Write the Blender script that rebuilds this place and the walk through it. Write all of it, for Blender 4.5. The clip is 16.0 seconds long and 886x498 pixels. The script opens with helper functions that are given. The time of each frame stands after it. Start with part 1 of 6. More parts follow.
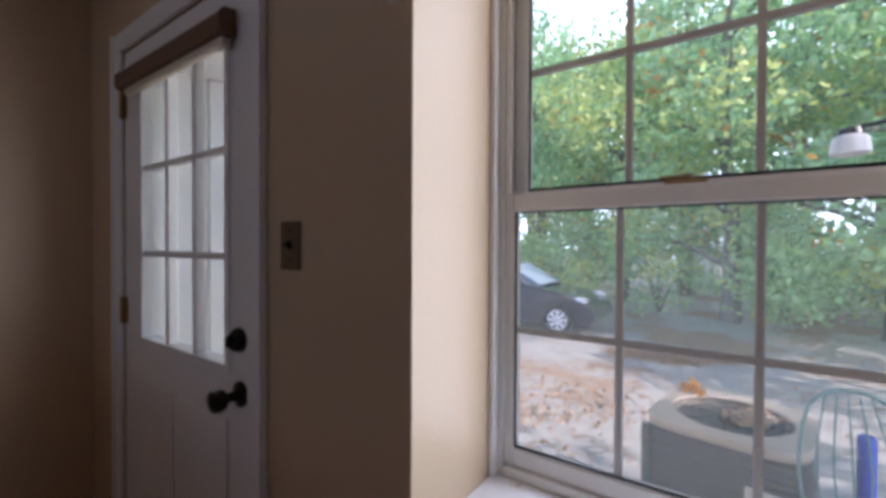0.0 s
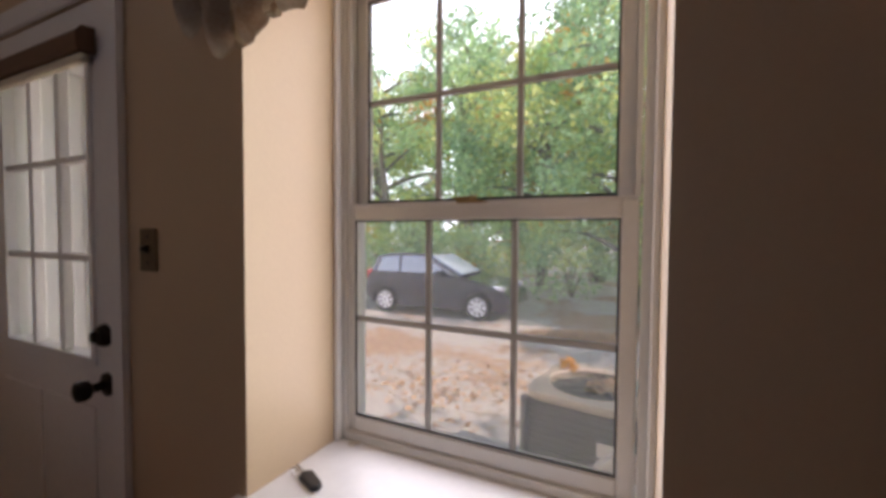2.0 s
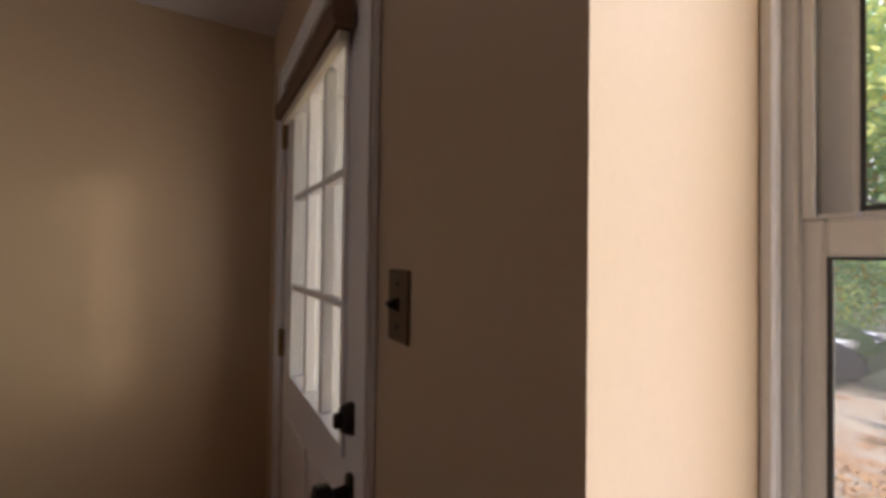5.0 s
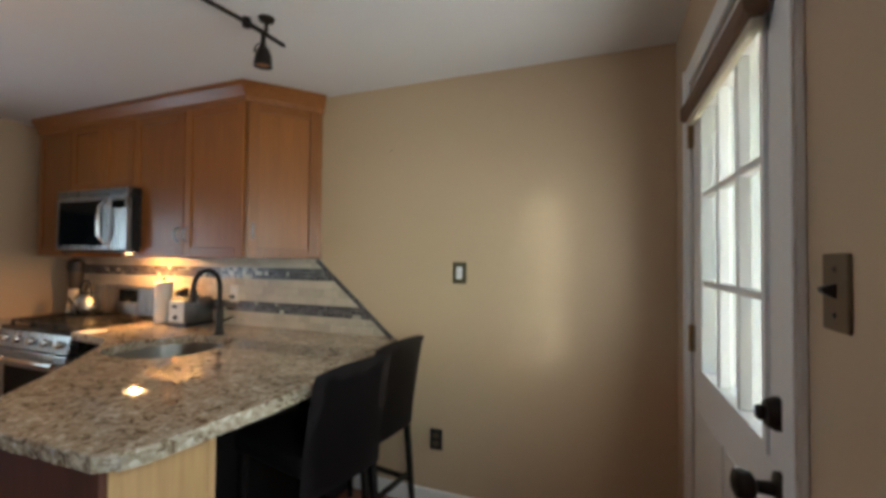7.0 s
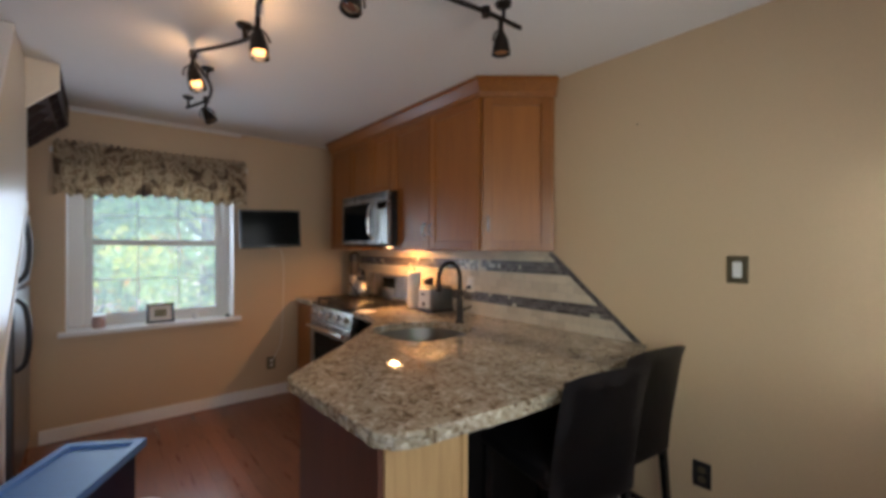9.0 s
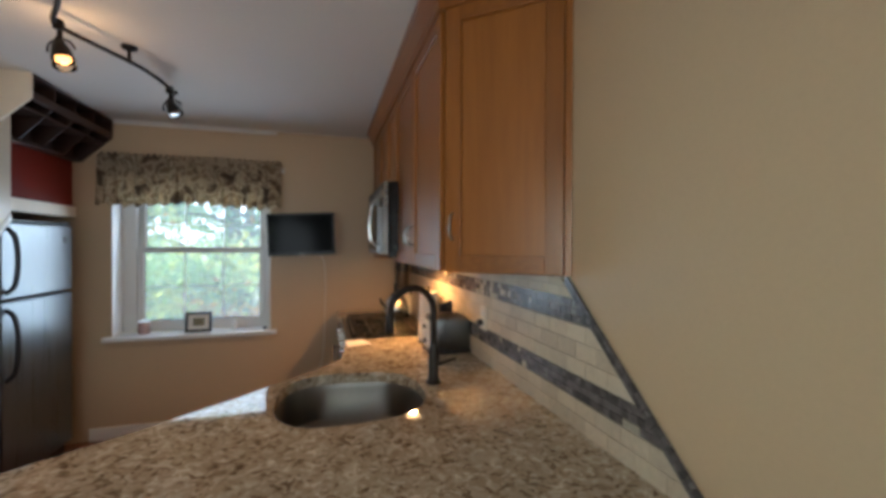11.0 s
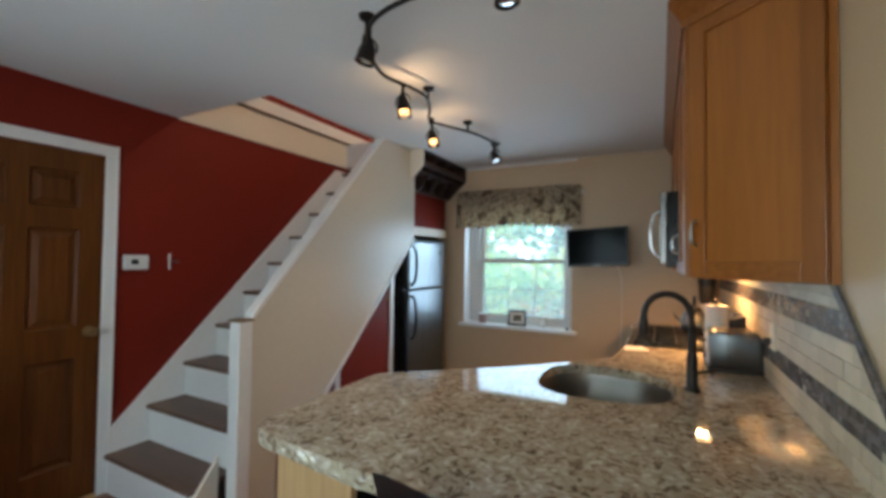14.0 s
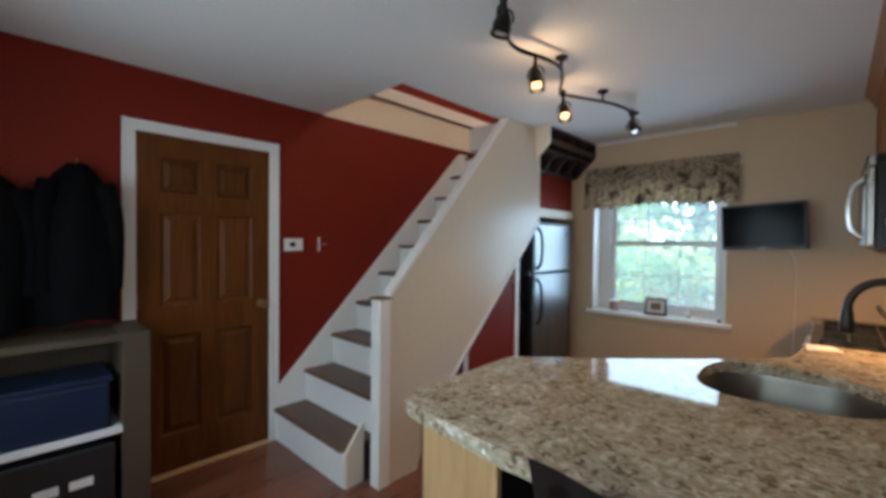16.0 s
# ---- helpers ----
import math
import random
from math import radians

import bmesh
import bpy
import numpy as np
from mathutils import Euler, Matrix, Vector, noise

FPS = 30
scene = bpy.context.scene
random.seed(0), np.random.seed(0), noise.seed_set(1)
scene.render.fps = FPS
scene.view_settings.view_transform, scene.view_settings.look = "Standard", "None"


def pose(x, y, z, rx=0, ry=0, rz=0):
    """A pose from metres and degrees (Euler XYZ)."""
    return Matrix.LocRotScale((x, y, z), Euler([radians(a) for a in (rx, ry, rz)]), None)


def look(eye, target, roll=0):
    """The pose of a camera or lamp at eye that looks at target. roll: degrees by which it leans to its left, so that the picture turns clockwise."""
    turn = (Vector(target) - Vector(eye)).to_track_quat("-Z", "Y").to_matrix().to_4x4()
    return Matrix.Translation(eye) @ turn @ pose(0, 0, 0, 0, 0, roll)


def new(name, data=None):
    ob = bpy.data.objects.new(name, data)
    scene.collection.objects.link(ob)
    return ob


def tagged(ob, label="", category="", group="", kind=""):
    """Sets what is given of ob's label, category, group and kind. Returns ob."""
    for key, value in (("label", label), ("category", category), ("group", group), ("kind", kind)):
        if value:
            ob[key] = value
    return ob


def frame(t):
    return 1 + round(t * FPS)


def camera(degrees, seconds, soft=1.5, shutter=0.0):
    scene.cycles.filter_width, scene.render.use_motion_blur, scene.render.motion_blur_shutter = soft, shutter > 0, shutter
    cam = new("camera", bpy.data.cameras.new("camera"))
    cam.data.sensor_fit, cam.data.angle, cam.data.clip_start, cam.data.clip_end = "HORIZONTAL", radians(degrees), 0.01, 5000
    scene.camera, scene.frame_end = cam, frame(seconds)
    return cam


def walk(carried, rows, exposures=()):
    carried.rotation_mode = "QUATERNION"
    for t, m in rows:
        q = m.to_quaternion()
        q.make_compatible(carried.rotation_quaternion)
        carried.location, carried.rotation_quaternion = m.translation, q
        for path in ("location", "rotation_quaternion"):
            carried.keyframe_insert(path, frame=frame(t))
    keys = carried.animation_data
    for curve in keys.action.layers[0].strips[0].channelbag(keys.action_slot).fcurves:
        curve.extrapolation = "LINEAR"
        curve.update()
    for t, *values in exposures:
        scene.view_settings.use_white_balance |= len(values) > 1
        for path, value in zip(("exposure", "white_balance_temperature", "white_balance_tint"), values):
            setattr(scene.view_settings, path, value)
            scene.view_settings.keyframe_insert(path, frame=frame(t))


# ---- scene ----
cam = camera(93.80, 16.0, soft=3.8)
PATH = [
    (0.0, (1.160, 0.598, 1.345), (2.306, -1.041, 1.320), 0.26),
    (0.5, (1.019, 0.647, 1.340), (1.963, -1.116, 1.307), 0.27),
    (1.0, (0.897, 0.648, 1.359), (1.785, -1.144, 1.317), 0.30),
    (1.5, (0.839, 0.676, 1.376), (1.717, -1.120, 1.317), 0.35),
    (2.0, (0.830, 0.647, 1.387), (1.708, -1.148, 1.314), 0.39),
    (2.5, (0.897, 0.549, 1.372), (1.802, -1.233, 1.295), 0.42),
    (3.0, (0.997, 0.498, 1.385), (1.943, -1.263, 1.315), 0.43),
    (3.2, (1.053, 0.478, 1.382), (2.033, -1.265, 1.320), 0.42),
    (5.3, (1.423, 0.270, 1.422), (3.268, -0.500, 1.454), 0.65),
    (5.5, (1.400, 0.284, 1.414), (3.311, -0.303, 1.445), 0.53),
    (6.0, (1.346, 0.320, 1.394), (3.343, 0.227, 1.441), 0.59),
    (6.5, (1.284, 0.337, 1.392), (3.251, 0.696, 1.440), 0.53),
    (7.0, (1.241, 0.324, 1.385), (3.108, 1.040, 1.428), 0.46),
    (7.5, (1.212, 0.334, 1.378), (2.956, 1.313, 1.412), 0.40),
    (8.0, (1.195, 0.346, 1.371), (2.807, 1.529, 1.392), 0.27),
    (8.5, (1.208, 0.405, 1.374), (2.668, 1.772, 1.382), 0.28),
    (9.0, (1.316, 0.504, 1.389), (2.596, 2.040, 1.386), 0.23),
    (9.2, (1.400, 0.550, 1.403), (2.609, 2.144, 1.395), 0.16),
    (11.3, (2.850, 0.866, 1.484), (3.293, 2.816, 1.483), 0.38),
    (11.5, (2.943, 0.860, 1.492), (3.311, 2.826, 1.510), 0.47),
    (12.0, (3.062, 0.806, 1.479), (3.172, 2.801, 1.561), 0.40),
    (12.5, (3.044, 0.691, 1.446), (2.867, 2.680, 1.561), 0.53),
    (13.0, (3.022, 0.602, 1.442), (2.554, 2.544, 1.541), 0.69),
    (13.5, (3.003, 0.544, 1.439), (2.285, 2.410, 1.510), 0.70),
    (14.0, (2.986, 0.515, 1.431), (2.058, 2.286, 1.482), 0.69),
    (14.5, (2.977, 0.490, 1.429), (1.865, 2.152, 1.457), 0.59),
    (15.0, (2.967, 0.473, 1.425), (1.712, 2.030, 1.434), 0.54),
    (15.5, (2.957, 0.463, 1.422), (1.610, 1.941, 1.408), 0.51),
    (16.0, (2.892, 0.506, 1.415), (1.517, 1.958, 1.385), 0.53),
]
EXPOSURES = [(0.0,0.24,5650,31.0),(1.0,0.15,6650,32.0),(2.0,0.12,6750,35.0),(3.0,0.02,6350,29.0),(5.5,0.66,7150,34.0),(6.0,1.06,6800,25.0),(7.5,1.42,5750,13.0),(8.5,1.3,5650,16.0),(9.0,1.2,6150,20.0),(11.5,1.14,5850,13.0),(12.5,1.26,5700,12.0),(14.0,1.36,5550,7.0),(16.0,1.43,5500,9.0)]
walk(cam, [(t, look(eye, target, roll)) for t, eye, target, roll in PATH], EXPOSURES)

# ---- world, sun, window light ----
world = bpy.data.worlds.new("sky")
scene.world = world
world.use_nodes = True
wn, wl = world.node_tree.nodes, world.node_tree.links
sky = wn.new("ShaderNodeTexSky")
sky.sky_type = "NISHITA"
sky.sun_disc = False
SUN_DIR = Vector((-0.75, 0.05, 0.62)).normalized()
sky.sun_elevation = math.asin(SUN_DIR.z)
sky.sun_rotation = math.atan2(SUN_DIR.x, SUN_DIR.y)
wl.new(sky.outputs[0], wn["Background"].inputs[0])
wn["Background"].inputs[1].default_value = 0.15

sun = new("sun", bpy.data.lights.new("sun", "SUN"))
sun.data.energy, sun.data.angle, sun.data.color = 5.0, radians(0.6), (1.0, 0.88, 0.70)
sun.matrix_world = look(SUN_DIR * 30, (0, 0, 0))


def window_light(name, centre, target, sx, sy, watts, colour, spread=180):
    lamp = new(name, bpy.data.lights.new(name, "AREA"))
    lamp.data.spread = radians(spread)
    lamp.data.shape, lamp.data.size, lamp.data.size_y = "RECTANGLE", sx, sy
    lamp.data.energy, lamp.data.color = watts, colour
    lamp.matrix_world = look(centre, target)
    return lamp


window_light("sky_light_front", (1.23, -0.310, 1.46), (1.23, 0.690, 1.46), 0.66, 1.26, 6.4, (0.88, 0.97, 0.97))
# extra greenish beam added, aimed to put a glow on the right wall
window_light("wall_glow_front_side", (1.00, -0.225, 1.46), (1.80, 0.375, 1.46), 0.26, 1.24, 0.6, (0.84, 1.0, 0.76), 56)
window_light("sky_light_end", (1.715, 4.665, 1.32), (1.715, 3.665, 1.44), 0.98, 0.96, 3.4, (0.68, 0.86, 1.0), 150)
window_light("sky_light_door", (2.59, 0.0115, 1.40), (2.59, 2.0, 1.40), 0.55, 0.74, 2.8, (0.94, 1.0, 0.92), 160)
# narrow lamp added to draw the upright bright streak on the right wall
window_light("wall_streak_light", (2.52, -0.20, 1.52), (3.25, 0.48, 1.34), 0.15, 0.92, 0.09, (0.98, 1.0, 0.84), 14)

# lamp added out of view to warm and brighten the upper stairwell
hall = new("unseen_upstairs_fill", bpy.data.lights.new("unseen_upstairs_fill", "POINT"))
hall.data.energy, hall.data.color, hall.data.shadow_soft_size = 18, (1.0, 0.74, 0.50), 0.10
hall.location = (1.5, 3.9, 4.3)


# ---- helpers ----
ORIGIN = {}


def thing(name, loc, label, category, group="", rz=0.0, kind=""):
    ob = new(name)
    ob.empty_display_size = 0.05
    ob.location = loc
    ob.rotation_euler = (0, 0, radians(rz))
    ORIGIN[ob.name] = Vector(loc) if rz == 0 else None
    return tagged(ob, label, category, group, kind)


def mesh_of(name, bm, material, smooth=None):
    me = bpy.data.meshes.new(name)
    bmesh.ops.recalc_face_normals(bm, faces=bm.faces)
    if smooth is not None:
        for f in bm.faces:
            f.smooth = True
        for e in bm.edges:
            if len(e.link_faces) == 2 and e.calc_face_angle(0) > radians(smooth):
                e.smooth = False
    bm.to_mesh(me)
    bm.free()
    for m in (material if isinstance(material, (list, tuple)) else [material]):
        me.materials.append(m)
    return me


def part(name, bm, material, parent, label="", smooth=None, kind=""):
    """Links a bmesh as one mesh under a thing or a part. Upright things take world places, turned ones take local places."""
    off = ORIGIN.get(parent.name)
    if off is not None:
        bmesh.ops.translate(bm, verts=bm.verts, vec=-off)
    ob = new(name, mesh_of(name, bm, material, smooth))
    ob.parent = parent
    ORIGIN[ob.name] = off
    return tagged(ob, label, kind=kind)


def solid(name, bm, material, label="", category="", group="", kind="", smooth=None):
    """One top-level mesh with its own place at the foot of its bounds."""
    lo = Vector([min(v.co[i] for v in bm.verts) for i in range(3)])
    hi = Vector([max(v.co[i] for v in bm.verts) for i in range(3)])
    c = Vector(((lo.x + hi.x) / 2, (lo.y + hi.y) / 2, lo.z))
    bmesh.ops.translate(bm, verts=bm.verts, vec=-c)
    ob = new(name, mesh_of(name, bm, material, smooth))
    ob.location = c
    ORIGIN[ob.name] = c
    return tagged(ob, label, category, group, kind)


def box(a, b, bevel=0.0, bm=None, seg=1):
    bm2 = bmesh.new()
    bmesh.ops.create_cube(bm2, size=1)
    for v in bm2.verts:
        v.co = Vector([(a[i] + b[i]) / 2 + v.co[i] * (b[i] - a[i]) for i in range(3)])
    if bevel:
        bmesh.ops.bevel(bm2, geom=bm2.edges[:], offset=bevel, segments=seg, affect="EDGES", profile=0.5)
    return merge(bm, bm2)


def merge(bm, bm2):
    if bm is None:
        return bm2
    me = bpy.data.meshes.new("tmp")
    bm2.to_mesh(me)
    bm2.free()
    bm.from_mesh(me)
    bpy.data.meshes.remove(me)
    return bm


def prism(poly, axis, lo, hi, bevel=0.0, bm=None):
    """Extrudes a flat outline along an axis: x takes (y, z), y takes (x, z), z takes (x, y)."""
    bm2 = bmesh.new()

    def put(p, h):
        return {"x": (h, p[0], p[1]), "y": (p[0], h, p[1]), "z": (p[0], p[1], h)}[axis]
    lower = [bm2.verts.new(put(p, lo)) for p in poly]
    upper = [bm2.verts.new(put(p, hi)) for p in poly]
    n = len(poly)
    bm2.faces.new(lower)
    bm2.faces.new(upper)
    for i in range(n):
        bm2.faces.new((lower[i], lower[(i + 1) % n], upper[(i + 1) % n], upper[i]))
    bmesh.ops.recalc_face_normals(bm2, faces=bm2.faces)
    if bevel:
        bmesh.ops.bevel(bm2, geom=bm2.edges[:], offset=bevel, segments=2, affect="EDGES", profile=0.5)
    return merge(bm, bm2)


def smooth_line(pts, steps=6):
    pts = [Vector(p) for p in pts]
    out = []
    for i in range(len(pts) - 1):
        p0, p1, p2, p3 = pts[max(i - 1, 0)], pts[i], pts[i + 1], pts[min(i + 2, len(pts) - 1)]
        for k in range(steps):
            t = k / steps
            out.append(0.5 * ((2 * p1) + (p2 - p0) * t + (2 * p0 - 5 * p1 + 4 * p2 - p3) * t * t + (3 * p1 - p0 - 3 * p2 + p3) * t ** 3))
    return out + [pts[-1]]


def tube(pts, radius, sides=8, bm=None, closed=False):
    """A round bar along a line; radius may be a list."""
    bm2 = bmesh.new()
    pts = [Vector(p) for p in pts]
    n = len(pts)
    rings, up = [], None
    for i, p in enumerate(pts):
        d = (pts[(i + 1) % n if closed else min(i + 1, n - 1)] - pts[(i - 1) % n if closed else max(i - 1, 0)]).normalized()
        if up is None:
            up = d.orthogonal().normalized()
        up = (up - d * up.dot(d)).normalized()
        side = d.cross(up)
        r = radius[i] if isinstance(radius, (list, tuple)) else radius
        rings.append([bm2.verts.new(p + r * (math.cos(a) * up + math.sin(a) * side)) for a in [2 * math.pi * k / sides for k in range(sides)]])
    for i in range(n if closed else n - 1):
        A, B = rings[i], rings[(i + 1) % n]
        for k in range(sides):
            bm2.faces.new((A[k], A[(k + 1) % sides], B[(k + 1) % sides], B[k]))
    if not closed:
        bm2.faces.new(rings[0])
        bm2.faces.new(rings[-1])
    bmesh.ops.recalc_face_normals(bm2, faces=bm2.faces)
    return merge(bm, bm2)


def lathe(profile, centre, axis=(0, 0, 1), sides=20, bm=None, cap=True):
    """Turns a profile of (radius, height) round an axis through centre."""
    bm2 = bmesh.new()
    q = Vector((0, 0, 1)).rotation_difference(Vector(axis).normalized())
    rings = []
    for r, h in profile:
        rings.append([bm2.verts.new(q @ Vector((r * math.cos(2 * math.pi * k / sides), r * math.sin(2 * math.pi * k / sides), h)) + Vector(centre)) for k in range(sides)])
    for A, B in zip(rings, rings[1:]):
        for k in range(sides):
            bm2.faces.new((A[k], A[(k + 1) % sides], B[(k + 1) % sides], B[k]))
    if cap:
        if profile[0][0] > 1e-4:
            bm2.faces.new(rings[0])
        if profile[-1][0] > 1e-4:
            bm2.faces.new(rings[-1])
    bmesh.ops.remove_doubles(bm2, verts=bm2.verts, dist=1e-5)
    bmesh.ops.recalc_face_normals(bm2, faces=bm2.faces)
    return merge(bm, bm2)


def clip(poly, a, b, c):
    """The part of a convex outline where a*u + b*v <= c."""
    out = []
    for i, p in enumerate(poly):
        q = poly[(i + 1) % len(poly)]
        fp, fq = a * p[0] + b * p[1] - c, a * q[0] + b * q[1] - c
        if fp <= 0:
            out.append(p)
        if fp * fq < 0:
            t = fp / (fp - fq)
            out.append((p[0] + t * (q[0] - p[0]), p[1] + t * (q[1] - p[1])))
    return out


# ---- materials ----
def material(name, base, rough=0.5, metal=0.0, vary=0.10, big=1.2, small=40.0, bump=0.05, spread=(1, 1, 1), other=None, mix=0.0,
             random=0.0, island=False, coat=0.0, spec=0.5, rough_vary=0.12, sheen=0.0):
    """A surface with large stains and fine grain, both in colour, gloss and relief."""
    m = bpy.data.materials.new(name)
    m.use_nodes = True
    nt = m.node_tree
    n, l = nt.nodes, nt.links
    b = n["Principled BSDF"]
    co = n.new("ShaderNodeTexCoord")
    mp = n.new("ShaderNodeMapping")
    mp.inputs["Scale"].default_value = spread
    l.new(co.outputs["Object"], mp.inputs[0])
    src = mp.outputs[0]
    if random or island:
        info = n.new("ShaderNodeNewGeometry") if island else n.new("ShaderNodeObjectInfo")
        rnd = info.outputs["Random Per Island" if island else "Random"]
        add = n.new("ShaderNodeVectorMath")
        add.operation = "ADD"
        mul = n.new("ShaderNodeMath")
        mul.operation = "MULTIPLY"
        mul.inputs[1].default_value = 37.0
        l.new(rnd, mul.inputs[0])
        l.new(src, add.inputs[0])
        l.new(mul.outputs[0], add.inputs[1])
        src = add.outputs[0]
    nb, ns = n.new("ShaderNodeTexNoise"), n.new("ShaderNodeTexNoise")
    nb.inputs["Scale"].default_value, nb.inputs["Detail"].default_value = big, 4
    ns.inputs["Scale"].default_value, ns.inputs["Detail"].default_value = small, 6
    l.new(src, nb.inputs[0])
    l.new(src, ns.inputs[0])
    mixv = n.new("ShaderNodeMix")
    mixv.data_type = "FLOAT"
    mixv.inputs[0].default_value = 0.5
    l.new(nb.outputs[0], mixv.inputs[2])
    l.new(ns.outputs[0], mixv.inputs[3])
    val = mixv.outputs[0]
    if random or island:
        madd = n.new("ShaderNodeMath")
        madd.operation = "MULTIPLY_ADD"
        madd.inputs[1].default_value = random if random else 0.3
        l.new(rnd, madd.inputs[0])
        l.new(val, madd.inputs[2])
        val = madd.outputs[0]
        lo_pos, hi_pos = 0.35, 0.65 + (random if random else 0.3)
    else:
        lo_pos, hi_pos = 0.32, 0.68
    ramp = n.new("ShaderNodeValToRGB")
    c2 = other if other else base
    ramp.color_ramp.elements[0].position, ramp.color_ramp.elements[1].position = lo_pos, hi_pos
    ramp.color_ramp.elements[0].color = (*[max(0, c * (1 - vary)) for c in base], 1)
    ramp.color_ramp.elements[1].color = (*[min(1, c * (1 + vary)) for c in c2], 1)
    l.new(val, ramp.inputs[0])
    l.new(ramp.outputs[0], b.inputs["Base Color"])
    rr = n.new("ShaderNodeMapRange")
    rr.inputs[3].default_value, rr.inputs[4].default_value = max(0.02, rough - rough_vary), min(1, rough + rough_vary)
    l.new(mixv.outputs[0], rr.inputs[0])
    l.new(rr.outputs[0], b.inputs["Roughness"])
    b.inputs["Metallic"].default_value = metal
    b.inputs["Specular IOR Level"].default_value = spec
    b.inputs["Coat Weight"].default_value = coat
    b.inputs["Coat Roughness"].default_value = 0.12
    b.inputs["Sheen Weight"].default_value = sheen
    if bump:
        bp = n.new("ShaderNodeBump")
        bp.inputs["Strength"].default_value, bp.inputs["Distance"].default_value = bump, 0.01
        l.new(ns.outputs[0], bp.inputs["Height"])
        l.new(bp.outputs[0], b.inputs["Normal"])
    return m


def wood(name, dark, light, axis=2, rough=0.35, coat=0.2, scale=6.0, random=0.0, spec=0.5):
    spread = [11.0, 11.0, 11.0]
    spread[axis] = 0.8
    return material(name, dark, rough, 0, 0.08, scale * 0.12, scale, 0.06, spread, light, random=random, coat=coat, spec=spec)


def granite(name):
    m = bpy.data.materials.new(name)
    m.use_nodes = True
    n, l = m.node_tree.nodes, m.node_tree.links
    b = n["Principled BSDF"]
    co = n.new("ShaderNodeTexCoord")
    v1, v2, n1 = n.new("ShaderNodeTexVoronoi"), n.new("ShaderNodeTexNoise"), n.new("ShaderNodeTexNoise")
    warp = n.new("ShaderNodeTexNoise")
    warp.inputs["Scale"].default_value = 22
    l.new(co.outputs["Object"], warp.inputs[0])
    ad = n.new("ShaderNodeVectorMath")
    ad.operation = "MULTIPLY_ADD"
    ad.inputs[1].default_value = (0.05, 0.05, 0.05)
    l.new(warp.outputs["Color"], ad.inputs[0])
    l.new(co.outputs["Object"], ad.inputs[2])
    v1.inputs["Scale"].default_value = 78
    v2.inputs["Scale"].default_value, v2.inputs["Detail"].default_value = 44, 8
    n1.inputs["Scale"].default_value, n1.inputs["Detail"].default_value = 13, 5
    for q in (v1, v2, n1):
        l.new(ad.outputs[0], q.inputs[0])
    r1 = n.new("ShaderNodeValToRGB")
    stops = [(0.0, (0.045, 0.035, 0.028)), (0.28, (0.15, 0.105, 0.065)), (0.42, (0.34, 0.285, 0.205)), (0.62, (0.42, 0.37, 0.285)), (0.86, (0.66, 0.62, 0.53))]
    r1.color_ramp.elements[0].position, r1.color_ramp.elements[0].color = stops[0][0], (*stops[0][1], 1)
    r1.color_ramp.elements[1].position, r1.color_ramp.elements[1].color = stops[-1][0], (*stops[-1][1], 1)
    for p, c in stops[1:-1]:
        r1.color_ramp.elements.new(p).color = (*c, 1)
    mx = n.new("ShaderNodeMix")
    mx.data_type = "FLOAT"
    mx.inputs[0].default_value = 0.42
    sep = n.new("ShaderNodeSeparateColor")
    l.new(v1.outputs["Color"], sep.inputs[0])
    l.new(v2.outputs[0], mx.inputs[2])
    l.new(sep.outputs[0], mx.inputs[3])
    m2 = n.new("ShaderNodeMath")
    m2.operation = "MULTIPLY_ADD"
    m2.inputs[1].default_value = 0.62
    l.new(n1.outputs[0], m2.inputs[0])
    l.new(mx.outputs[0], m2.inputs[2])
    m3 = n.new("ShaderNodeMath")
    m3.operation = "SUBTRACT"
    m3.inputs[1].default_value = 0.285
    l.new(m2.outputs[0], m3.inputs[0])
    l.new(m3.outputs[0], r1.inputs[0])
    l.new(r1.outputs[0], b.inputs["Base Color"])
    b.inputs["Roughness"].default_value = 0.035
    b.inputs["Specular IOR Level"].default_value = 0.42
    return m


def glass(name, tint=(1, 1, 1), rough=0.0):
    m = bpy.data.materials.new(name)
    m.use_nodes = True
    b = m.node_tree.nodes["Principled BSDF"]
    b.inputs["Base Color"].default_value = (*tint, 1)
    b.inputs["Transmission Weight"].default_value = 1.0
    b.inputs["Roughness"].default_value = rough
    b.inputs["IOR"].default_value = 1.45
    return m


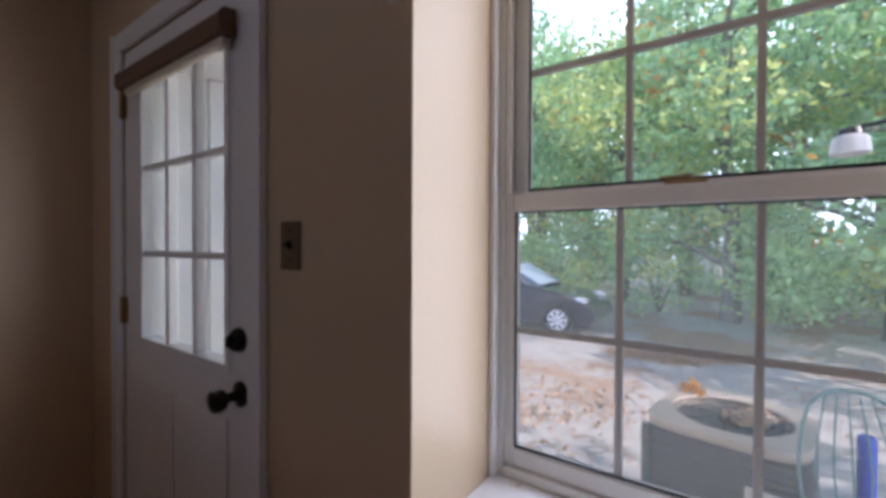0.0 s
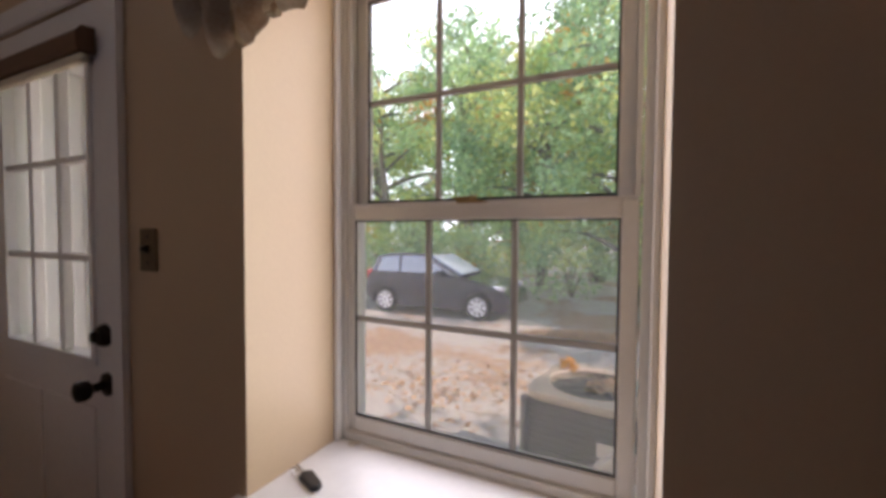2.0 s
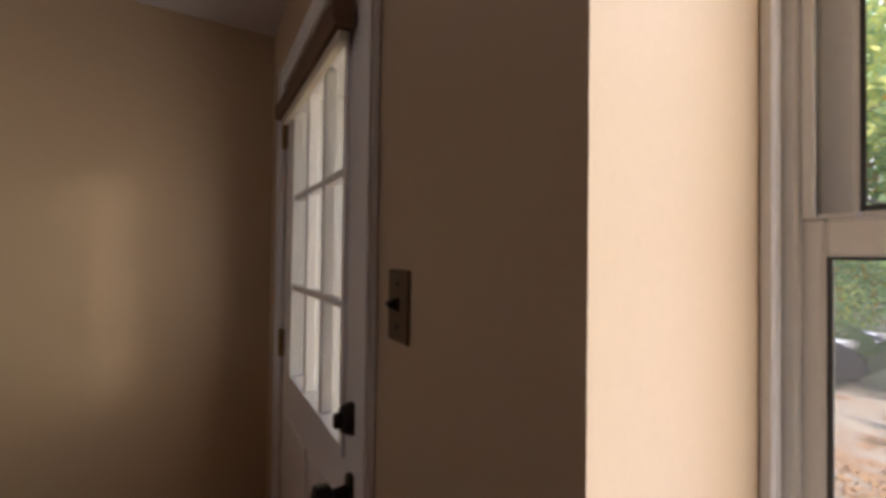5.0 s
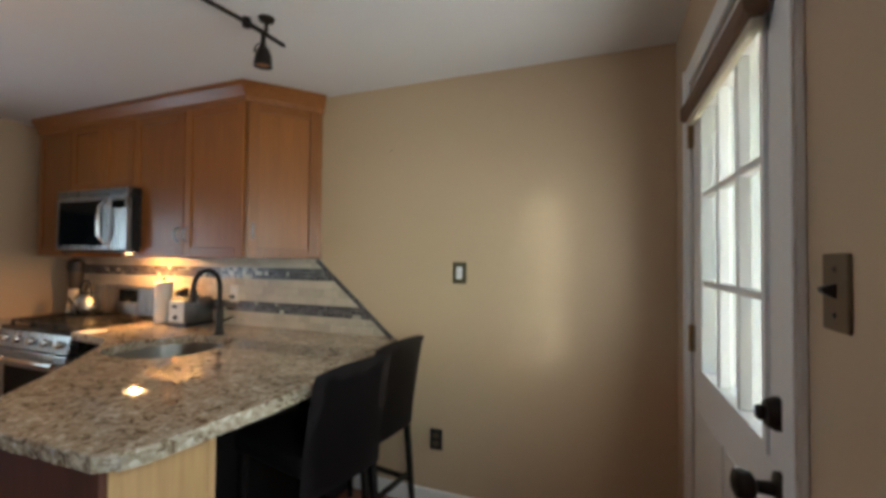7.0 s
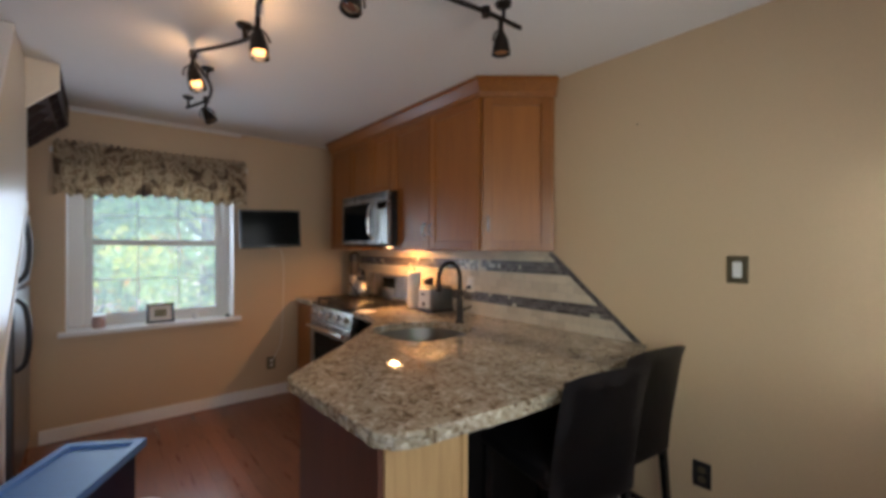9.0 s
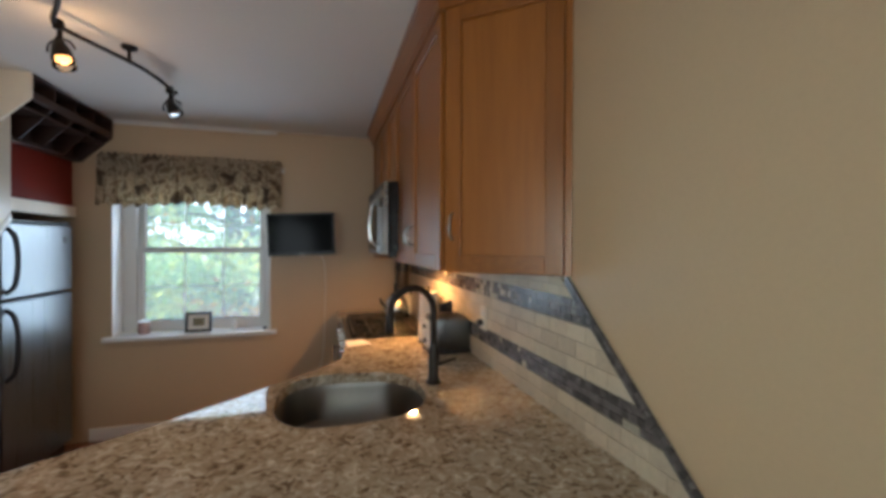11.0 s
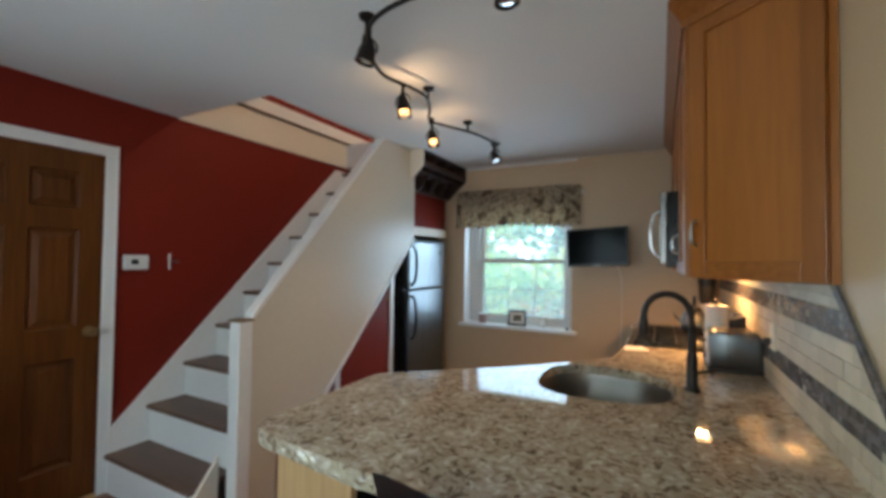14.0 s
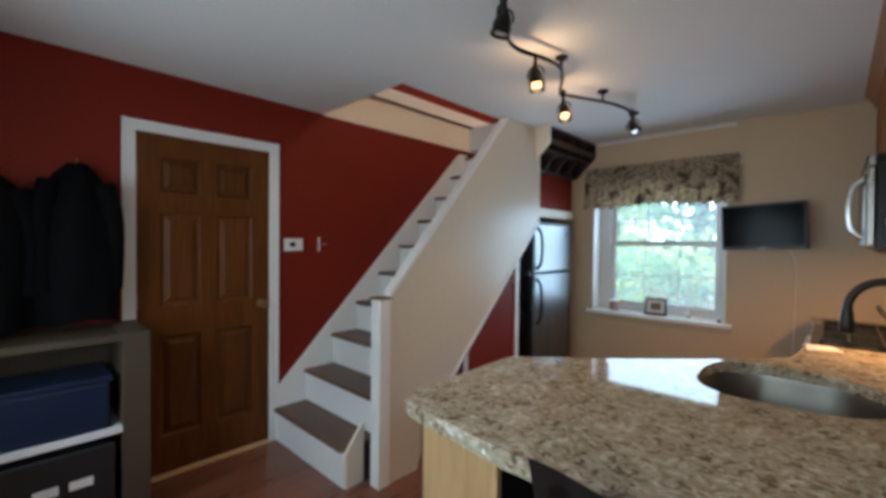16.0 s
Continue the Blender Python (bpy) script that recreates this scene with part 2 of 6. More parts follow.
def pane_glass(name, tint):
    """Thin window glass: clear, with a weak mirror on top and a milky veil painted for glare."""
    m = bpy.data.materials.new(name)
    m.use_nodes = True
    n, l = m.node_tree.nodes, m.node_tree.links
    n.remove(n["Principled BSDF"])
    tr, gl, mx, fr = n.new("ShaderNodeBsdfTransparent"), n.new("ShaderNodeBsdfGlossy"), n.new("ShaderNodeMixShader"), n.new("ShaderNodeFresnel")
    tr.inputs[0].default_value = (*tint, 1)
    gl.inputs["Roughness"].default_value = 0.02
    fr.inputs[0].default_value = 1.13
    low = n.new("ShaderNodeMath")
    low.operation = "MINIMUM"
    low.inputs[1].default_value = 0.07
    l.new(fr.outputs[0], low.inputs[0])
    l.new(low.outputs[0], mx.inputs[0])
    l.new(tr.outputs[0], mx.inputs[1])
    l.new(gl.outputs[0], mx.inputs[2])
    # pale translucent share imitates the glare that veils the view
    glare, glare_mix = n.new("ShaderNodeBsdfTranslucent"), n.new("ShaderNodeMixShader")
    glare.inputs[0].default_value = (0.70, 0.72, 0.74, 1)
    glare_mix.inputs[0].default_value = 0.06
    l.new(mx.outputs[0], glare_mix.inputs[1])
    l.new(glare.outputs[0], glare_mix.inputs[2])
    l.new(glare_mix.outputs[0], n["Material Output"].inputs[0])
    return m


def mesh_screen(name, weave, thread=(0.44, 0.47, 0.49)):
    """Insect mesh: mostly open, its pale threads catch the daylight. Also serves as a haze sheet."""
    m = bpy.data.materials.new(name)
    m.use_nodes = True
    n, l = m.node_tree.nodes, m.node_tree.links
    n.remove(n["Principled BSDF"])
    tr, df, tl, ad, mx = n.new("ShaderNodeBsdfTransparent"), n.new("ShaderNodeBsdfDiffuse"), n.new("ShaderNodeBsdfTranslucent"), n.new("ShaderNodeAddShader"), n.new("ShaderNodeMixShader")
    for q in (df, tl):
        q.inputs[0].default_value = (*thread, 1)
    l.new(df.outputs[0], ad.inputs[0])
    l.new(tl.outputs[0], ad.inputs[1])
    mx.inputs[0].default_value = weave
    l.new(tr.outputs[0], mx.inputs[1])
    l.new(ad.outputs[0], mx.inputs[2])
    l.new(mx.outputs[0], n["Material Output"].inputs[0])
    return m


def glow(name, colour, strength):
    m = bpy.data.materials.new(name)
    m.use_nodes = True
    b = m.node_tree.nodes["Principled BSDF"]
    b.inputs["Base Color"].default_value = (*colour, 1)
    b.inputs["Emission Color"].default_value = (*colour, 1)
    b.inputs["Emission Strength"].default_value = strength
    return m


def leaf_material(name, a, c):
    m = material(name, a, 0.55, 0, 0.25, 3, 20, 0, other=c, island=True)
    b = m.node_tree.nodes["Principled BSDF"]
    tl, ad = m.node_tree.nodes.new("ShaderNodeBsdfTranslucent"), m.node_tree.nodes.new("ShaderNodeAddShader")
    src = b.inputs["Base Color"].links[0].from_socket
    m.node_tree.links.new(src, tl.inputs[0])
    m.node_tree.links.new(b.outputs[0], ad.inputs[0])
    m.node_tree.links.new(tl.outputs[0], ad.inputs[1])
    m.node_tree.links.new(ad.outputs[0], m.node_tree.nodes["Material Output"].inputs[0])
    return m


M_WALL = material("beige_wall_paint", (0.59, 0.442, 0.285), 0.42, 0, 0.03, 0.9, 90, 0.05)
M_RED = material("red_wall_paint", (0.19, 0.014, 0.005), 0.55, 0, 0.07, 1.0, 80, 0.05, spec=0.25)
M_CEIL = material("ceiling_paint", (0.80, 0.785, 0.765), 0.85, 0, 0.025, 0.7, 70, 0.06)
M_TRIM = material("white_trim_paint", (0.84, 0.835, 0.82), 0.38, 0, 0.04, 2, 50, 0.03)
M_PORCH = material("pale_porch_paint", (0.85, 0.87, 0.84), 0.5, 0, 0.02, 2, 50, 0.03)
M_PANEL = material("warm_grey_panel_paint", (0.68, 0.62, 0.51), 0.30, 0, 0.03, 1.2, 25, 0.004, rough_vary=0.03)
# white vinyl bars seen against the light: their backlit shade is in this grey
M_MUNTIN = material("backlit_muntin_grey", (0.42, 0.41, 0.39), 0.4, 0, 0.05, 3, 60, 0.02)
M_CREAM = material("cream_paint", (0.78, 0.70, 0.58), 0.5, 0, 0.04, 1.2, 60, 0.04)
M_VINYL = material("white_window_vinyl", (0.72, 0.71, 0.68), 0.35, 0, 0.04, 3, 60, 0.02)
M_FLOOR = wood("red_oak_planks", (0.15, 0.052, 0.027), (0.235, 0.088, 0.045), 1, 0.30, 0.35, 6, random=0.16)
M_SUB = material("floor_underlay", (0.14, 0.055, 0.032), 0.8)
M_CAB = wood("maple_cabinet_wood", (0.235, 0.077, 0.010), (0.355, 0.124, 0.019), 2, 0.36, 0.08, 5, random=0.25)
M_CABH = wood("maple_cabinet_rail", (0.22, 0.072, 0.0095), (0.335, 0.116, 0.018), 1, 0.36, 0.08, 5)
M_LIGHTWOOD = wood("pale_maple_panel", (0.46, 0.29, 0.13), (0.58, 0.38, 0.19), 2, 0.38, 0.1, 5)
M_RACK = wood("blackish_brown_rack_wood", (0.026, 0.012, 0.009), (0.050, 0.022, 0.016), 1, 0.5, 0.0, 5)
# near-black colour carries the deep shade under the worktop overhang
M_KNEE = material("knee_shade_black", (0.010, 0.009, 0.009), 0.6, 0, 0.2, 3, 40, 0.03, spec=0.2)
M_DARKCAB = wood("dark_cherry_panel", (0.10, 0.04, 0.028), (0.15, 0.062, 0.042), 2, 0.4, 0.1, 5)
M_DOOR = wood("stained_pine_door", (0.058, 0.017, 0.003), (0.150, 0.049, 0.009), 2, 0.40, 0.0, 5, random=0.2, spec=0.22)
M_TREAD = wood("brown_stair_tread", (0.10, 0.055, 0.035), (0.16, 0.09, 0.058), 0, 0.45, 0.1, 6)
# oak made bright and golden for the glow at the closet door's foot
M_THRESH = wood("golden_glow_oak", (0.62, 0.38, 0.15), (0.75, 0.5, 0.24), 1, 0.3, 0.3, 6)
M_GRANITE = granite("speckled_granite")
M_STEEL = material("brushed_steel", (0.40, 0.39, 0.375), 0.28, 1, 0.06, 2, 60, 0.02, (1, 14, 1))
M_STEELV = material("brushed_steel_door", (0.19, 0.20, 0.21), 0.3, 1, 0.06, 2, 60, 0.02, (14, 14, 1))
M_SINK = material("satin_sink_steel", (0.20, 0.19, 0.175), 0.36, 0.85, 0.05, 2, 60, 0.015)
M_CHROME = material("chrome", (0.75, 0.74, 0.72), 0.10, 1, 0.03, 3, 60, 0)
M_BRONZE = material("oil_rubbed_bronze", (0.028, 0.022, 0.018), 0.38, 0.7, 0.2, 6, 80, 0.04)
M_BLACKMETAL = material("black_enamel", (0.012, 0.012, 0.012), 0.24, 0, 0.2, 5, 60, 0.02, spec=0.4)
M_BLACKPL = material("black_plastic", (0.02, 0.02, 0.022), 0.35, 0, 0.15, 5, 90, 0.03)
M_LEATHER = material("black_leather", (0.009, 0.008, 0.009), 0.40, 0, 0.25, 3, 120, 0.22, spec=0.3)
M_SCREEN = material("screen_glass", (0.004, 0.0055, 0.006), 0.14, 0, 0.1, 2, 30, 0, spec=0.07, rough_vary=0.02)
M_BRASS = material("aged_brass", (0.33, 0.22, 0.10), 0.4, 0.8, 0.15, 8, 80, 0.04)
M_PLATE = material("dark_bronze_plate", (0.15, 0.13, 0.08), 0.4, 0.6, 0.2, 10, 90, 0.04)
M_DARKPLATE = material("brown_switch_plate", (0.15, 0.10, 0.055), 0.5, 0, 0.15, 10, 90, 0.03, spec=0.25)
M_IVORY = material("ivory_plastic", (0.74, 0.70, 0.60), 0.35, 0, 0.04, 5, 60, 0.01)
M_WHITEPL = material("white_plastic", (0.78, 0.78, 0.76), 0.4, 0, 0.04, 5, 60, 0.01)
M_TILE = material("beige_stone_tile", (0.47, 0.40, 0.30), 0.42, 0, 0.12, 6, 60, 0.12, other=(0.62, 0.55, 0.43), random=0.3)
M_GROUT = material("pale_grout", (0.42, 0.37, 0.29), 0.8, 0, 0.1, 8, 120, 0.2)
M_MOSAIC = material("dark_slate_mosaic", (0.035, 0.032, 0.034), 0.25, 0, 0.3, 5, 60, 0.05, other=(0.16, 0.15, 0.15), island=True)
M_MOSAIC_L = material("pale_glass_mosaic", (0.45, 0.42, 0.34), 0.2, 0, 0.2, 5, 60, 0.03, other=(0.6, 0.57, 0.48), island=True)
M_PANE = pane_glass("window_pane_glass", (0.99, 1.0, 0.99))
M_MESH = mesh_screen("insect_mesh", 0.055, (0.60, 0.60, 0.58))
# bluish threads imitate the bloom of daylight in the end window
M_MESH_END = mesh_screen("blue_bloom_mesh", 0.22, (0.38, 0.48, 0.58))
M_CLEAR = glass("clear_glass")
M_AMBER = glass("amber_lamp_glass", (1.0, 0.82, 0.55))
M_BULB = glow("lit_bulb", (1.0, 0.50, 0.16), 2.2)
M_DIFF = glow("hood_lamp_lens", (1.0, 0.58, 0.22), 5)
M_PAPER = material("white_paper", (0.80, 0.78, 0.74), 0.8, 0, 0.03, 5, 80, 0.05)
M_BLUEPL = material("grey_blue_plastic", (0.10, 0.25, 0.60), 0.45, 0, 0.08, 4, 60, 0.04)
M_NAVYPL = material("navy_plastic", (0.008, 0.017, 0.05), 0.4, 0, 0.15, 4, 60, 0.03)
# beige taken far down, so the dim corner's shade sits in the colour
M_SHELF = material("beige_laminate_dimmed", (0.075, 0.056, 0.036), 0.5, 0, 0.06, 3, 60, 0.03)
M_COAT = material("dark_cloth", (0.003, 0.003, 0.0035), 0.9, 0, 0.3, 4, 60, 0.3, spec=0.1)
M_SHADECLOTH = material("tan_shade_cloth", (0.17, 0.095, 0.055), 0.8, 0, 0.1, 4, 150, 0.15)
M_HEM = material("cream_shade_fabric", (0.72, 0.66, 0.52), 0.8, 0, 0.05, 4, 150, 0.1)

M_LINING = material("pale_lining_cloth", (0.76, 0.69, 0.56), 0.9, 0, 0.25, 9, 120, 0.15, other=(0.34, 0.24, 0.16))


def floral(name):
    m = material(name, (0.30, 0.24, 0.16), 0.9, 0, 0.1, 4, 120, 0.2, sheen=0.2)
    n, l = m.node_tree.nodes, m.node_tree.links
    b = n["Principled BSDF"]
    co = n.new("ShaderNodeTexCoord")
    tex = n.new("ShaderNodeTexNoise")
    tex.inputs["Scale"].default_value, tex.inputs["Detail"].default_value, tex.inputs["Distortion"].default_value = 11.0, 2.5, 0.8
    l.new(co.outputs["Object"], tex.inputs[0])
    r = n.new("ShaderNodeValToRGB")
    r.color_ramp.elements[0].position, r.color_ramp.elements[0].color = 0.33, (0.13, 0.09, 0.06, 1)
    r.color_ramp.elements[1].position, r.color_ramp.elements[1].color = 0.68, (0.66, 0.57, 0.42, 1)
    for p, c in ((0.41, (0.30, 0.215, 0.14)), (0.46, (0.52, 0.42, 0.29)), (0.54, (0.62, 0.53, 0.38)), (0.57, (0.34, 0.22, 0.14)), (0.61, (0.33, 0.27, 0.17))):
        r.color_ramp.elements.new(p).color = (*c, 1)
    l.new(tex.outputs[0], r.inputs[0])
    l.new(r.outputs[0], b.inputs["Base Color"])
    return m


M_FLORAL = floral("floral_curtain_cloth")

# ---- structure ----
RX, RY, H = 3.416, 4.53, 2.40      # room width, length, ceiling
WF = -0.42                          # outer face of the thick front wall
FX0, FX1, FZ0, FZ1 = 0.802, 1.648, 0.745, 2.14   # front window opening
DX0, DX1, DZ = 2.183, 3.052, 2.06                 # glazed door opening
EX0, EX1, EZ0, EZ1 = 1.14, 2.25, 0.745, 1.92      # end window opening
TOP = 4.9


def structure(name, bm, mat):
    return solid(name, bm, mat, kind="structure")


def with_holes(u0, u1, z0, z1, holes, axis, lo, hi):
    """A wall cut into upright strips round its openings."""
    bm = None
    cuts = sorted({u0, u1, *[h[0] for h in holes], *[h[1] for h in holes]})
    for a, b in zip(cuts, cuts[1:]):
        spans = [(z0, z1)]
        for h in holes:
            if h[0] < b and h[1] > a:
                spans = [s for p, q in spans for s in ((p, min(q, h[2])), (max(p, h[3]), q)) if s[1] - s[0] > 1e-4]
        for p, q in spans:
            if axis == "y":
                bm = box((a, lo, p), (b, hi, q), bm=bm)
            else:
                bm = box((lo, a, p), (hi, b, q), bm=bm)
    bmesh.ops.remove_doubles(bm, verts=bm.verts, dist=1e-5)
    return bm


structure("wall_front", with_holes(-0.15, RX + 0.15, -0.6, TOP, [(FX0, FX1, FZ0, FZ1), (DX0, DX1, 0.0, DZ)], "y", WF, 0.0), M_WALL)
structure("wall_end", with_holes(-0.15, RX + 0.15, -0.6, TOP, [(EX0, EX1, EZ0, EZ1)], "y", RY, RY + 0.26), M_WALL)
structure("wall_right", box((RX, 0.0, -0.6), (RX + 0.15, RY, TOP)), M_WALL)
structure("wall_red", with_holes(0.0, RY, -0.6, 2.39, [(1.012, 1.782, 0.0, 2.036)], "x", -0.15, 0.0), M_RED)
structure("wall_upper", box((-0.15, 0.0, 2.39), (0.0, RY, TOP)), M_RED)
structure("stairwell_fascia", box((0.0, 2.20, 2.39), (0.012, RY, 2.655)), M_CREAM)
structure("trim_upper_floor_edge", box((0.012, 2.20, 2.645), (0.030, RY, 2.662), 0.002), M_TREAD)
structure("baseboard_upper_floor", box((0.0, 2.20, 2.662), (0.016, RY, 2.775), 0.002), M_TRIM)
structure("ceiling", merge(merge(box((0.0, 0.0, H), (RX, 2.20, 2.64)), box((0.93, 2.20, H), (RX, RY, 2.64))), box((0.0, 3.95, H), (0.93, RY, 2.64))), M_CEIL)
structure("roof", box((-0.3, WF - 0.2, TOP), (RX + 0.3, RY + 0.4, TOP + 0.15)), M_CEIL)
structure("wall_closet_back", box((-0.9, 0.9, -0.02), (-0.86, 1.9, 2.2)), M_WALL)
floor = structure("floor", merge(box((-0.9, 0.0, -0.14), (RX, RY, -0.018)), box((DX0, WF, -0.14), (DX1, 0.0, -0.02))), M_SUB)

# front window reveal board, door jambs and trim
structure("window_sill_front", prism([(0.776, 0.022), (1.680, 0.022), (1.680, 0.0), (FX1, 0.0), (FX1, -0.325), (FX0, -0.325), (FX0, 0.0), (0.776, 0.0)], "z", 0.745, 0.774, 0.003), M_TRIM)
structure("window_sill_end", prism([(1.10, 4.465), (2.30, 4.465), (2.30, RY), (EX1, RY), (EX1, 4.70), (EX0, 4.70), (EX0, RY), (1.10, RY)], "z", 0.745, 0.776, 0.003), M_TRIM)
structure("trim_under_sill", box((1.12, 4.512, 0.70), (2.28, RY, 0.745), 0.003), M_WALL)


def casing(name, u0, u1, top, width, face, depth, axis):
    bm = None
    for a, b in ((u0 - width, u0), (u1, u1 + width)):
        q = (a, face, 0.0), (b, face + depth, top)
        if axis == "x":
            q = (face, a, 0.0), (face + depth, b, top)
        bm = box(*q, 0.004, bm=bm)
        e = a if a < u0 else b - 0.016
        q = (e, face + depth, 0.0), (e + 0.016, face + depth + 0.007, top + width)
        if axis == "x":
            q = (face + depth, e, 0.0), (face + depth + 0.007, e + 0.016, top + width)
        bm = box(*q, 0.002, bm=bm)
    q = (u0 - width, face, top), (u1 + width, face + depth, top + width)
    if axis == "x":
        q = (face, u0 - width, top), (face + depth, u1 + width, top + width)
    bm = box(*q, 0.004, bm=bm)
    return structure(name, bm, M_TRIM)


casing("trim_front_door", DX0, DX1, DZ, 0.072, 0.0, 0.016, "y")
casing("trim_closet_door", 1.016, 1.778, 2.036, 0.066, 0.0, 0.018, "x")
jb = box((DX0, WF, 0.0), (DX0 + 0.004, -0.05, DZ))
jb = box((DX1 - 0.004, WF, 0.0), (DX1, -0.05, DZ), bm=jb)
jb = box((DX0 + 0.004, WF, DZ - 0.004), (DX1 - 0.004, -0.05, DZ), bm=jb)
jb = box((DX1 - 0.03, WF, 0.0), (DX1 - 0.004, -0.30, DZ - 0.004), 0.003, bm=jb)
structure("trim_outer_door_jamb", jb, M_TRIM)
structure("wall_porch_side", box((DX1 + 0.01, -1.7, -0.55), (DX1 + 0.13, WF - 0.002, 2.4)), M_PORCH)
structure("porch_floor", box((1.95, -1.5, -0.56), (DX1 + 0.01, WF - 0.002, -0.02)), M_CREAM)

bb = box((RX - 0.014, 0.016, 0.0), (RX, 1.74, 0.095), 0.004)
structure("baseboard_right", bb, M_TRIM)
structure("baseboard_end", box((1.0, RY - 0.014, 0.0), (2.80, RY, 0.10), 0.004), M_TRIM)
structure("baseboard_front", merge(box((0.03, 0.0, 0.0), (DX0 - 0.075, 0.014, 0.095), 0.004), box((DX1 + 0.075, 0.0, 0.0), (RX - 0.014, 0.014, 0.095), 0.004)), M_TRIM)
structure("baseboard_red", box((0.0, 0.02, 0.0), (0.014, 0.945, 0.095), 0.004), M_TRIM)
# thin strip shaped to the stretch of ceiling edge that window light picks out
structure("trim_ceiling_end", prism([(RY - 0.030, H), (RY, H), (RY, H - 0.026), (RY - 0.008, H - 0.026)], "x", 1.16, 2.30), M_CEIL)


# ---- windows ----
def sash(parent, name, x0, x1, z0, z1, y0, y1, stile, bottom, top, cols, rows, bar, flip=1, bars=None):
    bars = bars or M_VINYL
    bm = box((x0, y0, z0), (x0 + stile, y1, z1), 0.004)
    bm = box((x1 - stile, y0, z0), (x1, y1, z1), 0.004, bm=bm)
    bm = box((x0 + stile, y0, z0), (x1 - stile, y1, z0 + bottom), 0.004, bm=bm)
    bm = box((x0 + stile, y0, z1 - top), (x1 - stile, y1, z1), 0.004, bm=bm)
    s = part(name, bm, M_VINYL, parent)
    gx0, gx1, gz0, gz1 = x0 + stile, x1 - stile, z0 + bottom, z1 - top
    ym = (y0 + y1) / 2
    for i in range(1, cols):
        x = gx0 + (gx1 - gx0) * i / cols
        part("muntin", box((x - bar / 2, ym - 0.007, gz0), (x + bar / 2, ym + 0.007, gz1), 0.002), bars, s)
    for j in range(1, rows):
        z = gz0 + (gz1 - gz0) * j / rows
        part("muntin", box((gx0, ym - 0.008, z - bar / 2), (gx1, ym + 0.008, z + bar / 2), 0.002), bars, s)
    part("gasket", with_holes(gx0, gx1, gz0, gz1, [(gx0 + 0.005, gx1 - 0.005, gz0 + 0.007, gz1 - 0.004)], "y", ym + 0.0085, ym + 0.0115), M_BLACKPL, s, "dark rubber glazing gasket")
    p = part("pane", box((gx0 - 0.004, ym - 0.0015 + 0.010 * flip, gz0 - 0.004), (gx1 + 0.004, ym + 0.0015 + 0.010 * flip, gz1 + 0.004)), M_PANE, s)
    p.visible_shadow = False
    return s


w1 = thing("window_1", (1.227, -0.35, 0.774), "white vinyl double-hung window with divided panes", "window", kind="structure")
bm = box((FX0, -0.415, 0.774), (0.838, -0.318, FZ1), 0.003)
bm = box((1.618, -0.415, 0.774), (FX1, -0.318, FZ1), 0.003, bm=bm)
bm = box((0.838, -0.415, 0.774), (1.618, -0.318, 0.800), 0.003, bm=bm)
bm = box((0.838, -0.415, 2.105), (1.618, -0.318, FZ1), 0.003, bm=bm)
part("window_frame", bm, M_VINYL, w1)
for a, b in ((FX0, FX0 + 0.016), (FX1 - 0.016, FX1)):
    part("stop_bead", box((a, -0.318, 0.774), (b, -0.296, FZ1), 0.003), M_TRIM, w1)
for x in (0.846, 1.610):
    part("side_track", box((x - 0.006, -0.330, 1.466), (x + 0.006, -0.322, 2.10), 0.002), M_VINYL, w1)
# front bars take the grey with the backlit shade in it
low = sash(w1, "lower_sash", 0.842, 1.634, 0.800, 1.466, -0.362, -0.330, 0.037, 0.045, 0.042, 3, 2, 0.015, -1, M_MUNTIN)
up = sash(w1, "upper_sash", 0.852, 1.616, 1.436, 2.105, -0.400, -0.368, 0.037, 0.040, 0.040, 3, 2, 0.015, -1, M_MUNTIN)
lk = box((1.20, -0.372, 1.466), (1.275, -0.334, 1.474), 0.003)
lk = lathe([(0.012, 0), (0.012, 0.010), (0.006, 0.013)], (1.235, -0.352, 1.474), sides=12, bm=lk)
lk = box((1.228, -0.352, 1.476), (1.285, -0.340, 1.484), 0.003, bm=lk)
part("sash_lock", lk, M_BRASS, w1, "worn tan sash lock")
part("tilt_latch", box((0.846, -0.350, 1.466), (0.905, -0.332, 1.472), 0.002), M_VINYL, low)
part("tilt_latch", box((1.571, -0.350, 1.466), (1.630, -0.332, 1.472), 0.002), M_VINYL, low)

w2 = thing("window_2", (1.70, 4.72, 0.776), "white double-hung kitchen window with divided panes", "window", kind="structure")
bm = box((EX0, 4.70, 0.776), (1.24, 4.79, EZ1), 0.003)
bm = box((2.19, 4.70, 0.776), (EX1, 4.79, EZ1), 0.003, bm=bm)
bm = box((1.24, 4.70, 0.776), (2.19, 4.79, 0.806), 0.003, bm=bm)
bm = box((1.24, 4.70, 1.88), (2.19, 4.79, EZ1), 0.003, bm=bm)
part("window_frame", bm, M_VINYL, w2)
sash(w2, "lower_sash", 1.242, 2.188, 0.806, 1.44, 4.705, 4.737, 0.045, 0.048, 0.034, 3, 2, 0.007, 1)
sash(w2, "upper_sash", 1.242, 2.188, 1.41, 1.88, 4.745, 4.777, 0.045, 0.034, 0.04, 3, 2, 0.007, 1)

for a, b in ((EX0 + 0.0005, EX0 + 0.006), (EX1 - 0.006, EX1 - 0.0005)):
    part("jamb_liner", box((a, RY + 0.004, 0.7765), (b, 4.6995, EZ1 - 0.001)), M_TRIM, w2, "white painted jamb")
part("head_liner", box((EX0 + 0.006, RY + 0.004, EZ1 - 0.006), (EX1 - 0.006, 4.6995, EZ1 - 0.001)), M_TRIM, w2)
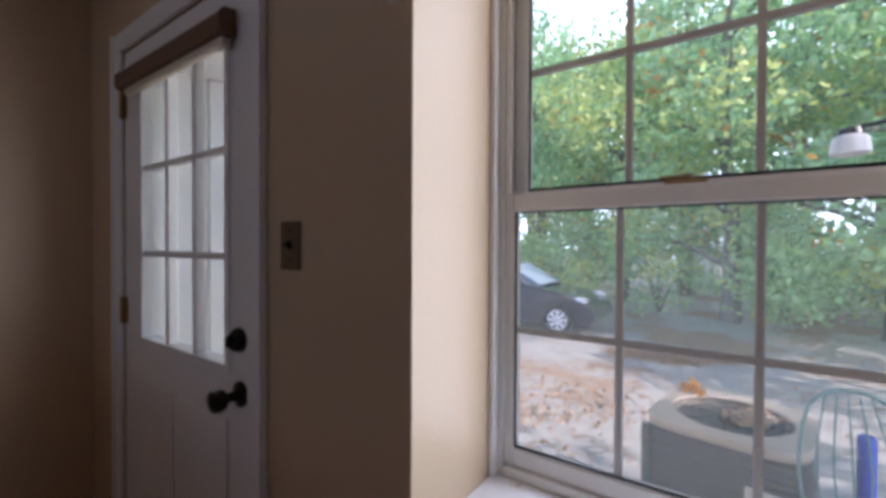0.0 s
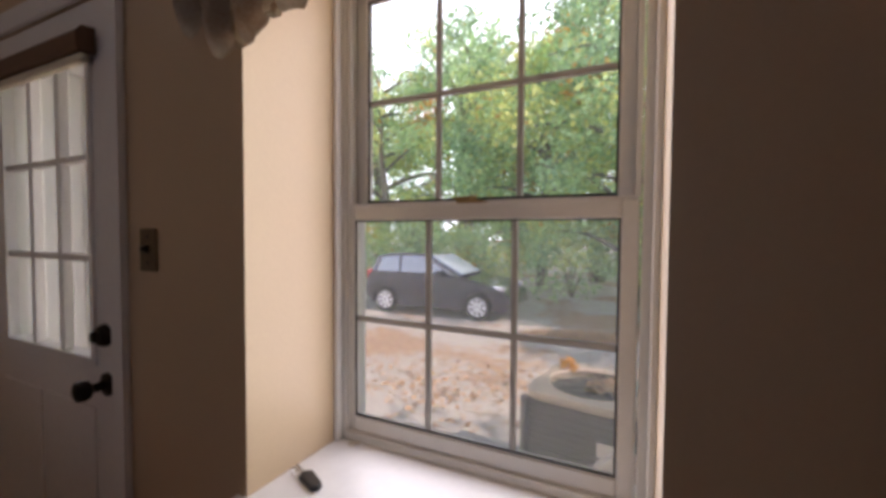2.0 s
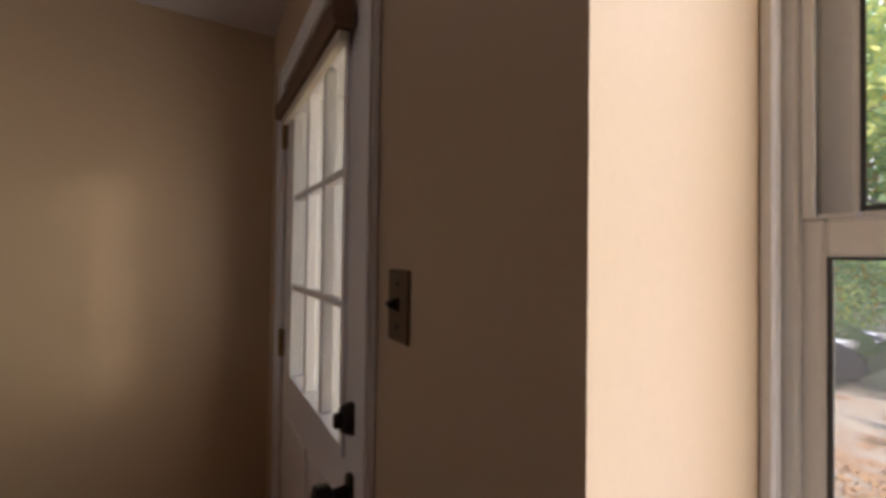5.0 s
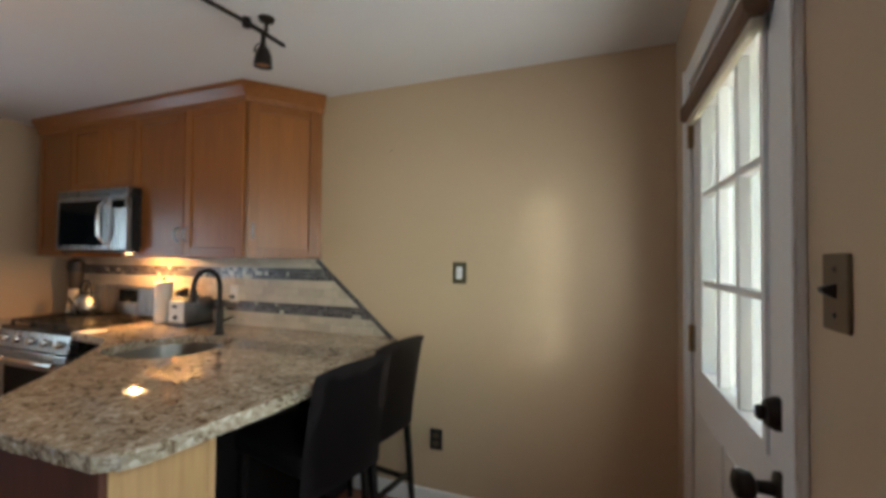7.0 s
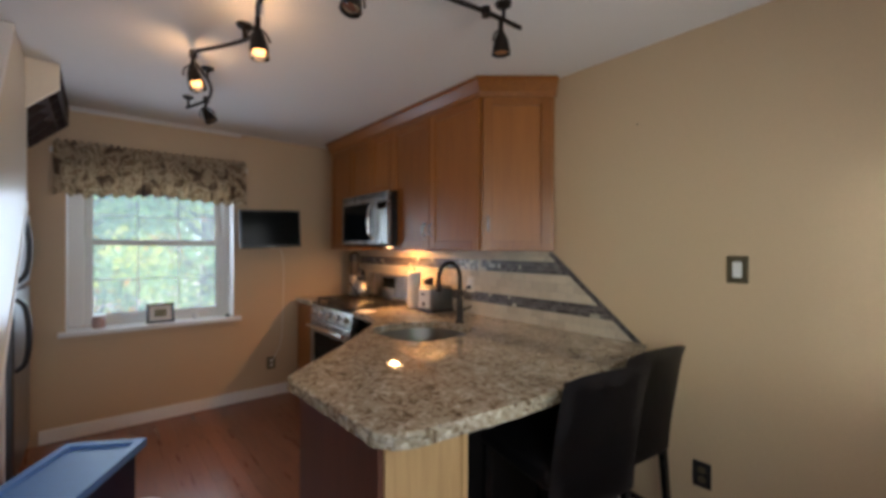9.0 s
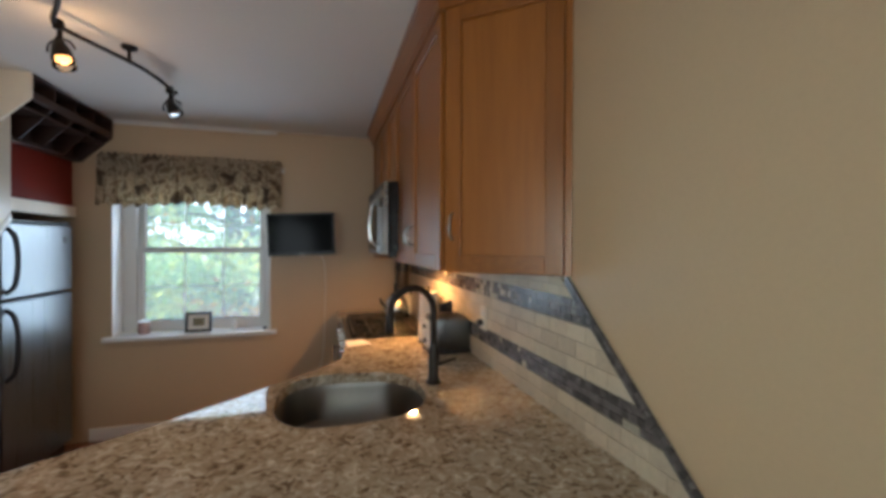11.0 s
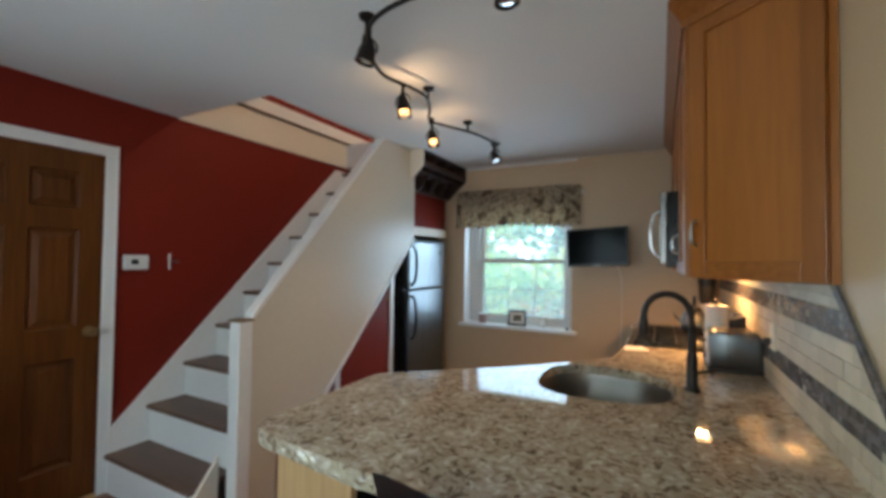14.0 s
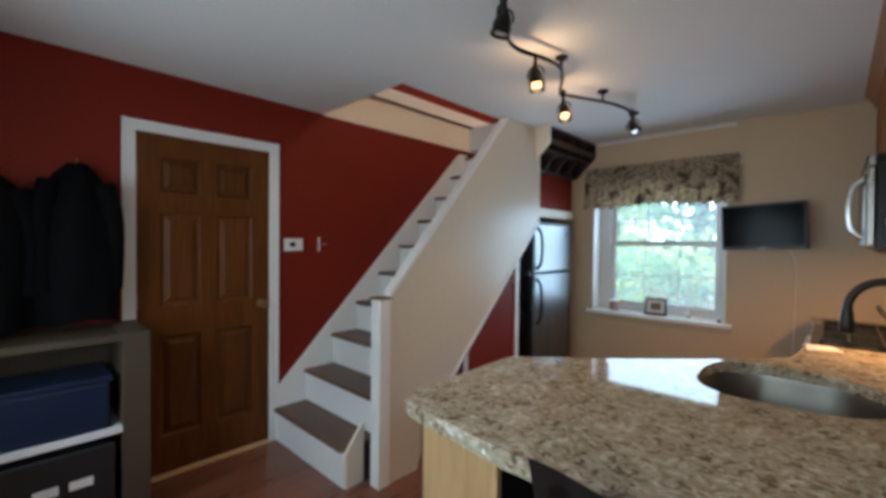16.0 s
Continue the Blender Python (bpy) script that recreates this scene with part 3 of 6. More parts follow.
sc = part("insect_haze_screen", box((0.842, -0.4125, 0.802), (1.616, -0.4115, 1.45)), M_MESH, w1, "pale insect mesh that hazes the view")
sc.visible_shadow = False
# sheet added over the end window to paint its bluish bloom
sc = part("insect_haze_screen", box((1.243, 4.783, 0.808), (2.187, 4.784, 1.878)), M_MESH_END, w2, "pale insect mesh that hazes the view")
sc.visible_shadow = False

# ---- glazed front door ----
d1 = thing("door_1", (2.62, -0.02, 0.0), "white painted entry door with nine glass panes", "door", kind="structure")
GX0, GX1, GZ0, GZ1 = 2.308, 2.872, 1.008, 1.905
bm = with_holes(DX0 + 0.006, DX1 - 0.006, 0.006, DZ - 0.006, [(GX0, GX1, GZ0, GZ1)], "y", -0.045, 0.0)
leaf = part("door_leaf", bm, M_TRIM, d1)
fr = with_holes(GX0 - 0.022, GX1 + 0.022, GZ0 - 0.022, GZ1 + 0.022, [(GX0, GX1, GZ0, GZ1)], "y", 0.0, 0.008)
part("glazing_bead", fr, M_TRIM, d1)
for i in (1, 2):
    x = GX0 + (GX1 - GX0) * i / 3
    part("muntin", box((x - 0.010, -0.030, GZ0), (x + 0.010, 0.004, GZ1), 0.004), M_TRIM, d1)
    z = GZ0 + (GZ1 - GZ0) * i / 3
    part("muntin", box((GX0, -0.028, z - 0.010), (GX1, 0.003, z + 0.010), 0.004), M_TRIM, d1)
for i in range(3):
    for j in range(3):
        x0, z0 = GX0 + (GX1 - GX0) * i / 3, GZ0 + (GZ1 - GZ0) * j / 3
        p = part("pane", box((x0 + 0.006, -0.026, z0 + 0.006), (x0 + (GX1 - GX0) / 3 - 0.006, -0.022, z0 + (GZ1 - GZ0) / 3 - 0.006)), M_PANE, d1)
        p.visible_shadow = False
for a, b in ((2.30, 2.60), (2.64, 2.93)):
    part("lower_panel", box((a, 0.0, 0.22), (b, 0.006, 0.86), 0.005), M_TRIM, d1)
kn = lathe([(0.034, 0), (0.034, 0.006), (0.014, 0.012), (0.012, 0.040), (0.026, 0.048), (0.031, 0.062), (0.027, 0.076), (0.012, 0.082), (0, 0.083)], (2.236, 0.0, 0.940), (0, 1, 0), 18)
part("door_knob", kn, M_BRONZE, d1, "dark bronze knob", 40)
db = lathe([(0.033, 0), (0.033, 0.008), (0.026, 0.022), (0.024, 0.024), (0, 0.025)], (2.240, 0.0, 1.085), (0, 1, 0), 18)
db = box((2.232, 0.024, 1.070), (2.248, 0.040, 1.100), 0.004, bm=db)
part("deadbolt", db, M_BRONZE, d1, "dark bronze thumb-turn", 40)
for z in (0.24, 1.09, 1.86):
    hg = tube([(DX1 - 0.002, 0.010, z - 0.05), (DX1 - 0.002, 0.010, z + 0.05)], 0.008, 8)
    hg = box((DX1 - 0.030, 0.0, z - 0.048), (DX1 - 0.004, 0.003, z + 0.048), bm=hg)
    part("hinge", hg, M_BRASS, d1, "aged brass hinge")

# roller shade cassette over the glass
rs = thing("roller_shade", (2.60, 0.0, 1.87), "tan roller shade cassette, rolled up over door glass", "shade")
prof = [(0.010, 1.892), (0.046, 1.892), (0.052, 1.902), (0.052, 1.936), (0.040, 1.954), (0.010, 1.957)]
part("cassette", prism(prof, "x", 2.246, 2.965, 0.002), M_SHADECLOTH, rs)
for x in (2.242, 2.965):
    part("end_cap", prism([(0.009, 1.888), (0.048, 1.888), (0.055, 1.900), (0.055, 1.938), (0.041, 1.957), (0.009, 1.960)], "x", x, x + 0.004), M_SHADECLOTH, rs)
part("hem_bar", box((2.265, 0.012, 1.868), (2.945, 0.036, 1.892), 0.004), M_HEM, rs, "cream fabric hem")

# ---- closet door on the red wall ----
d2 = thing("door_2", (-0.02, 1.40, 0.0), "dark stained six-panel wooden door, closed", "door", kind="structure")
holes = [(1.135, 1.352, 1.70, 1.91), (1.442, 1.665, 1.70, 1.91), (1.135, 1.352, 1.02, 1.58), (1.442, 1.665, 1.02, 1.58), (1.135, 1.352, 0.24, 0.84), (1.442, 1.665, 0.24, 0.84)]
part("door_frame", with_holes(1.019, 1.775, 0.022, 2.030, holes, "x", -0.040, 0.0), M_DOOR, d2)
for a, b, c, d in holes:
    bm = bmesh.new()
    ring = []
    for k, (ins, dep) in enumerate(((0.0, -0.004), (0.012, -0.016), (0.022, -0.016), (0.050, -0.004))):
        ring.append([bm.verts.new((dep, y, z)) for y, z in ((a + ins, c + ins), (b - ins, c + ins), (b - ins, d - ins), (a + ins, d - ins))])
    for A, B in zip(ring, ring[1:]):
        for k in range(4):
            bm.faces.new((A[k], A[(k + 1) % 4], B[(k + 1) % 4], B[k]))
    bm.faces.new(ring[-1])
    back = [bm.verts.new((-0.03, y, z)) for y, z in ((a, c), (b, c), (b, d), (a, d))]
    bm.faces.new(back)
    for k in range(4):
        bm.faces.new((ring[0][k], ring[0][(k + 1) % 4], back[(k + 1) % 4], back[k]))
    part("panel", bm, M_DOOR, d2)
kn = lathe([(0.030, 0), (0.030, 0.006), (0.012, 0.012), (0.011, 0.036), (0.024, 0.044), (0.028, 0.056), (0.022, 0.068), (0, 0.072)], (0.0, 1.722, 0.985), (1, 0, 0), 16)
part("door_knob", kn, M_BRASS, d2, "aged brass knob", 40)
for z in (0.25, 1.06, 1.80):
    part("hinge", tube([(0.006, 1.018, z - 0.045), (0.006, 1.018, z + 0.045)], 0.007, 8), M_BRASS, d2)
structure("threshold_closet_door", box((-0.14, 1.014, -0.016), (0.022, 1.780, 0.016), 0.005), M_THRESH)

# ---- staircase ----
RISE, RUN, Y1 = 0.232, 0.228, 1.83
st = thing("staircase", (0.5, 2.4, 0.0), "steep white staircase with dark brown wooden treads", "staircase", kind="structure")
N = 11
for i in range(N):
    y, z = Y1 + RUN * i, RISE * (i + 1)
    x1 = 0.868 if i < 1 else 0.955
    part("riser", box((0.022, y, z - RISE), (x1, y + 0.018, z - 0.026)), M_TRIM, st)
    part("tread", box((0.022, y - 0.022, z - 0.026), (x1, y + RUN + 0.016, z), 0.005), M_TREAD, st, "dark brown wooden tread")
sl = RISE / RUN
part("wall_stringer", prism([(Y1 - 0.02, 0.0), (Y1 - 0.02, 0.34), (Y1 + 1.95, 0.34 + 1.97 * sl), (Y1 + 2.08, 0.34 + 1.97 * sl), (Y1 + 2.08, 1.72), (Y1 + 0.35, 0.0)], "x", 0.0, 0.022, 0.002), M_TRIM, st)
part("step_end_panel", prism([(Y1 + 0.004, 0.0), (Y1 + 0.004, 0.205), (1.958, 0.365), (1.958, 0.0)], "x", 0.868, 0.890, 0.002), M_CREAM, st, "cream-painted end board")
part("newel_post", box((0.948, 1.958, 0.0), (1.030, 2.040, 1.086), 0.004), M_TRIM, st)
part("newel_cap", box((0.942, 1.952, 1.086), (1.036, 2.046, 1.098), 0.003), M_BRASS, st)
side = [(2.040, 0.0), (2.27, 0.0), (2.36, 0.30), (3.705, 1.64), (3.705, 2.398), (3.225, 2.398), (2.040, 1.080)]
part("side_panel", prism(side, "x", 0.972, 1.018), M_PANEL, st, "cream-painted stair side panel")
cap = [(2.040, 1.080), (3.225, 2.398), (3.192, 2.398), (2.040, 1.118)]
part("panel_cap", prism(cap, "x", 0.952, 1.026, 0.003), M_TRIM, st)
part("panel_edge_trim", prism([(2.36, 0.30), (3.705, 1.64), (3.705, 1.600), (2.385, 0.285)], "x", 0.968, 1.024, 0.002), M_TRIM, st)

cd = thing("under_stair_panel", (0.94, 3.0, 0.0), "red-painted panel under the stairs with white trim", "panel", kind="structure")
part("red_panel", prism([(2.30, 0.0), (2.30, 0.20), (3.43, 1.33), (3.43, 0.0)], "x", 0.925, 0.95), M_RED, cd)
part("upright_trim", prism([(2.775, 0.0), (2.775, 0.70), (2.82, 0.745), (2.82, 0.0)], "x", 0.95, 0.964, 0.002), M_TRIM, cd)
part("upright_trim", prism([(3.43, 0.0), (3.43, 1.345), (3.475, 1.39), (3.475, 0.0)], "x", 0.92, 0.966, 0.002), M_TRIM, cd)
part("door_pull", lathe([(0.008, 0), (0.008, 0.012), (0.014, 0.02), (0, 0.026)], (0.95, 3.38, 1.10), (1, 0, 0), 12), M_BRASS, cd)

# over the fridge: red panel, white ledge
of = thing("over_fridge_panel", (0.90, 4.1, 1.66), "red-painted bulkhead panel above the refrigerator", "panel", kind="structure")
part("panel_face", box((0.86, 3.705, 1.74), (0.90, RY, H)), M_RED, of)
part("ledge", box((0.84, 3.705, 1.665), (0.925, RY, 1.745), 0.004), M_CREAM, of, "cream-painted ledge")

# dark rack under the ceiling
rk = thing("ceiling_rack", (1.05, 4.1, 2.08), "dark brown slatted rack with cream end panel, under ceiling", "rack")
ex = [(0.902, 2.07), (0.96, 2.07), (1.155, 2.26), (1.155, 2.398), (0.902, 2.398)]


part("end_panel", prism(ex, "y", 3.62, 3.64, 0.002), M_CREAM, rk, "cream-painted end panel")
part("end_panel", prism(ex, "y", 4.50, 4.52, 0.002), M_RACK, rk)
part("back_board", box((0.902, 3.64, 2.07), (0.915, 4.50, 2.398)), M_RACK, rk)
part("top_board", box((0.915, 3.64, 2.38), (1.155, 4.50, 2.398)), M_RACK, rk)
part("front_rail", box((1.137, 3.64, 2.255), (1.155, 4.50, 2.30), 0.002), M_RACK, rk)
part("bottom_rail", box((0.915, 3.64, 2.07), (0.955, 4.50, 2.09), 0.002), M_RACK, rk)
for i in range(1, 4):
    y = 3.64 + 0.86 * i / 4
    part("divider", prism([(p[0] + (0.013 if p[0] < 1 else -0.012), p[1] + (0.012 if p[1] < 2.3 else -0.02)) for p in ex], "y", y - 0.006, y + 0.006), M_RACK, rk)
part("shelf", box((0.915, 3.64, 2.215), (1.10, 4.50, 2.225)), M_RACK, rk)

# ---- refrigerator ----
fg = thing("refrigerator", (0.62, 4.05, 0.0), "stainless top-freezer refrigerator with black sides and handles", "refrigerator")
part("cabinet", box((0.26, 3.70, 0.03), (0.905, 4.385, 1.600), 0.006), M_BLACKMETAL, fg, "black textured cabinet")
part("fresh_food_door", box((0.912, 3.702, 0.10), (0.972, 4.383, 1.140), 0.012, seg=2), M_STEELV, fg)
part("freezer_door", box((0.912, 3.702, 1.154), (0.972, 4.383, 1.596), 0.012, seg=2), M_STEELV, fg)
for z0, z1 in ((1.19, 1.56), (0.70, 1.10)):
    pts = smooth_line([(0.970, 3.745, z0), (1.012, 3.745, z0 + 0.05), (1.026, 3.745, (z0 + z1) / 2), (1.012, 3.745, z1 - 0.05), (0.970, 3.745, z1)], 6)
    part("handle", tube(pts, 0.013, 10), M_BLACKPL, fg, "black bowed handle", 50)
part("hinge_cover", box((0.80, 4.28, 1.600), (0.96, 4.375, 1.622), 0.004), M_BLACKPL, fg)
part("top_cap", box((0.30, 3.70, 1.600), (0.965, 4.27, 1.612), 0.003), M_BLACKPL, fg)
part("kick_plate", box((0.90, 3.72, 0.02), (0.93, 4.365, 0.095), 0.003), M_BLACKPL, fg)
part("badge", box((0.972, 4.27, 1.48), (0.975, 4.31, 1.52), 0.001), M_BLACKPL, fg)

# ---- worktop ----
near = [(1.868, 1.445), (1.90, 1.392), (1.96, 1.368), (2.10, 1.352), (2.30, 1.330), (2.50, 1.325), (2.70, 1.335), (2.95, 1.362), (3.20, 1.40), (3.412, 1.438)]
far = [(3.412, 3.335), (2.795, 3.335), (2.775, 3.10), (2.752, 2.93), (2.66, 2.80), (2.52, 2.655), (2.36, 2.49), (2.18, 2.325), (2.02, 2.19), (1.92, 2.105), (1.858, 2.045), (1.852, 1.98)]
edge_line = near + far
SINK_C, SINK_RX, SINK_RY = Vector((2.775, 2.43)), 0.268, 0.265


def sink_outline(grow=0.0, n=28):
    """A rounded D: flat side to the wall, bowed side to the room."""
    out = []
    for k in range(n):
        a = 2 * math.pi * k / n
        c, s = math.cos(a), math.sin(a)
        p = 2.8
        u, v = abs(c) ** (2 / p) * (1 if c > 0 else -1), abs(s) ** (2 / p) * (1 if s > 0 else -1)
        out.append((SINK_C.x + (SINK_RX + grow) * u, SINK_C.y + (SINK_RY + grow) * v * (1.0 - 0.08 * u)))
    return out


def slab_with_hole(outer, inner, z0, z1, rough=0.0):
    """A stone slab with an opening, its outer edge chipped by hand."""
    rng = random.Random(5)
    bm = bmesh.new()
    fine = []
    for i, p in enumerate(outer):
        q = outer[(i + 1) % len(outer)]
        L = math.hypot(q[0] - p[0], q[1] - p[1])
        k = max(1, int(L / 0.022))
        for j in range(k):
            fine.append((p[0] + (q[0] - p[0]) * j / k, p[1] + (q[1] - p[1]) * j / k))
    c = Vector((2.7, 2.0))
    top = [bm.verts.new((*p, z1)) for p in fine]
    hole = [bm.verts.new((*p, z1)) for p in inner]
    es = [bm.edges.new((top[i], top[(i + 1) % len(top)])) for i in range(len(top))]
    es += [bm.edges.new((hole[i], hole[(i + 1) % len(hole)])) for i in range(len(hole))]
    bmesh.ops.triangle_fill(bm, use_beauty=True, use_dissolve=False, edges=es)
    rows = [top]
    for lvl, z in enumerate((z1 - 0.006, z1 - 0.018, z1 - 0.030, z0)):
        row = []
        for i, p in enumerate(fine):
            d = Vector((p[0], p[1])) - c
            nx, ny = d.normalized()
            free = p[0] < 3.38 and p[1] < 3.32
            amp = rough if free else 0.0
            push = (0.003 if free else 0) + amp * (rng.random() - 0.35) * (1.0 if lvl < 3 else 0.4)
            row.append(bm.verts.new((p[0] + nx * push, p[1] + ny * push, z)))
        rows.append(row)
    n = len(fine)
    for A, B in zip(rows, rows[1:]):
        for i in range(n):
            bm.faces.new((A[i], A[(i + 1) % n], B[(i + 1) % n], B[i]))
    low = [bm.verts.new((*p, z0)) for p in inner]
    m = len(inner)
    for i in range(m):
        bm.faces.new((hole[i], hole[(i + 1) % m], low[(i + 1) % m], low[i]))
    es = [bm.edges.get((rows[-1][i], rows[-1][(i + 1) % n])) for i in range(n)] + [bm.edges.get((low[i], low[(i + 1) % m])) for i in range(m)]
    bmesh.ops.triangle_fill(bm, use_beauty=True, use_dissolve=False, edges=es)
    return bm


solid("worktop", slab_with_hole(edge_line, sink_outline(), 0.872, 0.915, 0.010), M_GRANITE, "speckled beige granite worktop with chiselled edge, on base cabinets", "worktop")
solid("worktop", box((2.775, 4.125, 0.872), (3.412, 4.45, 0.915), 0.005), M_GRANITE, "short speckled granite worktop beside the gas range", "worktop")

# ---- sink and tap ----
sk = thing("sink", (SINK_C.x, SINK_C.y, 0.70), "brushed stainless undermount sink bowl, empty", "sink")
bm = bmesh.new()
rings = []
for g, z in ((0.018, 0.8715), (0.002, 0.8715), (-0.004, 0.85), (-0.012, 0.73), (-0.045, 0.705), (-0.12, 0.70)):
    rings.append([bm.verts.new((*p, z)) for p in sink_outline(g)])
for A, B in zip(rings, rings[1:]):
    for i in range(len(A)):
        bm.faces.new((A[i], A[(i + 1) % len(A)], B[(i + 1) % len(A)], B[i]))
bm.faces.new(rings[-1])
part("bowl", bm, M_SINK, sk, smooth=50)
part("drain", lathe([(0.045, 0), (0.045, 0.004), (0.034, 0.004), (0.03, 0.001), (0, 0.001)], (SINK_C.x, SINK_C.y, 0.701), sides=20), M_CHROME, sk, "chrome drain ring", 40)

fc = thing("faucet", (3.10, 2.475, 0.915), "black gooseneck pull-down faucet mounted on worktop", "faucet")
part("base", lathe([(0.030, 0), (0.030, 0.008), (0.024, 0.014), (0.021, 0.03), (0.021, 0.13), (0.018, 0.145), (0.013, 0.16)], (3.10, 2.475, 0.915), sides=18), M_BRONZE, fc, smooth=40)
pts = [(3.10, 2.475, 1.06), (3.10, 2.475, 1.19)] + [(3.012 + 0.088 * math.cos(a), 2.475, 1.20 + 0.100 * math.sin(a)) for a in [math.pi * k / 10 for k in range(0, 11)]]
part("spout", tube(smooth_line(pts, 3), 0.0135, 12), M_BRONZE, fc, smooth=60)
part("spray_head", lathe([(0.013, 0), (0.0165, -0.012), (0.019, -0.045), (0.021, -0.075), (0.017, -0.082), (0, -0.082)], (2.924, 2.475, 1.205), sides=16), M_BRONZE, fc, smooth=40)
part("lever", tube([(3.118, 2.475, 0.99), (3.140, 2.472, 0.995), (3.190, 2.462, 1.012)], [0.010, 0.007, 0.005], 8), M_BRONZE, fc, smooth=60)

# ---- peninsula base ----
pb = thing("peninsula_cabinet", (2.6, 1.9, 0.0), "maple base cabinet carrying the granite peninsula", "cabinet")
part("end_panel", prism([(1.462, 0.0), (2.02, 0.0), (2.02, 0.870), (1.462, 0.870)], "x", 1.892, 1.910, 0.002), M_DARKCAB, pb, "dark brown end panel")
part("front_panel", box((1.910, 1.455, 0.0), (2.185, 1.473, 0.870), 0.002), M_LIGHTWOOD, pb, "pale maple panel")
part("edge_strip", box((2.185, 1.450, 0.0), (2.212, 1.478, 0.870), 0.003), M_LIGHTWOOD, pb)
# these two panels have the overhang's shade put into their colour
part("return_panel", box((2.190, 1.478, 0.0), (2.208, 1.76, 0.870)), M_KNEE, pb, "return panel coloured black for shade")
part("knee_panel", box((2.208, 1.745, 0.0), (3.405, 1.765, 0.870)), M_KNEE, pb, "knee-space panel coloured black for shade")
part("body", prism([(1.912, 1.475), (2.188, 1.475), (2.188, 1.77), (3.40, 1.77), (3.40, 2.05), (2.07, 2.05), (1.93, 2.0)], "z", 0.10, 0.870), M_DARKCAB, pb)
part("sink_front", prism([(2.07, 2.052), (2.12, 2.052), (2.83, 2.94), (2.83, 3.30), (3.40, 3.30), (3.40, 3.32), (2.80, 3.32), (2.80, 2.95)], "z", 0.10, 0.68), M_CAB, pb)

cb = thing("base_cabinet", (3.1, 4.28, 0.0), "narrow maple base cabinet beside the gas range", "cabinet")
part("body", box((2.81, 4.13, 0.0), (3.405, 4.45, 0.870), 0.002), M_CAB, cb)
part("door", box((2.790, 4.142, 0.12), (2.809, 4.44, 0.85), 0.004), M_CAB, cb)

# ---- upper cabinets ----
CF, CB, CT = 3.088, 1.375, 2.305


def shaker_door(parent, y0, y1, z0, z1, xf, name="door", handle_y=None, handle_z=None, mat=None):
    """A framed door on a face that looks along -x."""
    r = 0.058
    d = part(name, box((xf - 0.011, y0 + r, z0 + r), (xf - 0.003, y1 - r, z1 - r)), M_CAB, parent)
    for a, b in ((y0, y0 + r), (y1 - r, y1)):
        part("stile", box((xf - 0.020, a, z0), (xf, b, z1), 0.003), M_CAB, d)
    for a, b in ((z0, z0 + r), (z1 - r, z1)):
        part("rail", box((xf - 0.020, y0 + r, a), (xf, y1 - r, b), 0.003), M_CABH, d)
    if handle_y is not None:
        pts = smooth_line([(xf - 0.020, handle_y, handle_z - 0.045), (xf - 0.045, handle_y, handle_z - 0.03), (xf - 0.050, handle_y, handle_z), (xf - 0.045, handle_y, handle_z + 0.03), (xf - 0.020, handle_y, handle_z + 0.045)], 4)
        part("handle", tube(pts, 0.0055, 8), M_STEEL, d, "brushed steel bow handle", 60)
    return d


def upper_unit(y0, y1, z0, splits, label, handles):
    u = thing("wall_cabinet", ((CF + RX) / 2, (y0 + y1) / 2, z0), label, "cabinet", "upper kitchen cabinets")
    part("body", box((CF, y0 + 0.001, z0), (RX - 0.002, y1 - 0.001, CT), 0.002), M_CAB, u)
    ys = [y0, *splits, y1]
    for (a, b), h in zip(zip(ys, ys[1:]), handles):
        shaker_door(u, a + 0.003, b - 0.003, z0 + 0.004, CT - 0.004, CF - 0.001, handle_y=h, handle_z=z0 + 0.14)
    return u


upper_unit(2.27, 3.235, CB, [2.757], "two-door maple wall cabinet with steel handles", [2.718, 2.795])
upper_unit(3.235, 3.915, 1.835, [3.555], "short two-door maple cabinet above the microwave", [None, None])
upper_unit(3.915, 4.31, CB, [], "single-door maple wall cabinet in the corner", [3.96])

ac = thing("wall_cabinet", (3.3, 2.15, CB), "angled maple end cabinet with framed door", "cabinet", "upper kitchen cabinets")
A, B = Vector((CF, 2.268)), Vector((RX - 0.002, 1.985))
part("body", prism([(A.x, A.y), (B.x, B.y), (RX - 0.002, 2.268)], "z", CB, CT, 0.0), M_CAB, ac)
dirv = (B - A).normalized()
nor = Vector((dirv.y, -dirv.x))
if nor.x > 0:
    nor = -nor
L = (B - A).length


def on_face(u, d):
    p = A + dirv * u + nor * d
    return (p.x, p.y)


def face_box(u0, u1, z0, z1, d0, d1):
    return prism([on_face(u0, d0), on_face(u1, d0), on_face(u1, d1), on_face(u0, d1)], "z", z0, z1, 0.0025)


r = 0.058
dr = part("door", face_box(0.006 + r, L - 0.022 - r, CB + r, CT - r, 0.002, 0.010), M_CAB, ac)
for u0, u1 in ((0.006, 0.006 + r), (L - 0.022 - r, L - 0.022)):
    part("stile", face_box(u0, u1, CB + 0.004, CT - 0.004, 0.001, 0.020), M_CAB, dr)
for z0, z1 in ((CB + 0.004, CB + 0.004 + r), (CT - 0.004 - r, CT - 0.004)):
    part("rail", face_box(0.006 + r, L - 0.022 - r, z0, z1, 0.001, 0.020), M_CABH, dr)
pts = []
for h, dz in ((0.020, -0.045), (0.044, -0.03), (0.050, 0.0), (0.044, 0.03), (0.020, 0.045)):
    pts.append((*on_face(0.035, h), CB + 0.16 + dz))
part("handle", tube(smooth_line(pts, 4), 0.0055, 8), M_STEEL, dr, "brushed steel bow handle", 60)

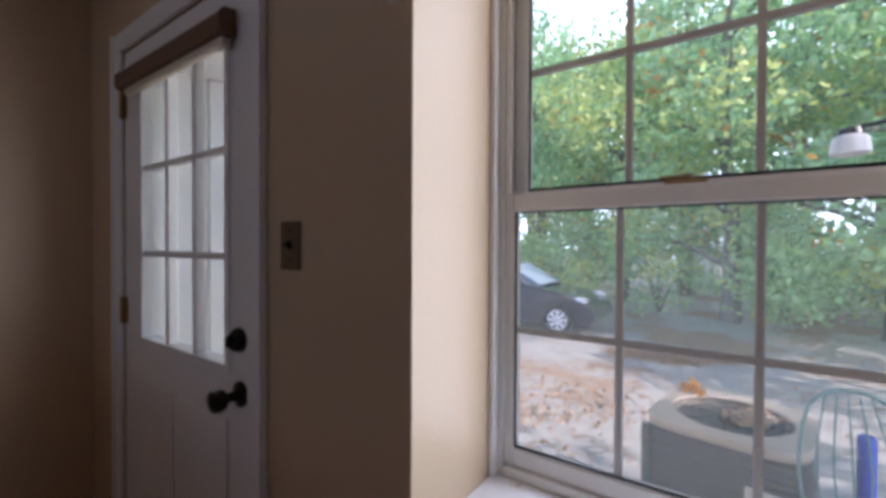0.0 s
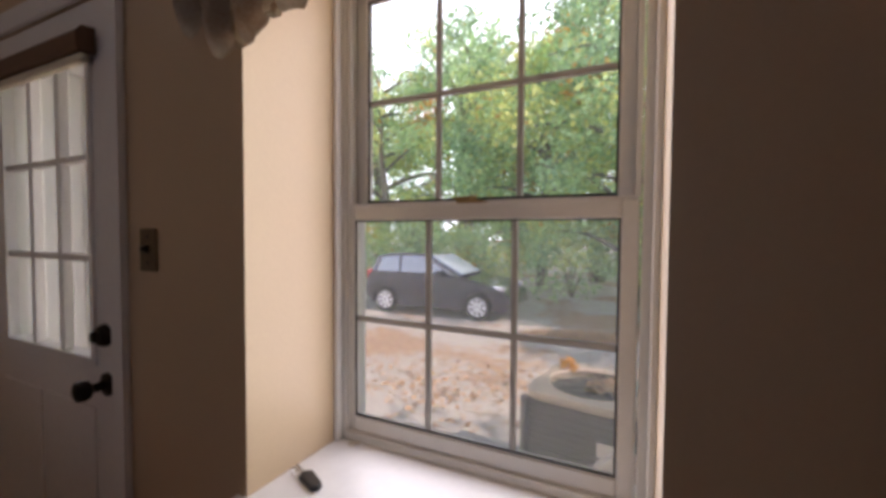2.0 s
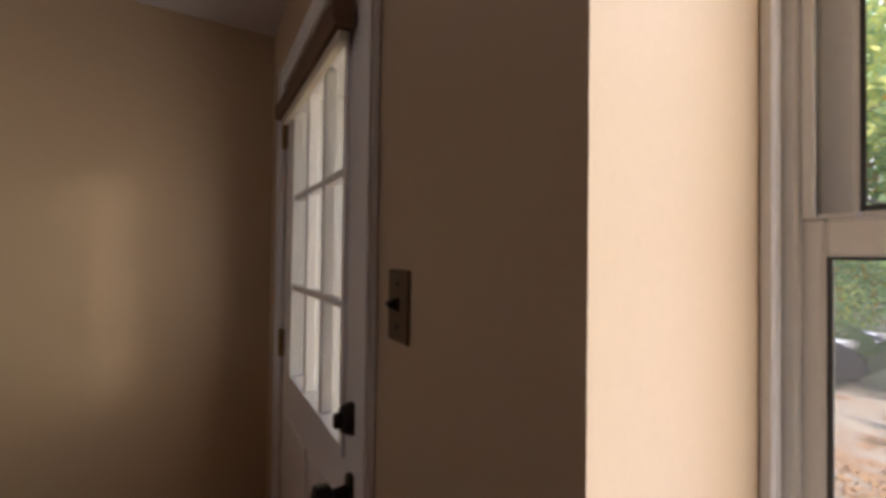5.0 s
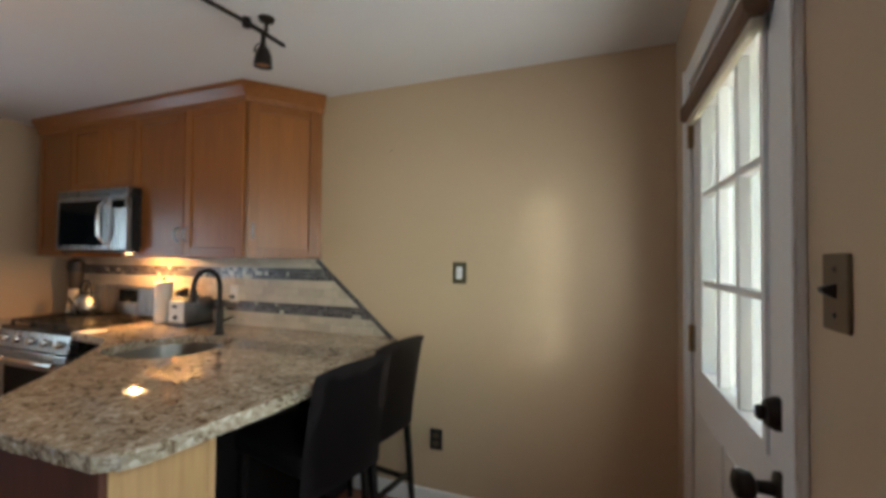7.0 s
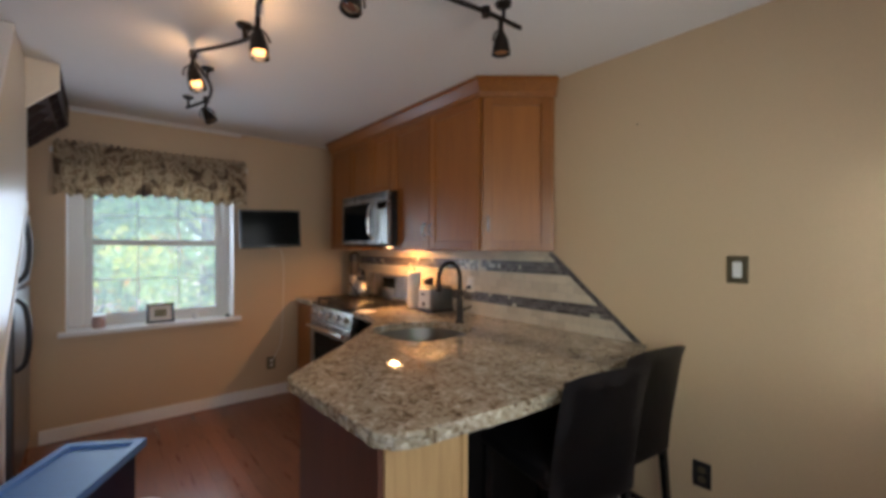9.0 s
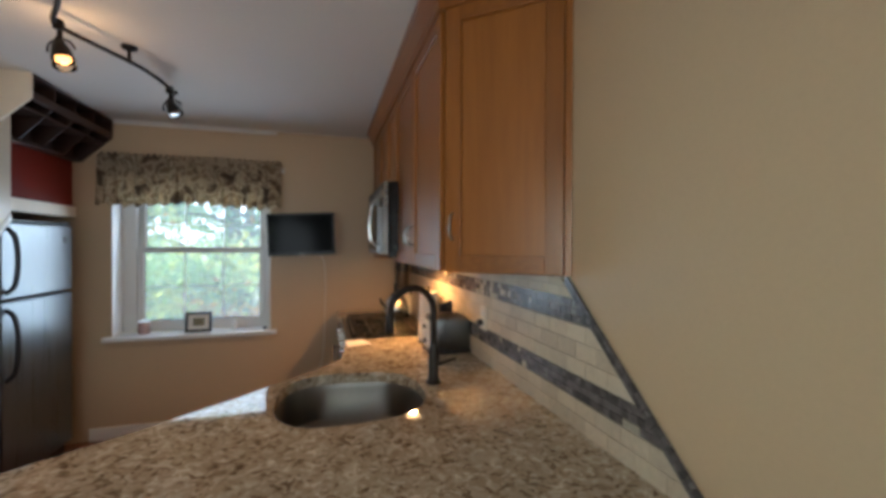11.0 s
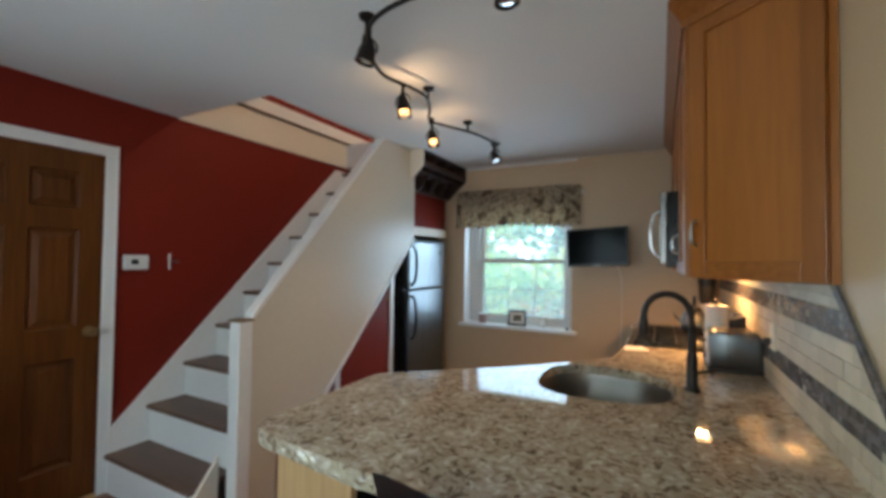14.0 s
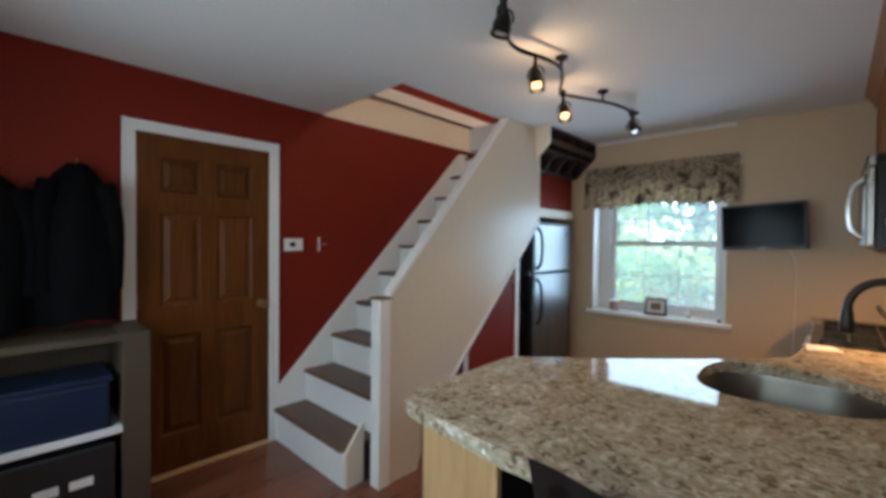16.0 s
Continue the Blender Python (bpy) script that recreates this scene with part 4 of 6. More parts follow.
cr = thing("crown_moulding", (3.2, 3.2, CT), "maple crown moulding along the wall cabinets", "moulding", kind="structure")
prof = [(0.0, CT - 0.012), (0.012, CT - 0.012), (0.016, CT + 0.015), (0.050, CT + 0.062), (0.056, CT + 0.068), (0.056, H - 0.003), (0.0, H - 0.003)]
bm = bmesh.new()
path = [Vector((CF - 0.02, 4.31)), Vector((CF - 0.02, 2.262)), Vector((RX - 0.004, 1.972))]
n1 = Vector((-1, 0))
n2 = nor
mit = (n1 + n2).normalized() / (n1 + n2).normalized().dot(n1)
offs = [n1, mit, n2]
rows = [[bm.verts.new((*(p + o * d), z)) for d, z in prof] for p, o in zip(path, offs)]
for v in rows[2]:
    v.co.x = min(v.co.x, RX - 0.003)
for P, Q in zip(rows, rows[1:]):
    for k in range(len(prof)):
        bm.faces.new((P[k], P[(k + 1) % len(prof)], Q[(k + 1) % len(prof)], Q[k]))
bm.faces.new(rows[0])
bm.faces.new(rows[-1])
part("moulding", bm, M_CABH, cr)
part("frieze", prism([(CF, 4.31), (CF, 2.268), (RX - 0.004, 1.99), (RX - 0.004, 4.31)], "z", CT + 0.001, H - 0.004), M_CABH, cr)

# ---- microwave ----
mw = thing("microwave", (3.2, 3.57, 1.40), "stainless over-range microwave under a maple cabinet", "microwave")
part("housing", box((3.02, 3.155, 1.400), (RX - 0.004, 3.915, 1.828), 0.004), M_BLACKMETAL, mw)
part("door", box((2.985, 3.335, 1.420), (3.018, 3.912, 1.775), 0.008, seg=2), M_STEEL, mw)
part("window", box((2.982, 3.40, 1.450), (2.986, 3.87, 1.750), 0.002), M_SCREEN, mw, "dark tinted window")
part("control_panel", box((2.987, 3.158, 1.420), (3.018, 3.330, 1.775), 0.006), M_STEEL, mw)
part("display", box((2.984, 3.18, 1.69), (2.988, 3.31, 1.745), 0.001), M_SCREEN, mw)
part("handle", tube(smooth_line([(2.985, 3.36, 1.46), (2.945, 3.36, 1.50), (2.935, 3.36, 1.60), (2.945, 3.36, 1.70), (2.985, 3.36, 1.74)], 5), 0.011, 10), M_CHROME, mw, "polished bow handle", 60)
part("vent_grille", box((2.99, 3.158, 1.780), (3.018, 3.912, 1.826), 0.003), M_STEEL, mw)
for k in range(4):
    part("vent_slat", box((2.986, 3.17, 1.787 + k * 0.009), (2.992, 3.90, 1.791 + k * 0.009)), M_BLACKPL, mw)
part("lamp_lens", box((3.16, 3.30, 1.394), (3.24, 3.45, 1.400), 0.001), M_DIFF, mw, "lit warm lamp lens")

# ---- gas range ----
rg = thing("gas_range", (3.1, 3.73, 0.0), "stainless gas range with black grates and oven window", "range")
S0, S1 = 3.345, 4.118
part("body", box((2.835, S0, 0.02), (3.395, S1, 0.885), 0.003), M_BLACKMETAL, rg)
part("cooktop", box((2.80, S0, 0.885), (3.395, S1, 0.912), 0.005), M_BLACKMETAL, rg, "black enamel cooktop")
part("control_panel", prism([(2.785, 0.775), (2.84, 0.775), (2.84, 0.884), (2.802, 0.884)], "y", S0 + 0.002, S1 - 0.002, 0.003), M_STEEL, rg)
for i in range(5):
    y = S0 + 0.09 + i * (S1 - S0 - 0.18) / 4
    part("knob", lathe([(0.026, 0), (0.024, 0.018), (0.019, 0.030), (0, 0.031)], (2.793, y, 0.830), (-1, 0, 0.12), 16), M_CHROME, rg, "", 40)
part("oven_door", box((2.780, S0 + 0.004, 0.225), (2.834, S1 - 0.004, 0.765), 0.008, seg=2), M_STEEL, rg)
part("oven_window", box((2.777, S0 + 0.10, 0.33), (2.781, S1 - 0.10, 0.66), 0.002), M_SCREEN, rg, "black oven window")
hd = tube([(2.735, S0 + 0.05, 0.715), (2.735, S1 - 0.05, 0.715)], 0.014, 12)
for y in (S0 + 0.08, S1 - 0.08):
    hd = tube([(2.735, y, 0.715), (2.782, y, 0.715)], 0.010, 8, bm=hd)
part("oven_handle", hd, M_CHROME, rg, "", 60)
part("drawer", box((2.786, S0 + 0.004, 0.06), (2.834, S1 - 0.004, 0.215), 0.006), M_STEEL, rg)
part("backguard", prism([(3.335, 0.912), (3.395, 0.912), (3.395, 1.150), (3.352, 1.150)], "y", S0 + 0.01, S1 - 0.01, 0.004), M_STEEL, rg)
part("clock_panel", prism([(3.334, 1.03), (3.345, 1.03), (3.352, 1.125), (3.342, 1.125)], "y", 3.60, 3.80, 0.001), M_SCREEN, rg, "black clock display")
for bx in (2.95, 3.22):
    for y in (3.53, 3.93):
        part("burner", lathe([(0.045, 0), (0.045, 0.010), (0.03, 0.018), (0, 0.019)], (bx, y, 0.912), sides=16), M_BLACKMETAL, rg, "", 40)
for y0 in (S0 + 0.03, 3.61, 3.86):
    y1 = y0 + 0.225
    gb = None
    for y in (y0, (y0 + y1) / 2, y1):
        gb = box((2.84, y - 0.006, 0.932), (3.31, y + 0.006, 0.946), 0.002, bm=gb)
    for x in (2.846, 2.95, 3.075, 3.22, 3.304):
        gb = box((x - 0.006, y0, 0.930), (x + 0.006, y1, 0.944), 0.002, bm=gb)
    for x in (2.846, 3.304):
        for y in (y0, y1):
            gb = box((x - 0.007, y - 0.007, 0.912), (x + 0.007, y + 0.007, 0.932), bm=gb)
    part("grate", gb, M_BLACKMETAL, rg, "black cast-iron grate")

# kettle on the range, things on the worktop
kt = thing("kettle", (3.20, 3.95, 0.946), "steel kettle with black lid on the range", "kettle")
part("body", lathe([(0.07, 0), (0.088, 0.02), (0.090, 0.06), (0.072, 0.12), (0.045, 0.15)], (3.20, 3.95, 0.946), sides=20), M_STEEL, kt, smooth=40)
part("lid", lathe([(0.047, 0.148), (0.040, 0.165), (0.012, 0.172), (0.014, 0.190), (0, 0.195)], (3.20, 3.95, 0.946), sides=16), M_BLACKPL, kt, "black lid", 40)
part("spout", tube([(3.13, 3.93, 1.00), (3.09, 3.92, 1.04), (3.07, 3.915, 1.08)], [0.018, 0.013, 0.010], 10), M_STEEL, kt, smooth=60)
part("handle", tube(smooth_line([(3.20, 3.88, 1.07), (3.20, 3.90, 1.17), (3.20, 3.96, 1.19), (3.20, 4.01, 1.16), (3.20, 4.02, 1.07)], 4), 0.009, 8), M_BLACKPL, kt, "", 60)
gr = thing("coffee_grinder", (3.30, 4.27, 0.915), "black and clear jar grinder beside the range", "grinder")
part("base", lathe([(0.055, 0), (0.058, 0.02), (0.046, 0.12), (0.044, 0.20)], (3.30, 4.27, 0.915), sides=18), M_IVORY, gr, "cream lower body", 40)
part("jar", lathe([(0.040, 0.20), (0.052, 0.24), (0.052, 0.34)], (3.30, 4.27, 0.915), sides=18), M_SHELF, gr, "", 40)
part("lid", lathe([(0.056, 0.34), (0.060, 0.37), (0.052, 0.42), (0.02, 0.44), (0, 0.44)], (3.30, 4.27, 0.915), sides=18), M_BLACKPL, gr, "black domed lid", 40)
br = thing("spray_bottle", (3.33, 4.17, 0.915), "slim pale bottle beside the range", "bottle")
part("body", lathe([(0.030, 0), (0.032, 0.01), (0.032, 0.13), (0.014, 0.17), (0.012, 0.20)], (3.33, 4.17, 0.915), sides=14), M_WHITEPL, br, "", 40)
part("cap", lathe([(0.014, 0.20), (0.014, 0.24), (0, 0.242)], (3.33, 4.17, 0.915), sides=12), M_BLACKPL, br, "", 40)

tw = thing("paper_towel_roll", (3.255, 3.185, 0.915), "white paper towel roll standing on worktop", "paper towel")
part("roll", lathe([(0.020, 0.010), (0.054, 0.010), (0.055, 0.012), (0.055, 0.285), (0.052, 0.288), (0.020, 0.288)], (3.255, 3.185, 0.915), sides=28), M_PAPER, tw, "", 40)
part("holder", lathe([(0.065, 0), (0.065, 0.008), (0.007, 0.010), (0.007, 0.305), (0.012, 0.315), (0, 0.322)], (3.255, 3.185, 0.915), sides=20), M_BLACKMETAL, tw, "black holder", 40)

ts = thing("toaster", (3.30, 2.97, 0.915), "brushed steel two-slice toaster with black base", "toaster")
part("body", prism([(3.195, 0.935), (3.405, 0.935), (3.405, 1.075), (3.385, 1.105), (3.215, 1.105), (3.195, 1.075)], "y", 2.885, 3.055, 0.008), M_STEELV, ts, "", 40)
part("base", box((3.188, 2.878, 0.915), (3.410, 3.062, 0.936), 0.004), M_BLACKPL, ts, "black base")
part("end_plate", box((3.186, 2.90, 0.942), (3.196, 3.04, 1.085), 0.004), M_WHITEPL, ts, "pale control plate")
part("lever", box((3.170, 2.958, 1.04), (3.188, 2.985, 1.056), 0.003), M_BLACKPL, ts)
part("dial", lathe([(0.016, 0), (0.014, 0.01), (0, 0.011)], (3.186, 2.97, 0.975), (-1, 0, 0), 14), M_BLACKPL, ts, "", 40)
for y in (2.935, 2.99):
    part("slot", box((3.225, y - 0.012, 1.1045), (3.375, y + 0.012, 1.108)), M_BLACKPL, ts)
kb = thing("knife_block", (3.335, 3.10, 0.915), "small black block standing behind the toaster", "block")
part("block", prism([(3.30, 0.915), (3.37, 0.915), (3.37, 1.16), (3.30, 1.14)], "y", 3.085, 3.13, 0.004), M_BLACKPL, kb)
pp = thing("folded_paper", (2.86, 3.27, 0.915), "white folded leaflet lying on the worktop", "paper")
part("sheet", prism([(2.80, 3.16), (2.93, 3.21), (2.89, 3.325), (2.79, 3.30)], "z", 0.9155, 0.9175), M_PAPER, pp)
part("sheet", prism([(2.81, 3.17), (2.925, 3.22), (2.88, 3.32), (2.795, 3.295)], "z", 0.9180, 0.9195), M_PAPER, pp)

# ---- electrical plates ----


def plate_on_right(name, y0, y1, z0, z1, label, cat, outlet, mat):
    t = thing(name, (RX, (y0 + y1) / 2, z0), label, cat)
    part("cover_plate", box((RX - 0.007, y0, z0), (RX, y1, z1), 0.002), mat, t)
    yc, zc = (y0 + y1) / 2, (z0 + z1) / 2
    if outlet:
        for dz in (-0.021, 0.021):
            s = part("socket", box((RX - 0.010, yc - 0.015, zc + dz - 0.013), (RX - 0.0065, yc + 0.015, zc + dz + 0.013), 0.003), M_WHITEPL if mat is M_IVORY else M_PLATE, t)
            for dy in (-0.006, 0.006):
                part("slot", box((RX - 0.0105, yc + dy - 0.001, zc + dz - 0.004), (RX - 0.0098, yc + dy + 0.001, zc + dz + 0.005)), M_BLACKPL, s)
    else:
        part("rocker", box((RX - 0.012, yc - 0.017, zc - 0.034), (RX - 0.0065, yc + 0.017, zc + 0.034), 0.003), M_WHITEPL, t, "white rocker")
    return t


plate_on_right("light_switch", 1.019, 1.097, 1.245, 1.362, "dark bronze switch plate with white rocker", "light switch", False, M_PLATE)
plate_on_right("outlet", 1.152, 1.226, 0.316, 0.430, "black duplex outlet plate on the beige wall", "outlet", True, M_BLACKPL)

fs = thing("light_switch", (2.015, 0.0, 1.284), "dark bronze switch plate with black toggle", "light switch")
part("cover_plate", box((1.979, 0.0, 1.282), (2.051, 0.006, 1.396), 0.002), M_DARKPLATE, fs)
part("toggle", prism([(0.006, 1.330), (0.006, 1.352), (0.024, 1.346), (0.022, 1.338)], "x", 2.008, 2.022, 0.001), M_BLACKPL, fs)
for z in (1.305, 1.373):
    part("screw", lathe([(0.004, 0), (0.003, 0.002), (0, 0.002)], (2.015, 0.006, z), (0, 1, 0), 10), M_BLACKPL, fs)
eo = thing("outlet", (2.572, RY, 0.25), "dark outlet plate low on the end wall", "outlet")
part("cover_plate", box((2.534, RY - 0.007, 0.252), (2.610, RY, 0.366), 0.002), M_PLATE, eo)
for z in (0.288, 0.330):
    part("socket", box((2.556, RY - 0.010, z - 0.013), (2.588, RY - 0.0065, z + 0.013), 0.003), M_IVORY, eo)

th = thing("thermostat", (0.0, 1.955, 1.342), "white wall thermostat with small dark display", "thermostat")
part("case", box((0.0, 1.884, 1.342), (0.024, 2.028, 1.437), 0.008, seg=2), M_WHITEPL, th)
part("display", box((0.024, 1.925, 1.378), (0.0255, 1.965, 1.408), 0.0005), M_SCREEN, th)
hk = thing("wall_hook", (0.0, 2.17, 1.34), "small white wall hook with metal arm", "hook")
part("back_strip", box((0.0, 2.158, 1.340), (0.006, 2.174, 1.450), 0.002), M_WHITEPL, hk)
part("arm", tube(smooth_line([(0.006, 2.166, 1.40), (0.02, 2.180, 1.395), (0.022, 2.21, 1.392), (0.016, 2.215, 1.40)], 4), 0.004, 8), M_STEEL, hk)
nl = solid("nail_hole", lathe([(0.004, 0), (0.003, 0.002), (0, 0.002)], (RX, 1.49, 2.02), (-1, 0, 0), 10), M_BLACKPL, "small dark nail head in beige wall", "nail")

# ---- television on its arm ----
tv = thing("television", (2.50, 4.32, 1.38), "small black flat television on a wall arm", "television")
tvb = box((2.246, 4.30, 1.388), (2.756, 4.345, 1.722), 0.006)
tvs = box((2.262, 4.2985, 1.412), (2.740, 4.3005, 1.706))
sp = box((2.48, 4.297, 1.395), (2.53, 4.301, 1.401))
Mtv = Matrix.Translation((2.50, 4.32, 1.55)) @ Matrix.Rotation(radians(-5.5), 4, "Z") @ Matrix.Rotation(radians(-2.2), 4, "Y") @ Matrix.Translation((-2.50, -4.32, -1.55))
for b_ in (tvb, tvs, sp):
    bmesh.ops.transform(b_, matrix=Mtv, verts=b_.verts)
part("housing", tvb, M_BLACKPL, tv)
part("screen", tvs, M_SCREEN, tv, "dark switched-off screen")
part("badge", sp, M_STEEL, tv)
part("wall_arm", merge(box((2.47, 4.345, 1.50), (2.53, 4.50, 1.56), 0.004), box((2.42, 4.50, 1.44), (2.58, RY, 1.62), 0.004)), M_BLACKMETAL, tv)
solid("power_cord", tube(smooth_line([(2.60, 4.50, 1.42), (2.66, 4.524, 1.36), (2.684, 4.525, 1.2), (2.678, 4.525, 0.8), (2.66, 4.525, 0.5), (2.59, 4.52, 0.345)], 5), 0.004, 6), M_IVORY, "thin pale cord running down the end wall", "cord")

# ---- valances ----


def valance(name, x0, x1, yw, side, ztop, zbot, folds, label, tails, depth=0.05, seed=1):
    """A gathered curtain strip: ruffled head above the rod, soft folds, uneven hem."""
    rng = random.Random(seed)
    t = thing(name, ((x0 + x1) / 2, yw, zbot), label, "curtain")
    bm = bmesh.new()
    nx, nz = 110, 12
    ph = [rng.uniform(0, 6.28) for _ in range(6)]
    cols = []
    for i in range(nx + 1):
        u = i / nx
        x = x0 + (x1 - x0) * u
        w = math.sin(u * folds * 6.283 + ph[0] + 0.8 * math.sin(u * 9 + ph[1])) * 0.6 + 0.4 * math.sin(u * folds * 2.3 * 6.283 + ph[2])
        d = min(u, 1 - u) * (x1 - x0)
        tail = tails * (0.45 + 0.55 * d / 0.17 if d < 0.17 else 1 - 0.30 * (d - 0.17) / 0.13 if d < 0.30 else 0.70 * max(0, 1 - (d - 0.30) / 0.22) ** 0.5)
        hem = zbot - tail + (0.012 + 0.12 * tail) * math.sin(u * folds * 6.283 * 1.0 + ph[3])
        col = []
        for j in range(nz + 1):
            v = j / nz
            z = ztop + 0.017 * math.sin(u * folds * 12.6 + ph[4]) * (1 if j == 0 else 0.3) + (hem - ztop) * v
            pinch = 0.35 if 0.12 < v < 0.24 else 1.0
            amp = 0.016 * (0.55 + 0.8 * v) * pinch
            y = yw + side * (depth * (0.75 + 0.35 * v) + w * amp)
            col.append(bm.verts.new((x, y, z)))
        cols.append(col)
    for P, Q in zip(cols, cols[1:]):
        for j in range(nz):
            bm.faces.new((P[j], Q[j], Q[j + 1], P[j + 1]))
    bmesh.ops.solidify(bm, geom=bm.faces[:], thickness=0.003)
    part("cloth", bm, M_FLORAL, t, smooth=70)
    if tails > 0.1:
        for end in (0, 1):
            bm = bmesh.new()
            cols = []
            for i in range(37):
                d = 0.012 + 0.36 * i / 36
                x = x1 - d if end else x0 + d
                drop = tails * (0.45 + 0.55 * d / 0.17 if d < 0.17 else 1 - 0.30 * (d - 0.17) / 0.13 if d < 0.30 else 0.70)
                hem = zbot - drop - 0.012 + 0.030 * math.sin(d * 62 + 2.2) + 0.012 * math.sin(d * 131)
                cols.append([bm.verts.new((x, yw + side * (depth * 0.9 + 0.016 * math.sin(d * 62 + 0.9) + 0.022 * k / 5), hem + 0.19 * (1 - k / 5))) for k in range(6)])
            for P, Q in zip(cols, cols[1:]):
                for k in range(5):
                    bm.faces.new((P[k], Q[k], Q[k + 1], P[k + 1]))
            bmesh.ops.solidify(bm, geom=bm.faces[:], thickness=0.003)
            part("lining", bm, M_LINING, t, "pale cream lining", smooth=70)
    zr = ztop + (zbot - ztop) * 0.18
    rod = tube([(x0 - 0.01, yw + side * 0.012, zr), (x0 + 0.002, yw + side * depth * 0.35, zr), (x1 - 0.002, yw + side * depth * 0.35, zr), (x1 + 0.01, yw + side * 0.012, zr)], 0.006, 8)
    rod = box((x0 - 0.02, min(yw, yw + side * 0.014), zr - 0.02), (x0, max(yw, yw + side * 0.014), zr + 0.02), bm=rod)
    rod = box((x1, min(yw, yw + side * 0.014), zr - 0.02), (x1 + 0.02, max(yw, yw + side * 0.014), zr + 0.02), bm=rod)
    part("rod", rod, M_WHITEPL, t)
    return t


valance("window_valance", 1.075, 2.335, RY, -1, 2.145, 1.785, 15, "gathered floral valance over the kitchen window", 0.03, 0.06, 3)
valance("window_valance", 0.64, 1.775, 0.0, 1, 2.30, 1.975, 13, "gathered floral valance with hanging tails over window", 0.20, 0.05, 7)

# ---- things on the sills ----
pf = thing("picture_frame", (1.712, 4.555, 0.776), "small black picture frame with white mat on sill", "picture frame")
Mp = Matrix.Translation((1.712, 4.56, 0.776)) @ Matrix.Rotation(radians(-10), 4, "X")


def tilt(bm):
    bmesh.ops.transform(bm, matrix=Mp, verts=bm.verts)
    return bm


part("frame", tilt(with_holes(-0.095, 0.095, 0.0, 0.158, [(-0.075, 0.075, 0.020, 0.138)], "y", -0.008, 0.008)), M_BLACKPL, pf)
part("mat", tilt(with_holes(-0.075, 0.075, 0.020, 0.138, [(-0.042, 0.042, 0.048, 0.110)], "y", -0.001, 0.004)), M_PAPER, pf, "white card mat")
part("picture", tilt(box((-0.042, 0.000, 0.048), (0.042, 0.003, 0.110))), M_PLATE, pf, "dark indistinct print")
part("strut", tilt(prism([(0.008, 0.10), (0.010, 0.11), (0.060, 0.012), (0.055, 0.010)], "x", -0.015, 0.015)), M_BLACKPL, pf)
cn = thing("candle_jar", (1.325, 4.60, 0.776), "small pinkish candle jar on the sill", "candle")
part("jar", lathe([(0.036, 0), (0.040, 0.006), (0.040, 0.085), (0.036, 0.088)], (1.325, 4.60, 0.776), sides=18), material("pink_wax", (0.42, 0.27, 0.24), 0.4), cn, "", 40)
part("lid", lathe([(0.038, 0.086), (0.042, 0.090), (0.042, 0.098), (0, 0.100)], (1.325, 4.60, 0.776), sides=18), M_WHITEPL, cn, "", 40)
ct = thing("salt_jar", (1.965, 4.60, 0.776), "tiny white lidded jar on the sill", "jar")
part("jar", lathe([(0.020, 0), (0.026, 0.012), (0.026, 0.040), (0.018, 0.050)], (1.965, 4.60, 0.776), sides=16), M_WHITEPL, ct, "", 40)
part("lid", lathe([(0.019, 0.049), (0.015, 0.062), (0.006, 0.066), (0.007, 0.074), (0, 0.077)], (1.965, 4.60, 0.776), sides=14), M_WHITEPL, ct, "", 40)
solid("dark_stone", lathe([(0.010, 0), (0.020, 0.006), (0.019, 0.016), (0.008, 0.022), (0, 0.023)], (2.205, 4.55, 0.776), sides=12), M_BLACKPL, "small dark pebble on the window sill", "stone", smooth=50)
ky = thing("car_key", (1.555, -0.105, 0.774), "black car key fob with metal ring on sill", "key", rz=-24)
part("fob", prism([(-0.038, -0.014), (0.030, -0.018), (0.040, 0.0), (0.030, 0.018), (-0.038, 0.014), (-0.046, 0.0)], "z", 0.0, 0.016, 0.004), M_BLACKPL, ky)
part("ring", tube([(0.055 + 0.014 * math.cos(a), 0.012 + 0.014 * math.sin(a), 0.004) for a in [k * 0.5236 for k in range(12)]], 0.0014, 6, closed=True), M_CHROME, ky)
part("blade", box((0.040, -0.006, 0.004), (0.092, 0.004, 0.007), 0.001), M_STEEL, ky, "steel key blade")
solid("paint_flake", prism([(1.565, -0.318), (1.600, -0.310), (1.590, -0.290), (1.572, -0.292)], "z", 0.774, 0.779, 0.001), M_IVORY, "chip of peeling paint on the sill", "paint chip")

